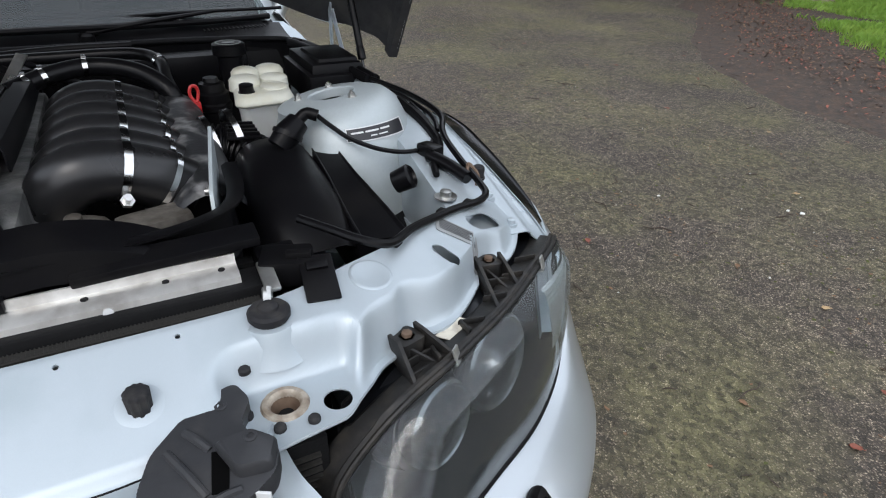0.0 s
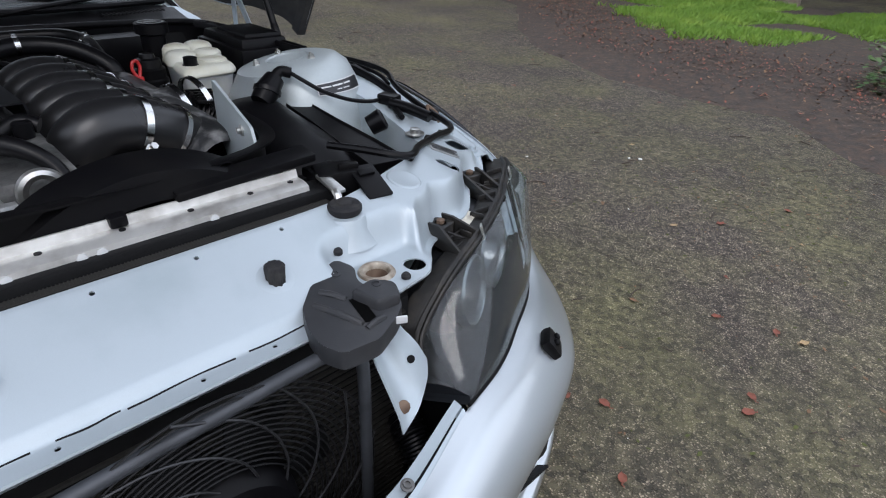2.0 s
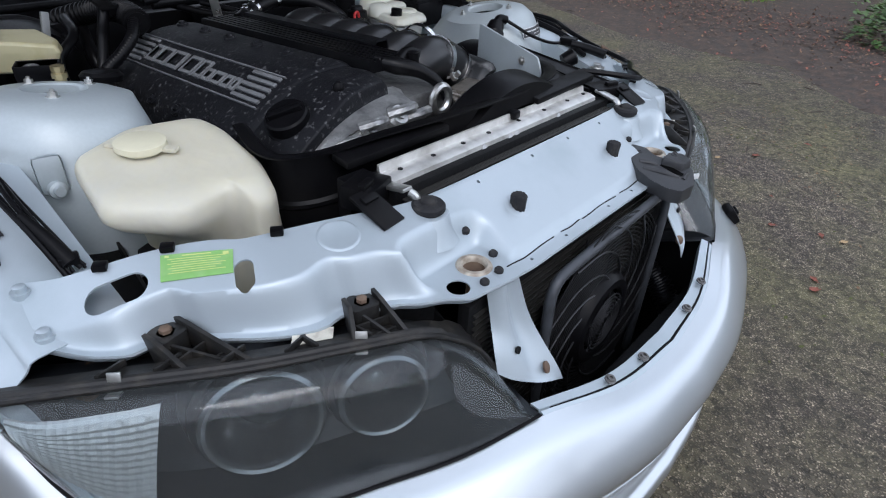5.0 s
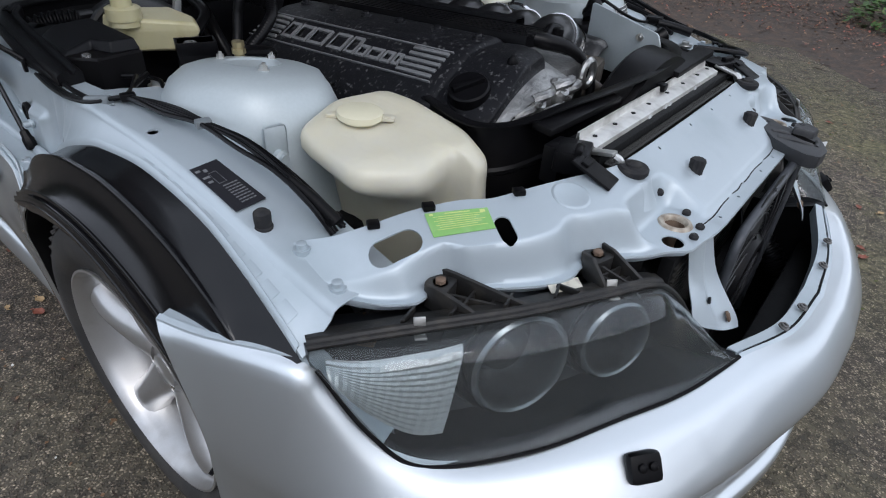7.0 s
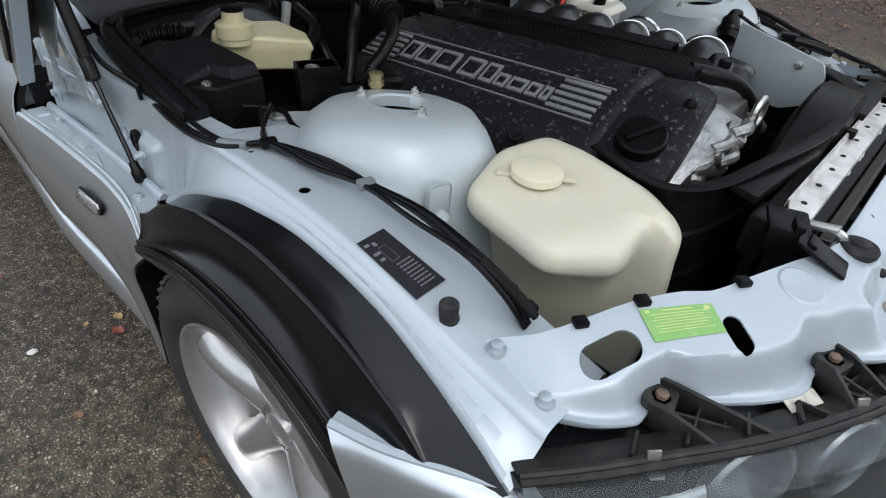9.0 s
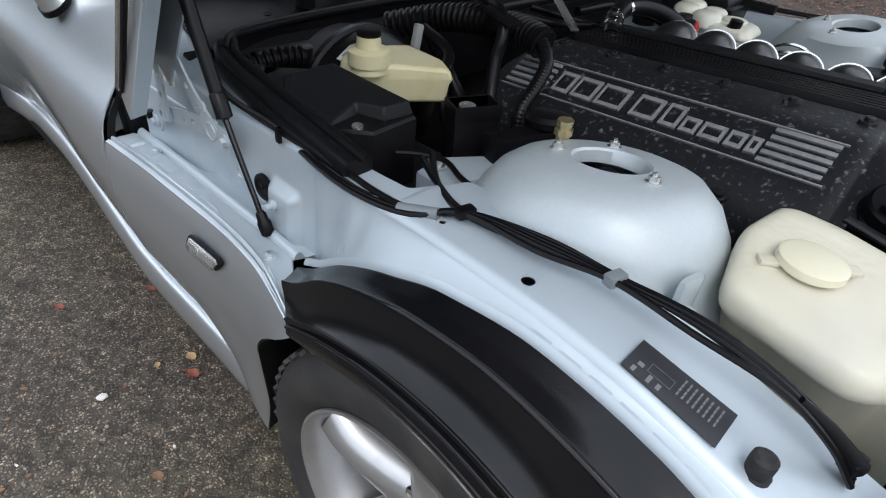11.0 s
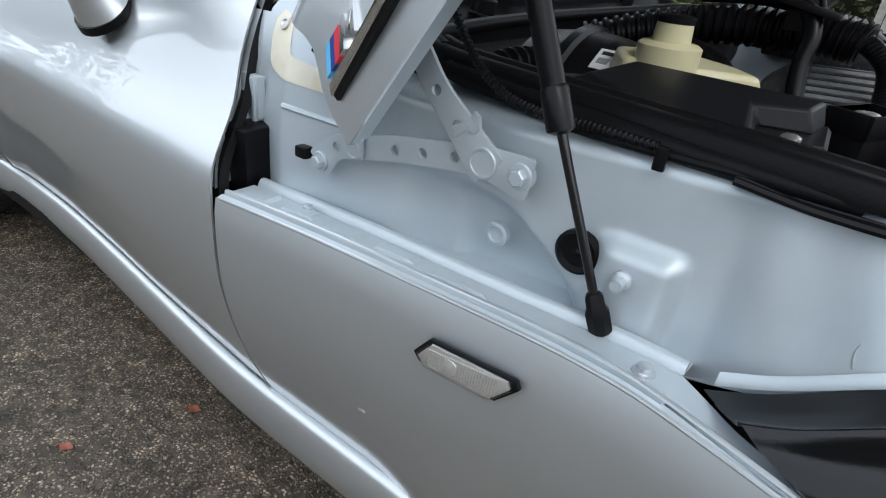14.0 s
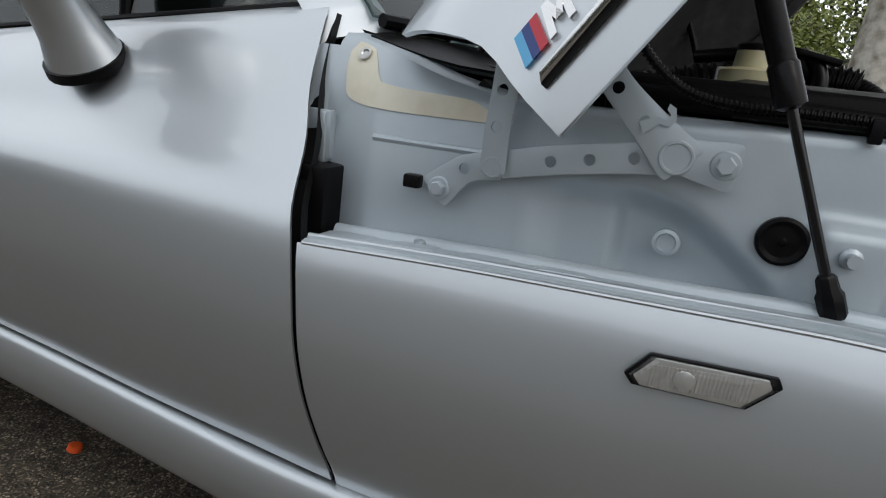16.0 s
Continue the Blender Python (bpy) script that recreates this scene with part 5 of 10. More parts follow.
    def hexa(k, h):
        return [m.translation + m.to_3x3().col[0] * p * k + m.to_3x3().col[1] * q * k + nrm * h for p, q in out]
    bm = bmesh.new()
    add_prism(bm, hexa(1.07, -0.004), nrm * 0.0065, 0.0015)
    lamp = part("side_repeater", bm, RUBBER, panel, "clear side repeater lamp in a black gasket")
    bm = bmesh.new()
    rows = [hexa(1.0, 0.002), hexa(1.0, 0.004), hexa(0.86, 0.0095), hexa(0.55, 0.0115)]
    add_grid(bm, rows, closed=True)
    bm.faces.new([v for v in list(bm.verts)[-6:]])
    part("repeater_lens", bm, CLEAR, lamp, "clear faceted lens", sharp=20)
    bm = bmesh.new()
    for q in range(26):
        a = -0.038 + 0.072 * q / 25
        p = m.translation + m.to_3x3().col[0] * a + nrm * 0.0050
        add_tube(bm, [p + m.to_3x3().col[1] * 0.010 + m.to_3x3().col[0] * 0.003, p - m.to_3x3().col[1] * 0.009], 0.0014, seg=6, n=1)
    add_lathe(bm, m.translation - m.to_3x3().col[0] * 0.012 + nrm * 0.004, nrm, [(0, 0.0095), (0.003, 0.008), (0.004, 0.004), (0.0042, 0.0)], 18)
    add_prism(bm, hexa(0.93, 0.001), nrm * 0.0045, 0.001)
    part("repeater_reflector", bm, REPEAT, lamp)
    return panel


def build_sill(s):
    prof = [(-0.778, 0.317), (-0.798, 0.3165), (-0.806, 0.314), (-0.811, 0.305), (-0.815, 0.286), (-0.815, 0.260), (-0.806, 0.228), (-0.78, 0.205), (-0.74, 0.195)]
    rows = []
    for i in range(61):
        y = 0.612 + (2.36 - 0.612) * i / 60
        flare = table([(0.62, -0.004), (0.70, 0.0), (0.95, 0.0), (1.10, 0.0), (1.40, -0.022), (1.65, -0.045), (1.90, -0.062), (2.10, -0.066), (2.36, -0.03)], y)
        up = table([(0.62, 0.0), (0.85, 0.0), (2.1, 0.0), (2.3, 0.03)], y)
        rows.append([mirror((x - flare, y + (0.02 if i == 0 and k > 5 else 0), z + up * (1 if k < 4 else 0.5)), s) for k, (x, z) in enumerate(prof)])
    # the front end turns in behind the wheel
    rows[0] = [V(p.x * 0.99, p.y - 0.001, p.z) for p in rows[0]]
    sm = loft(rows[::4], 60, 24)
    bm = add_grid(bmesh.new(), sm)
    bm.faces.new([bm.verts.new(p) for p in sm[0]])
    part("sill", bm, PAINT, car, "silver side skirt along the sill", thick=0.003)


def build_door(s):
    zs = [SILL_Z + 0.004 + (0.842 - SILL_Z - 0.004) * (j / 30) for j in range(31)]
    rows = []
    for z in zs:
        y0 = gap_y(z) + 0.0065
        yr = 2.13 + 0.05 * math.sin((z - 0.35) * 3)
        drop = max(0.0, (z - 0.60) / 0.24)
        rows.append([mirror((side_x(y, z), y, z - drop * max(0, y - 1.25) * 0.115), s) for y in (y0 + (yr - y0) * i / 30 for i in range(31))])
    # rounded top edge
    rows.append([mirror((-0.655, p.y + 0.012, p.z + 0.008), s) for p in rows[-1]])
    door = part("door", add_grid(bmesh.new(), rows), PAINT, car, "closed silver door", thick=0.003)
    # leading edge in near-black: the shut line's shadow put into the colour
    bm = bmesh.new()
    edge = [mirror((side_x(gap_y(z), z) + 0.007, gap_y(z) - 0.002, z), s) for z in zs]
    add_grid(bm, [edge, [p + V(0.016 * -s, 0.003, 0) for p in edge], [p + V(0.022 * -s, 0.10, 0) for p in edge]])
    part("door_edge", bm, DARK, door)
    # window glass, seal and quarter bar
    bm = bmesh.new()
    bl = [mirror((-0.648, 1.235 + 0.9 * k / 12, 0.850 - 0.100 * k / 12), s) for k in range(13)]
    tl = [mirror((-0.545, 1.56 + 0.58 * k / 12, 1.165), s) for k in range(13)]
    add_grid(bm, [bl, tl])
    pane = part("door_glass", bm, WINDOW, door, "dark tinted side window", thick=0.003)
    bm = bmesh.new()
    add_tube(bm, [p + V(0.004 * s, 0, 0.002) for p in bl], 0.006, seg=8)
    part("window_seal", bm, RUBBER, door)
    bm = bmesh.new()
    a, b = mirror((-0.646, 1.575, 0.806), s), mirror((-0.610, 1.60, 1.02), s)
    add_tube(bm, [a, b], 0.009, seg=8, n=2)
    part("window_bar", bm, PLASTIC, door)
    # mirror
    bm = bmesh.new()
    o = mirror((-0.722, 1.560, 0.758), s)
    up = mirror((-0.045, 0.005, 0.075), s)
    def ring(c, rx, ry, nrm_tilt=0):
        return [c + V(rx * math.cos(t) * s, ry * math.sin(t), -nrm_tilt * math.cos(t)) for t in (2 * math.pi * k / 24 for k in range(24))]
    add_grid(bm, [ring(o + V(0, 0, -0.012), 0.036, 0.062, 0.030), ring(o + V(0.004 * s, 0, 0.0), 0.037, 0.063, 0.030)], closed=True, caps=True)
    foot = part("mirror_gasket", bm, RUBBER, door)
    bm = bmesh.new()
    add_grid(bm, [ring(o + V(0.004 * s, 0, 0.001), 0.034, 0.060, 0.030), ring(o + up * 0.35, 0.031, 0.050, 0.022), ring(o + up * 0.7, 0.030, 0.042, 0.018), ring(o + up * 1.1, 0.034, 0.043, 0.012)], closed=True, caps=True)
    part("mirror_stalk", bm, PAINT, foot, "silver mirror stalk")
    bm = bmesh.new()
    add_lathe(bm, o + V(0.075 * s, 0.0, 0.155), (0, 1, 0), [(-0.075, 0.02), (-0.068, 0.058), (-0.03, 0.082), (0.02, 0.086), (0.05, 0.078), (0.052, 0.07)], 28)
    bmesh.ops.scale(bm, vec=(1.35, 1, 0.95), verts=bm.verts[:], space=Matrix.Translation(-(o + V(0.075 * s, 0, 0.155))))
    part("mirror_shell", bm, PAINT, foot, "silver mirror shell")
    return door


def build_rear_wing(s):
    bm = bmesh.new()
    rows = []
    for j in range(25):
        v = j / 24
        row = []
        for i in range(61):
            y = 2.145 + 1.1 * i / 60
            low = 0.30
            d = 0.372**2 - (y - REAR_Y) ** 2
            if d > 0:
                low = max(low, AXLE_Z + math.sqrt(d))
            z = 0.862 + (low - 0.862) * v
            x = side_x(y, z)
            row.append(mirror((x, y, z), s))
        rows.append(row)
    add_grid(bm, rows)
    wing = part("rear_wing", bm, PAINT, car, "silver rear wing over the back wheel", thick=0.004)
    bm = bmesh.new()
    add_grid(bm, [[mirror((x, REAR_Y + 0.39 * math.cos(a), AXLE_Z + 0.39 * math.sin(a)), s) for a in (math.pi * (-0.05 + 1.1 * k / 20) for k in range(21))] for x in (-0.83, -0.5)])
    part("rear_well", bm, DARK, wing, thick=0.004)


for side in (-1, 1):
    build_lower_wing(side)
    build_sill(side)
    build_door(side)
    build_rear_wing(side)


# -- cabin shell: bulkhead sides, pillars, screen, roof
def build_cabin():
    cabin = part("bulkhead", add_grid(bmesh.new(), [[V(x, y, z) for x in (-0.70, -0.35, 0, 0.35, 0.70)] for y, z in ((0.97, 0.25), (0.97, 0.70), (0.985, 0.775), (1.0, 0.785))]), DARK, car, "black bulkhead behind the engine", thick=0.01)
    for s in (-1, 1):
        # pressed side wall between inner wing and pillar
        def wall_x(y, z):
            a = table([(0.56, -0.745), (0.60, -0.743), (0.66, -0.740), (0.72, -0.737), (0.757, -0.733), (0.79, -0.70)], z)
            b = table([(0.56, -0.752), (0.66, -0.750), (0.74, -0.738), (0.795, -0.708), (0.83, -0.66)], z)
            c = table([(0.56, -0.728), (0.66, -0.726), (0.745, -0.714), (0.808, -0.692), (0.83, -0.665)], z)
            return a + (b - a) * min(1, max(0, (y - 0.93) / 0.17)) + (c - b) * min(1, max(0, (y - 1.10) / 0.065))
        def wall_top(y):
            return table([(0.92, 0.762), (1.02, 0.778), (1.10, 0.800), (1.165, 0.818), (1.19, 0.822)], y)
        bm = bmesh.new()
        rows = []
        for i in range(29):
            y = 0.925 + 0.255 * i / 28
            rows.append([mirror((wall_x(y, z), y, z), s) for z in (0.56 + (wall_top(y) - 0.56) * k / 24 for k in range(25))] + [mirror((wall_x(y, wall_top(y)) + 0.05, y, wall_top(y) + 0.006), s)])
        add_grid(bm, rows)
        wall = part("pillar_wall", bm, BAY, cabin, "silver painted side wall by the hinge", thick=0.002)
        # post that turns outwards behind the door's edge
        bm = bmesh.new()
        rows = []
        for k in range(19):
            z = 0.60 + 0.205 * k / 18
            a, b = V(wall_x(1.18, z), 1.178, z), V(min(side_x(gap_y(z), z) + 0.02, wall_x(1.18, z) - 0.004), gap_y(z) + 0.016, z)
            rows.append([mirror(p, s) for p in (a, a.lerp(b, 0.3) + V(0, 0.006, 0), a.lerp(b, 0.65) + V(0, 0.012, 0), b + V(0, 0.01, 0), b + V(0.01, 0.05, 0))])
        add_grid(bm, rows)
        part("hinge_post", bm, BAY, wall, thick=0.002)
        # raised pressing below the sealant
        bm = bmesh.new()
        add_tube(bm, [mirror((wall_x(y, 0.712) + 0.001, y, 0.712), s) for y in (0.94, 1.0, 1.06, 1.10)], 0.004, seg=8)
        part("wall_crease", bm, BAY, wall)
        # cream sealant patch left unpainted
        bm = bmesh.new()
        rows = []
        for i in range(25):
            y = 0.972 + 0.190 * i / 24
            lo = table([(0.97, 0.742), (1.06, 0.741), (1.11, 0.742), (1.140, 0.746), (1.156, 0.756), (1.162, 0.780)], y)
            hi = table([(0.97, 0.750), (1.00, 0.762), (1.08, 0.766), (1.108, 0.770), (1.122, 0.792), (1.14, 0.812), (1.155, 0.812), (1.162, 0.800)], y)
            hi = min(hi, wall_top(y) - 0.004)
            rows.append([mirror((wall_x(y, z) - 0.0018, y, z), s) for z in (lo + (hi - lo) * k / 8 for k in range(9))])
        add_grid(bm, rows)
        part("sealant_patch", bm, CREAMPAINT, wall, "cream unpainted sealant patch", thick=0.001)
        bm = bmesh.new()
        add_lathe(bm, mirror((wall_x(1.140, 0.797) - 0.002, 1.140, 0.797), s), mirror((-0.85, 0.1, 0.5), s), [(0, 0.008), (0.003, 0.008), (0.003, 0.005), (0.0015, 0.0035)], 14)
        part("screw", bm, BARE, wall)
        # black door hinge box behind the shut line
        bm = bmesh.new()
        add_box(bm, mirror((-0.738, 1.168, 0.632), s), (0.07, 0.058, 0.085), None, 0.004)
        part("hinge_cover", bm, PLASTIC, wall)
        bm = bmesh.new()
        add_box(bm, mirror((-0.728, 1.178, 0.705), s), (0.012, 0.035, 0.055), None, 0.003)
        add_box(bm, mirror((-0.722, 1.170, 0.70), s), (0.03, 0.008, 0.06), None, 0.002)
        part("door_hinge", bm, BAY, wall)
        # windscreen pillar
        bm = bmesh.new()
        add_grid(bm, loft([[mirror(p, s) for p in r] for r in (((-0.684, 1.212, 0.802), (-0.676, 1.208, 0.811), (-0.640, 1.180, 0.824), (-0.604, 1.152, 0.833)), ((-0.682, 1.232, 0.822), (-0.672, 1.228, 0.833), (-0.637, 1.198, 0.846), (-0.602, 1.172, 0.852)), ((-0.674, 1.252, 0.846), (-0.664, 1.248, 0.857), (-0.631, 1.222, 0.872), (-0.602, 1.196, 0.876)),
                                                       ((-0.600, 1.49, 1.08), (-0.596, 1.50, 1.10), (-0.572, 1.50, 1.11), (-0.545, 1.46, 1.105)), ((-0.555, 1.63, 1.20), (-0.55, 1.64, 1.215), (-0.53, 1.64, 1.225), (-0.51, 1.61, 1.22)))], 24, 9))
        part("screen_pillar", bm, PAINT, cabin, "silver windscreen pillar", thick=0.004)
    # windscreen
    base = curve([(-0.63, 1.175, 0.838), (-0.45, 1.105, 0.842), (-0.2, 1.062, 0.846), (0, 1.052, 0.848), (0.2, 1.062, 0.846), (0.45, 1.105, 0.842), (0.63, 1.175, 0.838)], 28)
    top = curve([(-0.51, 1.62, 1.21), (-0.2, 1.57, 1.235), (0, 1.56, 1.24), (0.2, 1.57, 1.235), (0.51, 1.62, 1.21)], 28)
    bm = bmesh.new()
    add_grid(bm, [[a.lerp(b, k / 8) + V(0, -0.03 * 4 * k / 8 * (1 - k / 8), 0.01) for a, b in zip(base, top)] for k in range(9)])
    part("windscreen", bm, WINDOW, cabin, "dark windscreen", thick=0.004)
    bm = bmesh.new()
    add_tube(bm, [p + V(0, -0.012, 0.004) for p in base], 0.009, seg=8, n=28)
    part("screen_seal", bm, RUBBER, cabin)
    # roof and rear glass, closing the cabin
    bm = bmesh.new()
    add_grid(bm, loft([[(-0.52, 1.62, 1.215), (-0.25, 1.57, 1.245), (0, 1.56, 1.25), (0.25, 1.57, 1.245), (0.52, 1.62, 1.215)], [(-0.53, 2.1, 1.23), (-0.25, 2.1, 1.265), (0, 2.1, 1.27), (0.25, 2.1, 1.265), (0.53, 2.1, 1.23)],
                       [(-0.56, 2.6, 1.12), (-0.25, 2.65, 1.15), (0, 2.66, 1.155), (0.25, 2.65, 1.15), (0.56, 2.6, 1.12)], [(-0.66, 3.15, 0.86), (-0.3, 3.25, 0.87), (0, 3.27, 0.87), (0.3, 3.25, 0.87), (0.66, 3.15, 0.86)]], 30, 16))
    part("roof", bm, PAINT, cabin, "silver roof", thick=0.01)
    # plain tail that closes the body
    bm = bmesh.new()
    rows = []
    for z, y, w in ((0.885, 3.18, 0.60), (0.865, 3.27, 0.66), (0.80, 3.33, 0.70), (0.68, 3.36, 0.74), (0.52, 3.38, 0.77), (0.40, 3.37, 0.77), (0.30, 3.30, 0.74)):
        rows.append([V(w * k / 10, y - 0.16 * abs(k / 10) ** 4, z) for k in range(-10, 11)])
    add_grid(bm, rows)
    part("tail_panel", bm, PAINT, cabin, "silver tail of the body", thick=0.006)
    for s in (-1, 1):
        bm = bmesh.new()
        add_grid(bm, loft([[mirror(p, s) for p in r] for r in (((-0.545, 2.10, 1.20), (-0.66, 2.10, 0.85)), ((-0.56, 2.6, 1.12), (-0.68, 2.6, 0.86)), ((-0.66, 3.15, 0.86), (-0.69, 3.15, 0.84)))], 10, 4))
        part("rear_side", bm, PAINT, cabin, thick=0.01)
        bm = bmesh.new()
        add_box(bm, mirror((-0.28, 1.95, 0.66), s), (0.40, 0.16, 0.62), Matrix.Rotation(radians(-14), 4, "X"), 0.05)
        add_box(bm, mirror((-0.28, 1.70, 0.42), s), (0.42, 0.5, 0.16), None, 0.05)
        part("seat", bm, RUBBER, cabin, "dark leather seat")
    bm = bmesh.new()
    add_grid(bm, loft([[(-0.64, 1.10, 0.70), (-0.64, 1.14, 0.815), (-0.64, 1.35, 0.84), (-0.64, 1.48, 0.80), (-0.64, 1.50, 0.60)], [(0, 1.04, 0.70), (0, 1.08, 0.815), (0, 1.32, 0.85), (0, 1.45, 0.81), (0, 1.47, 0.60)], [(0.64, 1.10, 0.70), (0.64, 1.14, 0.815), (0.64, 1.35, 0.84), (0.64, 1.48, 0.80), (0.64, 1.50, 0.60)]], 12, 12))
    part("dashboard", bm, RUBBER, cabin, "black dashboard", thick=0.01)
    bm = bmesh.new()
    add_tube(bm, [V(-0.33 + 0.18 * math.cos(a), 1.52 - 0.04 * math.sin(a), 0.76 + 0.17 * math.sin(a)) for a in (2 * math.pi * k / 24 for k in range(25))], 0.014, seg=8, n=48)
    part("steering_wheel", bm, RUBBER, cabin)
    bm = bmesh.new()
    add_box(bm, (0, 2.0, 0.24), (1.5, 2.1, 0.03))
    part("floor_pan", bm, DARK, cabin)
    return cabin


cabin = build_cabin()


# -- scuttle below the windscreen, its seal and wipers
def build_cowl():
    lip = [(-0.665, 0.925, 0.797), (-0.60, 0.985, 0.800), (-0.35, 1.005, 0.806), (0, 1.000, 0.808), (0.35, 1.005, 0.806), (0.60, 0.985, 0.800), (0.665, 0.925, 0.797)]
    base = [(-0.66, 1.16, 0.822), (-0.55, 1.125, 0.832), (-0.30, 1.075, 0.836), (0, 1.055, 0.838), (0.30, 1.075, 0.836), (0.55, 1.125, 0.832), (0.66, 1.16, 0.822)]
    a, b = curve(lip, 40), curve(base, 40)
    bm = bmesh.new()
    add_grid(bm, [[p + V(0, 0, -0.07) for p in a], [p + V(0, 0.002, -0.012) for p in a], a] + [[p.lerp(q, k / 6) + V(0, 0, -0.012 * math.sin(math.pi * k / 6)) for p, q in zip(a, b)] for k in range(1, 7)])
    cowl = part("scuttle_panel", bm, PLASTIC, car, "black plastic scuttle below the windscreen", thick=0.003)
    bm = bmesh.new()
    add_tube(bm, [p + V(0, 0, 0.006) for p in a], 0.009, seg=10, n=60)
    part("bonnet_seal", bm, RUBBER, cowl)
    # side seal channels that run forward along the wings
    for s in (-1, 1):
        line = [mirror(p, s) for p in ((-0.722, 0.505, 0.790), (-0.711, 0.60, 0.793), (-0.694, 0.74, 0.796), (-0.670, 0.90, 0.799), (-0.645, 0.955, 0.802))]
        bm = bmesh.new()
        pts = curve(line, 30)
        rows = []
        for i, p in enumerate(pts):
            t = (pts[min(i + 1, 30)] - pts[max(i - 1, 0)]).normalized()
            q = t.cross(V(0, 0, 1)).normalized() * -s
            rows.append([p + q * dx + V(0, 0, dz) for dx, dz in ((-0.019, -0.010), (-0.019, 0.004), (-0.013, 0.009), (-0.004, 0.010), (0.002, 0.004), (0.006, 0.004), (0.009, 0.010), (0.016, 0.011), (0.020, 0.006), (0.020, -0.010), (0.004, -0.014))])
        add_grid(bm, rows, closed=True, caps=True)
        part("seal_channel", bm, RUBBER, cowl, "black rubber seal channel", sharp=60)
        # wipers
    for x0, x1 in ((-0.42, 0.02), (0.12, 0.56)):
        bm = bmesh.new()
        add_lathe(bm, (x0, 1.045, 0.818), (0, -0.2, 1), [(0, 0.020), (0.018, 0.018), (0.024, 0.010)], 16)
        add_tube(bm, [(x0, 1.045, 0.838), (x0 + 0.15, 1.055, 0.858), (x1 - 0.1, 1.10, 0.872)], [0.009, 0.007, 0.005], seg=8)
        add_tube(bm, [(x0 - 0.05, 1.082, 0.864), ((x0 + x1) / 2, 1.090, 0.872), (x1 + 0.1, 1.112, 0.872)], 0.005, seg=6)
        part("wiper", bm, PLASTIC, cowl, "black windscreen wiper")
    # intake grille slats
    bm = bmesh.new()
    for k in range(16):
        add_box(bm, (0.42 + 0.012 * k, 1.06 + 0.0025 * k, 0.826), (0.004, 0.035, 0.004))
    part("scuttle_grille", bm, DARK, cowl, smooth=False)
    for k in range(5):
        bm = bmesh.new()
        add_lathe(bm, (-0.5 + 0.24 * k, 1.02 + 0.02 * abs(k - 2), 0.802), (0, -0.1, 1), [(0, 0.008), (0.006, 0.008), (0.008, 0.005)], 10)
        part("clip", bm, PLASTIC, cowl)


build_cowl()


# -- raised bonnet with its side flanks, hinges and gas struts
ALPHA = radians(54)
HOOD_FROM, HOOD_TO = V(0, 1.130, 0.606), V(0, 0.884, 0.744)


def raised(p):
    """From the shut bonnet to the raised one."""
    d = Vector(p) - HOOD_FROM
    c, s = math.cos(ALPHA), math.sin(ALPHA)
    # the pressing is slightly twisted: its far side hangs wider and further forward
    f = max(0.0, (p[0] + 0.846) / 1.692)
    return Vector((p[0] + 0.064 * f, HOOD_TO.y + d.y * c + d.z * s - 0.092 * f, HOOD_TO.z - d.y * s + d.z * c + 0.024 * f))


def flank_x(z):
    """How far out the bonnet's flank lies at height z when shut."""
    return 0.846 - 0.003 * (max(0.0, z - 0.606) / 0.03) ** 2


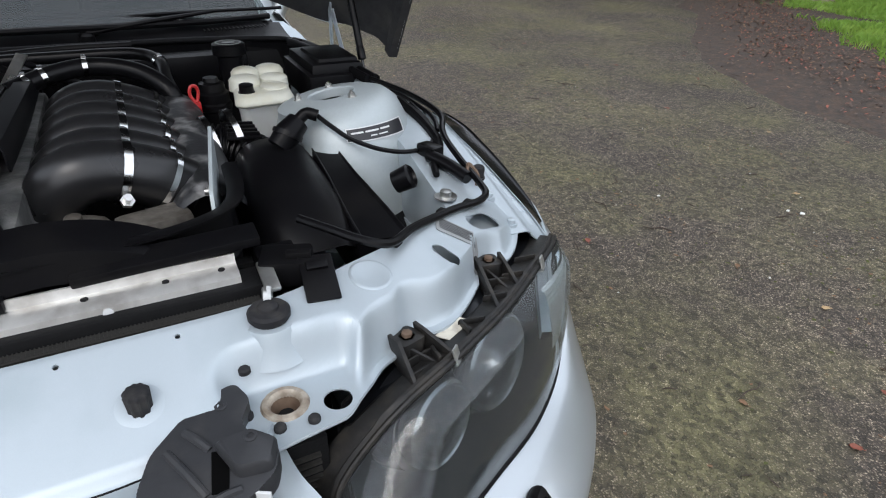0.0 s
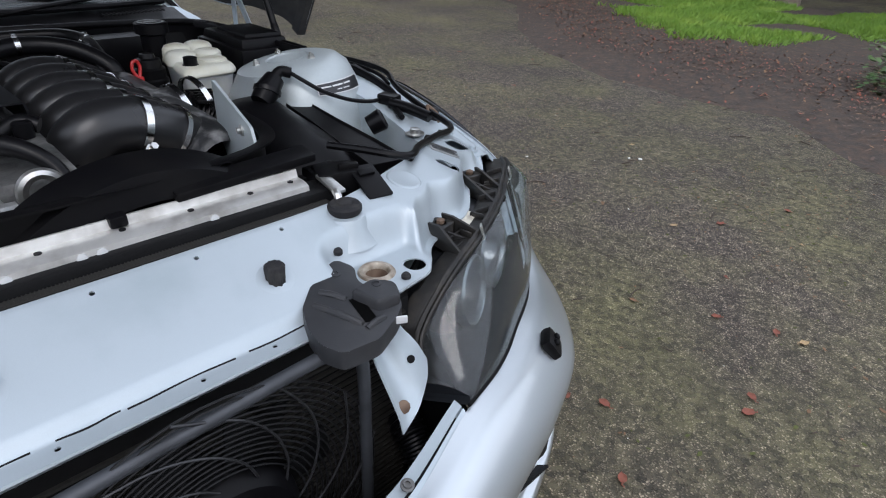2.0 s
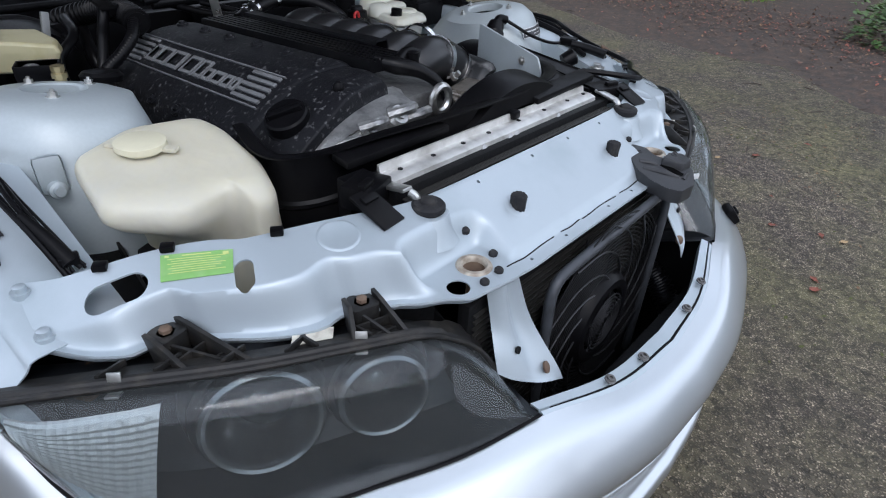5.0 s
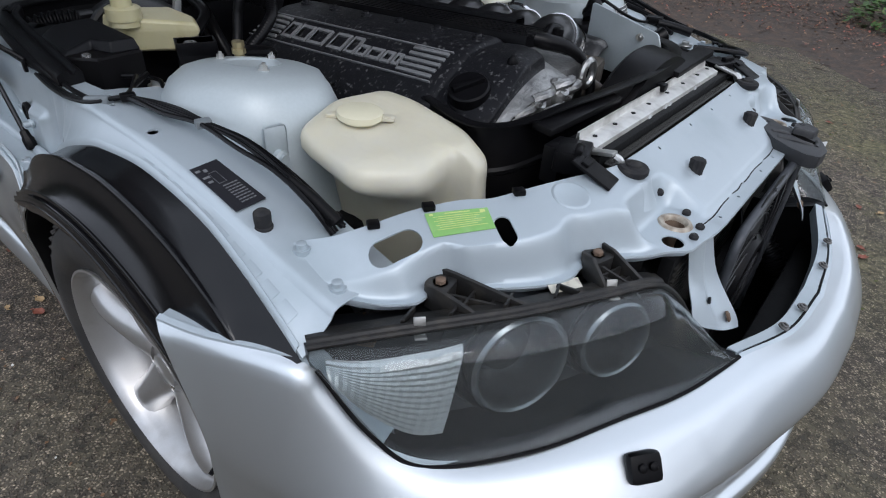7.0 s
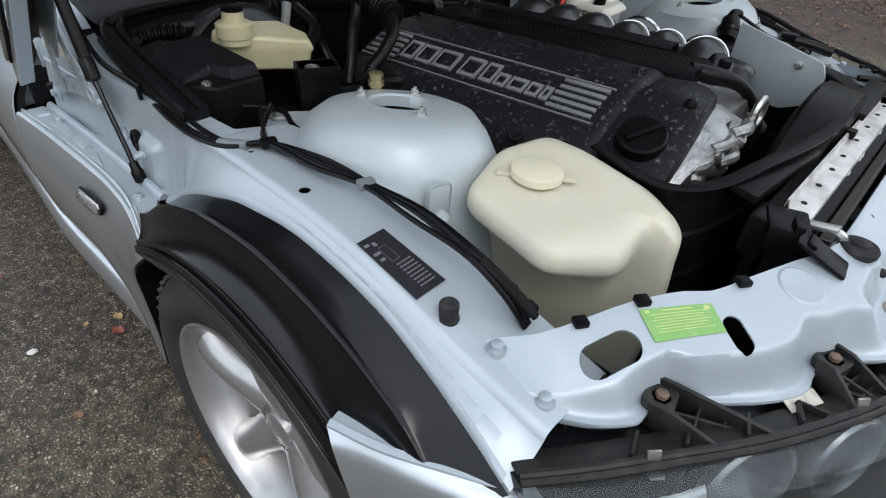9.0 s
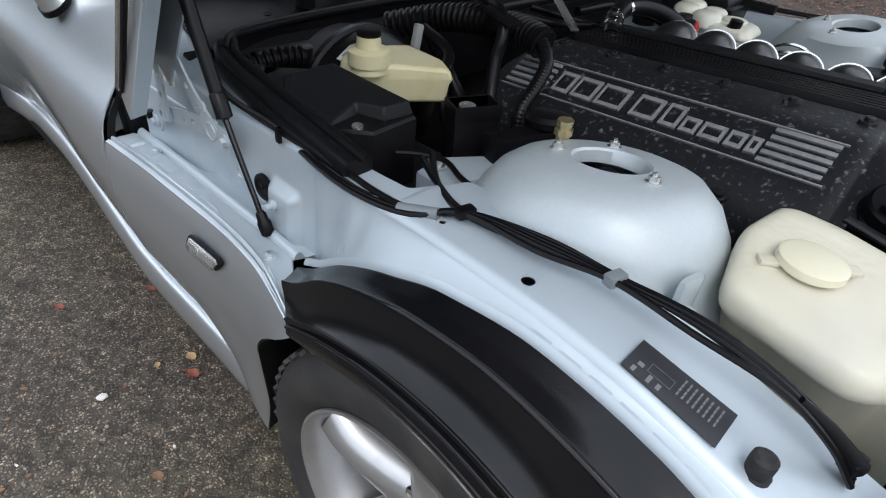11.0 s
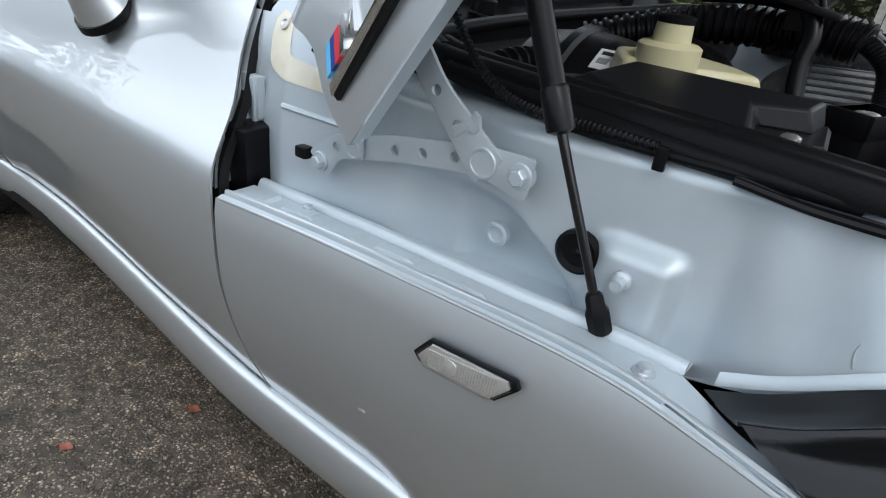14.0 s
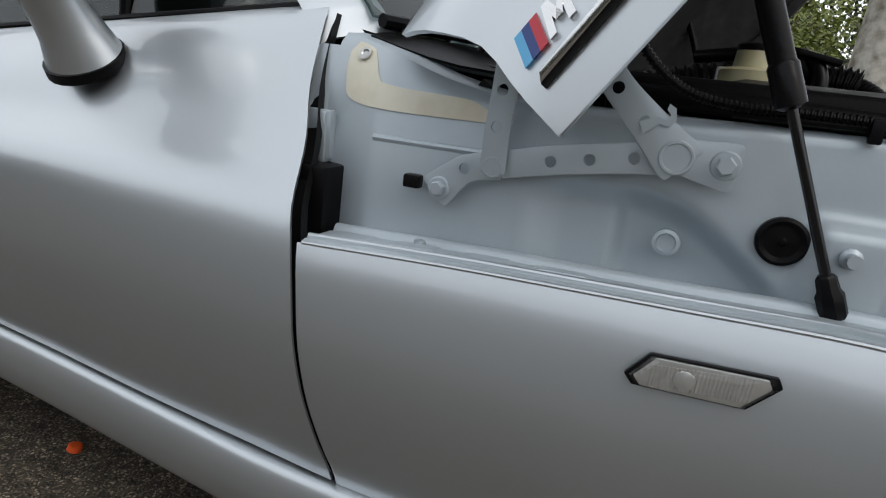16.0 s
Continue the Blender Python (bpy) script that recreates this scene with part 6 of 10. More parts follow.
def build_bonnet():
    ys = [1.13, 0.95, 0.70, 0.45, 0.29, 0.10, -0.15, -0.35, -0.50, -0.60]
    st = []
    for y in ys:
        zt = table([(-0.6, 0.60), (-0.5, 0.66), (-0.3, 0.745), (0.0, 0.82), (0.4, 0.87), (0.8, 0.885), (1.13, 0.875)], y)
        w = table([(-0.6, 0.36), (-0.5, 0.52), (-0.35, 0.66), (-0.15, 0.77), (0.1, 0.845), (0.29, 0.855), (0.55, 0.845), (0.8, 0.842), (1.13, 0.846)], y)
        low = table([(-0.6, 0.56), (-0.4, 0.66), (-0.15, 0.70), (-0.02, 0.70), (0.10, 0.72), (0.29, 0.735), (0.42, 0.70), (0.50, 0.64), (0.60, 0.626), (1.13, 0.606)], y)
        # the rear edge sweeps back to the pillar, then forward to the middle of the screen
        back = 1.0 if y > 1.0 else max(0.0, (y - 0.6) / 0.5)
        half = [(-w, y, low), (-w + 0.008, y, low + (0.70 - low) * 0.5 if low < 0.68 else low + 0.006), (-w + 0.034, y, max(low + 0.012, zt - 0.160)), (-w + 0.062, y + 0.03 * back, zt - 0.10), (-w + 0.14, y + 0.065 * back, zt - 0.045), (-w * 0.6, y - 0.03 * back, zt - 0.018), (-w * 0.3, y - 0.12 * back, zt - 0.004), (0, y - 0.15 * back, zt)]
        st.append([raised(p) for p in half] + [raised((-p[0], p[1], p[2])) for p in half[-2::-1]])
    bm = bmesh.new()
    add_grid(bm, loft(st, 60, 56))
    hood = part("bonnet", bm, PAINT, car, "silver clamshell bonnet, raised", thick=0.006)
    # underside of the pressing: insulation tone with shade mixed into the colour
    bm = bmesh.new()
    under = []
    for y in (1.126, 0.95, 0.80, 0.62, 0.50):
        zt = table([(0.4, 0.87), (0.8, 0.885), (1.13, 0.875)], y)
        low = table([(0.42, 0.70), (0.50, 0.64), (0.60, 0.626), (1.13, 0.606)], y)
        back = 1.0 if y > 1.0 else max(0.0, (y - 0.6) / 0.5)
        half = [(-0.836, y, low + 0.004), (-0.812, y, 0.68), (-0.786, y, zt - 0.172), (-0.745, y + 0.02 * back, zt - 0.115), (-0.69, y + 0.05 * back, zt - 0.062), (-0.5, y - 0.03 * back, zt - 0.034), (-0.25, y - 0.12 * back, zt - 0.02), (0, y - 0.15 * back, zt - 0.016)]
        under.append([raised(p) for p in half] + [raised((-p[0], p[1], p[2])) for p in half[-2::-1]])
    add_grid(bm, loft(under, 24, 56))
    part("underside", bm, UNDERSIDE, hood, "underside of the bonnet, insulation tone with its shade in the colour")
    # inner frame with black insulation underneath
    bm = bmesh.new()
    rows = []
    for y in (0.80, 0.5, 0.2, -0.1, -0.38):
        zt = table([(-0.6, 0.60), (-0.5, 0.66), (-0.3, 0.745), (0.0, 0.82), (0.4, 0.87), (0.8, 0.885)], y) - 0.035
        w = table([(-0.38, 0.50), (-0.1, 0.62), (0.2, 0.66), (0.8, 0.64)], y)
        rows.append([raised((w * k / 6, y - 0.02 * (6 - abs(k)) / 6, zt - 0.05 * (k / 6) ** 2)) for k in range(-6, 7)])
    add_grid(bm, rows)
    part("insulation", bm, RUBBER, hood, "dark insulation mat under the bonnet", thick=0.012)
    for s in (-1, 1):
        # folded inner edge of the flank; the far one takes the shaded underside colour
        bm = bmesh.new()
        yy = [1.128 - 0.65 * k / 20 for k in range(21)]
        lows = [(y, table([(0.42, 0.70), (0.50, 0.64), (0.60, 0.626), (1.13, 0.606)], y), table([(0.29, 0.855), (0.55, 0.845), (0.8, 0.842), (1.13, 0.846)], y)) for y in yy]
        add_grid(bm, [[raised((s * w, y, z)) for y, z, w in lows], [raised((s * (w - 0.022), y, z + 0.003)) for y, z, w in lows], [raised((s * (w - 0.026), y, z + 0.03)) for y, z, w in lows]])
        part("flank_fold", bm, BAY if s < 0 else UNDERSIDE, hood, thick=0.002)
        if s < 0:
            bm = bmesh.new()
            yy = [1.12, 1.0, 0.85, 0.7]
            add_grid(bm, [[raised((s * 0.775, y, 0.64)) for y in yy], [raised((s * 0.77, y, 0.74)) for y in yy], [raised((s * 0.70, y, 0.79)) for y in yy], [raised((s * 0.60, y, 0.80)) for y in yy]])
            part("inner_flank", bm, BAY, hood, "dusty inner flank", thick=0.003)
        # shut line between flank and top skin
        bm = bmesh.new()
        add_tube(bm, [raised((s * (flank_x(0.712) + 0.0005), y, 0.712)) for y in (1.134, 1.0, 0.85, 0.7, 0.6)], 0.0035, seg=6)
        part("flank_groove", bm, DARK, hood)
        # bright strip of the side vent
        bm = bmesh.new()
        a, b = V(s * (flank_x(0.648) - 0.002), 1.112, 0.648), V(s * 0.846, 0.60, 0.664)
        add_prism(bm, [raised(a + V(0, 0, -0.004)), raised(b + V(0, 0, -0.004)), raised(b + V(0, 0, 0.004)), raised(a + V(0, -0.006, 0.004))], raised(V(s * 0.01, 1.13, 0.606)) - raised(V(0, 1.13, 0.606)), 0.002)
        vent = part("vent_strip", bm, CHROME, hood, "bright metal strip on the side vent")
        bm = bmesh.new()
        a, b = a + V(0, -0.0, -0.006), b + V(0, 0, -0.006)
        add_prism(bm, [raised(a + V(0, 0, -0.0025)), raised(b + V(0, 0, -0.0025)), raised(b + V(0, 0, 0.0025)), raised(a + V(0, 0, 0.0025))], raised(V(s * 0.006, 1.13, 0.606)) - raised(V(0, 1.13, 0.606)))
        part("vent_gap", bm, DARK, hood)
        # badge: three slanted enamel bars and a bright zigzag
        o = V(s * 0.842, 1.082, 0.650)
        nrm = raised(V(s, 1.13, 0.606)) - raised(V(0, 1.13, 0.606))
        for k, mt in enumerate((BLUE_L, BLUE_D, RED_E)):
            y0 = 1.113 - 0.0085 * k
            q = [(y0, 0.664), (y0 - 0.0085, 0.664), (y0 - 0.0165, 0.691), (y0 - 0.008, 0.691)]
            bm = bmesh.new()
            add_prism(bm, [raised(V(s * (flank_x(z) - 0.001), y, z)) for y, z in q], nrm * 0.004)
            part("badge_bar", bm, mt, hood, smooth=False)
        bm = bmesh.new()
        y0 = 1.085
        for a_, b_ in (((y0, 0.664), (y0 - 0.011, 0.691)), ((y0 - 0.011, 0.691), (y0 - 0.013, 0.672)), ((y0 - 0.013, 0.672), (y0 - 0.028, 0.691)), ((y0 - 0.028, 0.691), (y0 - 0.020, 0.664))):
            pa, pb = V(s * (flank_x(a_[1]) - 0.001), *a_), V(s * (flank_x(b_[1]) - 0.001), *b_)
            add_prism(bm, [raised(pa), raised(pa + V(0, -0.007, 0)), raised(pb + V(0, -0.007, 0)), raised(pb)], nrm * 0.005)
        part("badge_zigzag", bm, CHROME, hood, smooth=False)
        # gas strut
        bm = bmesh.new()
        p0, p1, p2 = mirror((-0.772, 0.659, 0.640), s), mirror((-0.777, 0.726, 0.792), s), mirror((-0.772, 0.845, 1.062), s)
        add_tube(bm, [p1, p2], 0.0098, seg=18, n=1)
        add_lathe(bm, p1 - (p2 - p1).normalized() * 0.008, p2 - p1, [(0, 0.006), (0.003, 0.0115), (0.034, 0.0115), (0.037, 0.0098)], 18)
        strut = part("gas_strut", bm, HOSE, hood, "black gas strut holding the bonnet")
        bm = bmesh.new()
        add_tube(bm, [p0, p1], 0.0042, seg=12, n=1)
        part("strut_rod", bm, CHROMEBLK, strut)
        bm = bmesh.new()
        d = (p1 - p0).normalized()
        add_lathe(bm, p0 - d * 0.013, d, [(0, 0.0085), (0.003, 0.0105), (0.020, 0.0108), (0.024, 0.0085), (0.034, 0.0080), (0.037, 0.0060)], 8)
        part("strut_socket", bm, PLASTIC, strut)
        bm = bmesh.new()
        add_lathe(bm, mirror((-0.748, 0.652, 0.676), s), mirror((-1, 0, 0), s), [(0, 0.006), (0.008, 0.006), (0.010, 0.0085), (0.014, 0.0085), (0.016, 0.0055), (0.026, 0.0055)], 12)
        part("strut_ball", bm, BAY, strut)
        # hinge links
        hx = -0.757
        def link(name, pts, r, x, holes=()):
            bm = bmesh.new()
            line = [V(x, *p) for p in pts]
            out = []
            for side_ in (1, -1):
                seq = line if side_ == 1 else line[::-1]
                for i, p in enumerate(seq):
                    t = (seq[min(i + 1, len(seq) - 1)] - seq[max(i - 1, 0)]).normalized()
                    q = V(0, -t.z, t.y)
                    rr = r[i] if side_ == 1 else r[len(seq) - 1 - i]
                    if i == 0:
                        out += [p + q * rr - t * rr * 0.5, p + q * rr]
                    elif i == len(seq) - 1:
                        out += [p + q * rr, p + q * rr + t * rr * 0.5]
                    else:
                        out.append(p + q * rr)
            add_prism(bm, [mirror(p, s) for p in rounded(out, max(r) * 0.75)], V(0.004 * s, 0, 0), 0.0008)
            ob = part(name, bm, BAY, hood, "silver painted hinge link")
            if holes:
                bm = bmesh.new()
                for y, z in holes:
                    add_lathe(bm, mirror((x + 0.02, y, z), s), V(s, 0, 0), [(0, 0.0055), (0.05, 0.0055)], 14)
                cut(ob, bm)
            return ob
        link("hinge_arm", [(0.957, 0.704), (0.905, 0.717), (0.835, 0.7295), (0.797, 0.736)], (0.013, 0.0135, 0.0135, 0.016), hx, ((0.904, 0.716), (0.869, 0.723), (0.831, 0.730)))
        link("hinge_plate", [(0.800, 0.738), (0.758, 0.734)], (0.014, 0.020), hx - 0.005)
        link("hinge_base", [(1.010, 0.674), (0.986, 0.698), (0.957, 0.704)], (0.018, 0.013, 0.014), hx - 0.003, ((0.986, 0.697),))
        link("hinge_lever", [(0.797, 0.736), (0.828, 0.764), (0.857, 0.790), (0.925, 0.880)], (0.020, 0.015, 0.013, 0.013), hx - 0.006, ((0.828, 0.762), (0.855, 0.788)))
        link("hinge_riser", [(0.957, 0.704), (0.957, 0.741), (0.955, 0.776), (0.951, 0.90)], (0.013, 0.0125, 0.0125, 0.0125), hx - 0.007, ((0.958, 0.741), (0.957, 0.775)))
        bm = bmesh.new()
        add_prism(bm, [mirror((hx - 0.008, y, z), s) for y, z in ((0.828, 0.752), (0.816, 0.762), (0.808, 0.760), (0.803, 0.766), (0.805, 0.776), (0.811, 0.779), (0.812, 0.774), (0.808, 0.770), (0.811, 0.766), (0.818, 0.768), (0.832, 0.762))], V(0.004 * s, 0, 0))
        part("hinge_hook", bm, BAY, hood)
        for y, z, r in ((0.957, 0.703, 0.0105), (1.010, 0.674, 0.0115), (0.797, 0.736, 0.0150), (0.758, 0.735, 0.0125)):
            bm = bmesh.new()
            if r > 0.014 or y == 0.957:
                # flat riveted pivot
                add_lathe(bm, mirror((hx - 0.002, y, z), s), V(s, 0, 0), [(0, r), (0.0085, r), (0.0095, r * 0.93), (0.0095, r * 0.80), (0.0085, r * 0.76), (0.0085, 0.0)], 24)
            else:
                add_lathe(bm, mirror((hx - 0.002, y, z), s), V(s, 0, 0), [(0, r), (0.0075, r), (0.0085, r * 0.9), (0.0085, r * 0.5)], 20)
                add_lathe(bm, mirror((hx - 0.0095 - 0.001, y, z), s), V(s, 0, 0), [(0, r * 0.66), (0.0055, r * 0.66), (0.0068, r * 0.54)], 6)
            part("hinge_bolt", bm, BAY, hood, sharp=25)
        bm = bmesh.new()
        add_box(bm, mirror((hx - 0.006, 1.040, 0.676), s), (0.014, 0.018, 0.014), None, 0.003)
        part("bump_stop", bm, PLASTIC, hood)
        # grommet in the inner wing and pressed disc
        bm = bmesh.new()
        add_lathe(bm, mirror((-0.742, 0.700, 0.678), s), V(s, 0, 0), [(0, 0.021), (0.006, 0.021), (0.008, 0.018), (0.005, 0.014), (0.006, 0.004), (0.008, 0.002)], 24)
        part("wing_grommet", bm, RUBBER, wings[s])
        bm = bmesh.new()
        add_lathe(bm, mirror((-0.728, 0.790, 0.656), s), V(s, 0, 0), [(0, 0.013), (0.006, 0.0125), (0.007, 0.009), (0.004, 0.008), (0.004, 0)], 20)
        part("pressing", bm, BAY, wings[s])


# dark insulation tone that also holds the shade under the raised bonnet
UNDERSIDE = mat("shaded_underside", (0.040, 0.040, 0.042), 0.7, grain=0.35, grain_scale=40, spots=0.6, spot_scale=9, second=(0.065, 0.063, 0.06), bump=0.2, bump_scale=90, spec=0.2)
CHROMEBLK = mat("dark_rod", (0.05, 0.05, 0.052), 0.22, 0.9, grain=0.1)
build_bonnet()


# -- cooling pack: radiator, shroud, auxiliary fan
def build_cooling():
    bm = bmesh.new()
    add_box(bm, (0.0, -0.222, 0.60), (0.60, 0.045, 0.34), None, 0.004)
    rad = part("radiator", bm, DARK, car, "radiator with a bare metal top rail")
    bm = bmesh.new()
    prof = [(-0.232, 0.764), (-0.230, 0.777), (-0.218, 0.781), (-0.202, 0.781), (-0.199, 0.792), (-0.196, 0.792), (-0.194, 0.765)]
    add_grid(bm, [[V(x, y, z) for y, z in prof] for x in (-0.29, -0.1, 0.1, 0.268)])
    part("top_rail", bm, RAIL, rad, "scuffed bare aluminium rail", thick=0.002)
    # holes are near-black discs on the rail, their shade put into colour
    for x in (-0.26, -0.19, -0.12, -0.055, 0.03, 0.11, 0.19, 0.25):
        bm = bmesh.new()
        add_lathe(bm, (x, -0.212, 0.781), (0, 0, 1), [(0, 0.004), (0.0012, 0.004), (0.0012, 0.0)], 10)
        part("rail_hole_disc", bm, DARK, rad)
    for x in (-0.09, -0.02, 0.0, 0.13):
        bm = bmesh.new()
        add_lathe(bm, (x, -0.2315, 0.771), (0, -1, 0.1), [(0, 0.0055), (0.0015, 0.0055), (0.002, 0.003)], 12)
        part("rail_rivet", bm, PALE, rad)
    bm = bmesh.new()
    for k in range(150):
        add_box(bm, (-0.285 + 0.0038 * k, -0.2535, 0.742), (0.0012, 0.012, 0.035))
    tagged(part("cooling_fin_pack", bm, CORE, rad, smooth=False, double=False), kind="stuff")
    for z in (0.727, 0.742, 0.758):
        bm = bmesh.new()
        add_box(bm, (-0.005, -0.256, z), (0.575, 0.014, 0.0022))
        part("cooling_tube", bm, CORE, rad, smooth=False)
    bm = bmesh.new()
    add_box(bm, (0.03, -0.2, 0.789), (0.02, 0.016, 0.014), None, 0.003)
    part("rail_clip", bm, PLASTIC, rad)
    # fan shroud: a deep black wall bent round the engine's front
    plan = [(-0.345, 0.05), (-0.372, -0.06), (-0.335, -0.108), (-0.24, -0.140), (-0.12, -0.166), (0.02, -0.172), (0.15, -0.160), (0.235, -0.128), (0.285, -0.075), (0.30, 0.05)]
    line = curve([V(x, y, table([(-0.372, 0.789), (-0.14, 0.816), (0.1, 0.816), (0.3, 0.806)], x)) for x, y in plan], 70)
    bm = bmesh.new()
    rows = []
    for i, p in enumerate(line):
        t = (line[min(i + 1, 70)] - line[max(i - 1, 0)]).normalized()
        q = V(-t.y, t.x, 0).normalized()
        rows.append([p - q * 0.020 + V(0, 0, 0.003), p - q * 0.004 + V(0, 0, 0.004), p + q * 0.004 + V(0, 0, -0.001), p + V(0, 0, -0.02), p + V(0, 0, -0.075), p - q * 0.004 + V(0, 0, -0.080), p - q * 0.004 + V(0, 0, -0.084), p + V(0, 0, -0.088), p + V(0, 0, -0.15), p - q * 0.004 + V(0, 0, -0.155), p + V(0, 0, -0.16), p + V(0, 0, -0.32)])
    add_grid(bm, rows)
    shroud = part("fan_shroud", bm, PLASTIC, car, "black plastic fan shroud behind the radiator", thick=0.003)
    bm = bmesh.new()
    rows = []
    for y, dr in ((-0.193, -0.035), (-0.186, 0.0), (-0.176, 0.004), (-0.128, 0.010), (-0.120, 0.004), (-0.112, -0.02)):
        rows.append([V(0.075 + (0.225 + dr) * math.cos(a), y, 0.605 + (0.225 + dr) * math.sin(a)) for a in (math.pi * (0.12 + 0.76 * k / 40) for k in range(41))])
    add_grid(bm, rows)
    part("fan_ring", bm, PLASTIC, shroud, "black arched fan ring", thick=0.003)
    for a, b in (((-0.32, -0.150, 0.782), (-0.13, -0.172, 0.795)), ((0.10, -0.185, 0.79), (0.30, -0.185, 0.797))):
        a, b = V(*a), V(*b)
        bm = bmesh.new()
        add_prism(bm, [a + V(0, -0.018, 0), b + V(0, -0.018, 0), b + V(0, 0.018, 0.004), a + V(0, 0.018, 0.004)], V(0, 0, 0.012), 0.003)
        part("air_baffle", bm, PLASTIC, shroud)
    bm = bmesh.new()
    add_box(bm, (0, -0.183, 0.62), (0.58, 0.016, 0.30))
    part("shroud_face", bm, DARK, shroud)
    # mounting straps and latch blocks at the radiator's ends
    for s in (-1, 1):
        bm = bmesh.new()
        add_box(bm, V(0.325 * s, -0.212, 0.768), (0.062, 0.050, 0.034), Matrix.Rotation(radians(20 * -s), 4, "Z"), 0.005)
        add_box(bm, V(0.318 * s, -0.185, 0.75), (0.05, 0.03, 0.06), None, 0.004)
        add_box(bm, V(0.338 * s, -0.226, 0.788), (0.030, 0.012, 0.010), Matrix.Rotation(radians(20 * -s), 4, "Z"), 0.003)
        m = frame_of(V(0.351 * s, -0.262, 0.772), V(1, 0.12 * -s, 0), V(0, 1, 0.42))
        block = part("latch_block", bm, PLASTIC, rad)
        bm = bmesh.new()
        add_box(bm, V(0, 0, 0), (0.040, 0.066, 0.005), None, 0.002)
        add_box(bm, V(0, 0.016, 0.004), (0.026, 0.012, 0.006), None, 0.002)
        bm.transform(m)
        part("strap", bm, PLASTIC, rad, "black plastic retaining strap")
        bm = bmesh.new()
        add_box(bm, V(0.297 * s, -0.240, 0.776), (0.018, 0.05, 0.006), Matrix.Rotation(radians(12 * s), 4, "X"), 0.002)
        add_tube(bm, [V(0.290 * s, -0.262, 0.774), V(0.288 * s, -0.27, 0.77), V(0.286 * s, -0.275, 0.76)], 0.006, seg=8)
        part("radiator_bracket", bm, BARE, rad)
    # auxiliary fan in front, with its ringed guard
    c = V(0.0, -0.452, 0.492)
    bm = bmesh.new()
    add_lathe(bm, c + V(0, 0.03, 0), (0, -1, 0), [(0, 0.058), (0.025, 0.058), (0.032, 0.052), (0.034, 0.0)], 36)
    fan = part("auxiliary_fan", bm, PLASTIC, car, "black auxiliary fan behind a ringed guard")
    for k in range(7):
        bm = bmesh.new()
        a = 2 * math.pi * k / 7
        st = []
        for r, w, tw in ((0.056, 0.030, 0.5), (0.10, 0.040, 0.4), (0.150, 0.048, 0.3)):
            d, q = V(math.cos(a + r * 1.5), 0, math.sin(a + r * 1.5)), V(-math.sin(a + r * 1.5), 0, math.cos(a + r * 1.5))
            st.append([c + V(0, 0.028, 0) + d * r - q * w + V(0, w * tw, 0), c + V(0, 0.022, 0) + d * r, c + V(0, 0.028, 0) + d * r + q * w - V(0, w * tw, 0)])
        add_grid(bm, loft(st, 6, 6))
        part("fan_blade", bm, DARK, fan, thick=0.003)
    for k in range(22):
        r = 0.012 + 0.0070 * k if k < 7 else 0.100 + 0.0074 * (k - 7)
        bm = bmesh.new()
        add_tube(bm, [c + V(r * math.cos(t), -0.010 if k < 7 else 0.004, r * math.sin(t)) for t in (2 * math.pi * j / 48 for j in range(49))], 0.0014, seg=5, n=0, caps=False)
        # outer rings sit back and take the darker copy of the wire
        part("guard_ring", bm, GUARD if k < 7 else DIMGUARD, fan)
    for k in range(12):
        a = 2 * math.pi * k / 12
        pts = []
        for r in (0.086, 0.11, 0.14, 0.17, 0.205):
            b = a + 1.1 * (r - 0.086) / 0.11
            pts.append(c + V(r * math.cos(b), 0.001, r * math.sin(b)))
        bm = bmesh.new()
        add_tube(bm, pts, 0.0017, seg=6)
        part("guard_spoke", bm, GUARD, fan)
    bm = bmesh.new()
    add_lathe(bm, c, (0, -1, 0), [(0.0, 0.061), (0.008, 0.063), (0.010, 0.068), (0.008, 0.080), (-0.004, 0.090), (-0.024, 0.094), (-0.040, 0.095)], 44, caps=False)
    part("guard_collar", bm, PLASTIC, fan, thick=0.002)
    for k in range(5):
        a = 2 * math.pi * k / 5 + 0.3
        bm = bmesh.new()
        add_tube(bm, [c + V(0.008 * math.cos(a), -0.007, 0.008 * math.sin(a)), c + V(0.066 * math.cos(a), -0.006, 0.066 * math.sin(a))], 0.0017, seg=6, n=1)
        part("hub_spoke", bm, GUARD, fan)
    # condenser behind the fan, closing the view
    bm = bmesh.new()
    add_box(bm, (0, -0.385, 0.45), (0.62, 0.02, 0.42), None, 0.003)
    cond = part("condenser", bm, DARK, car, "black condenser behind the auxiliary fan")
    bm = bmesh.new()
    for k in range(34):
        add_box(bm, (0, -0.397, 0.26 + 0.0115 * k), (0.60, 0.006, 0.0035))
    tagged(part("condenser_fin_pack", bm, CORE, cond, smooth=False, double=False), kind="stuff")
    # bent tube frame that carries the fan
    bm = bmesh.new()
    add_tube(bm, [(-0.188, -0.452, 0.30), (-0.190, -0.450, 0.55), (-0.190, -0.448, 0.635), (-0.178, -0.447, 0.660), (-0.150, -0.446, 0.667), (0.0, -0.446, 0.674), (0.150, -0.446, 0.680), (0.178, -0.447, 0.673), (0.190, -0.448, 0.645), (0.190, -0.450, 0.55), (0.188, -0.452, 0.30)], 0.0085, seg=10, n=80)
    part("fan_frame", bm, DUSTYBAR, fan, "grey bent tube frame")
    bm = bmesh.new()
    add_box(bm, (0.165, -0.43, 0.690), (0.03, 0.04, 0.006), None, 0.002)
    part("frame_tab", bm, RUSTY, fan)
    # splash tray and dark box under the nose
    bm = bmesh.new()
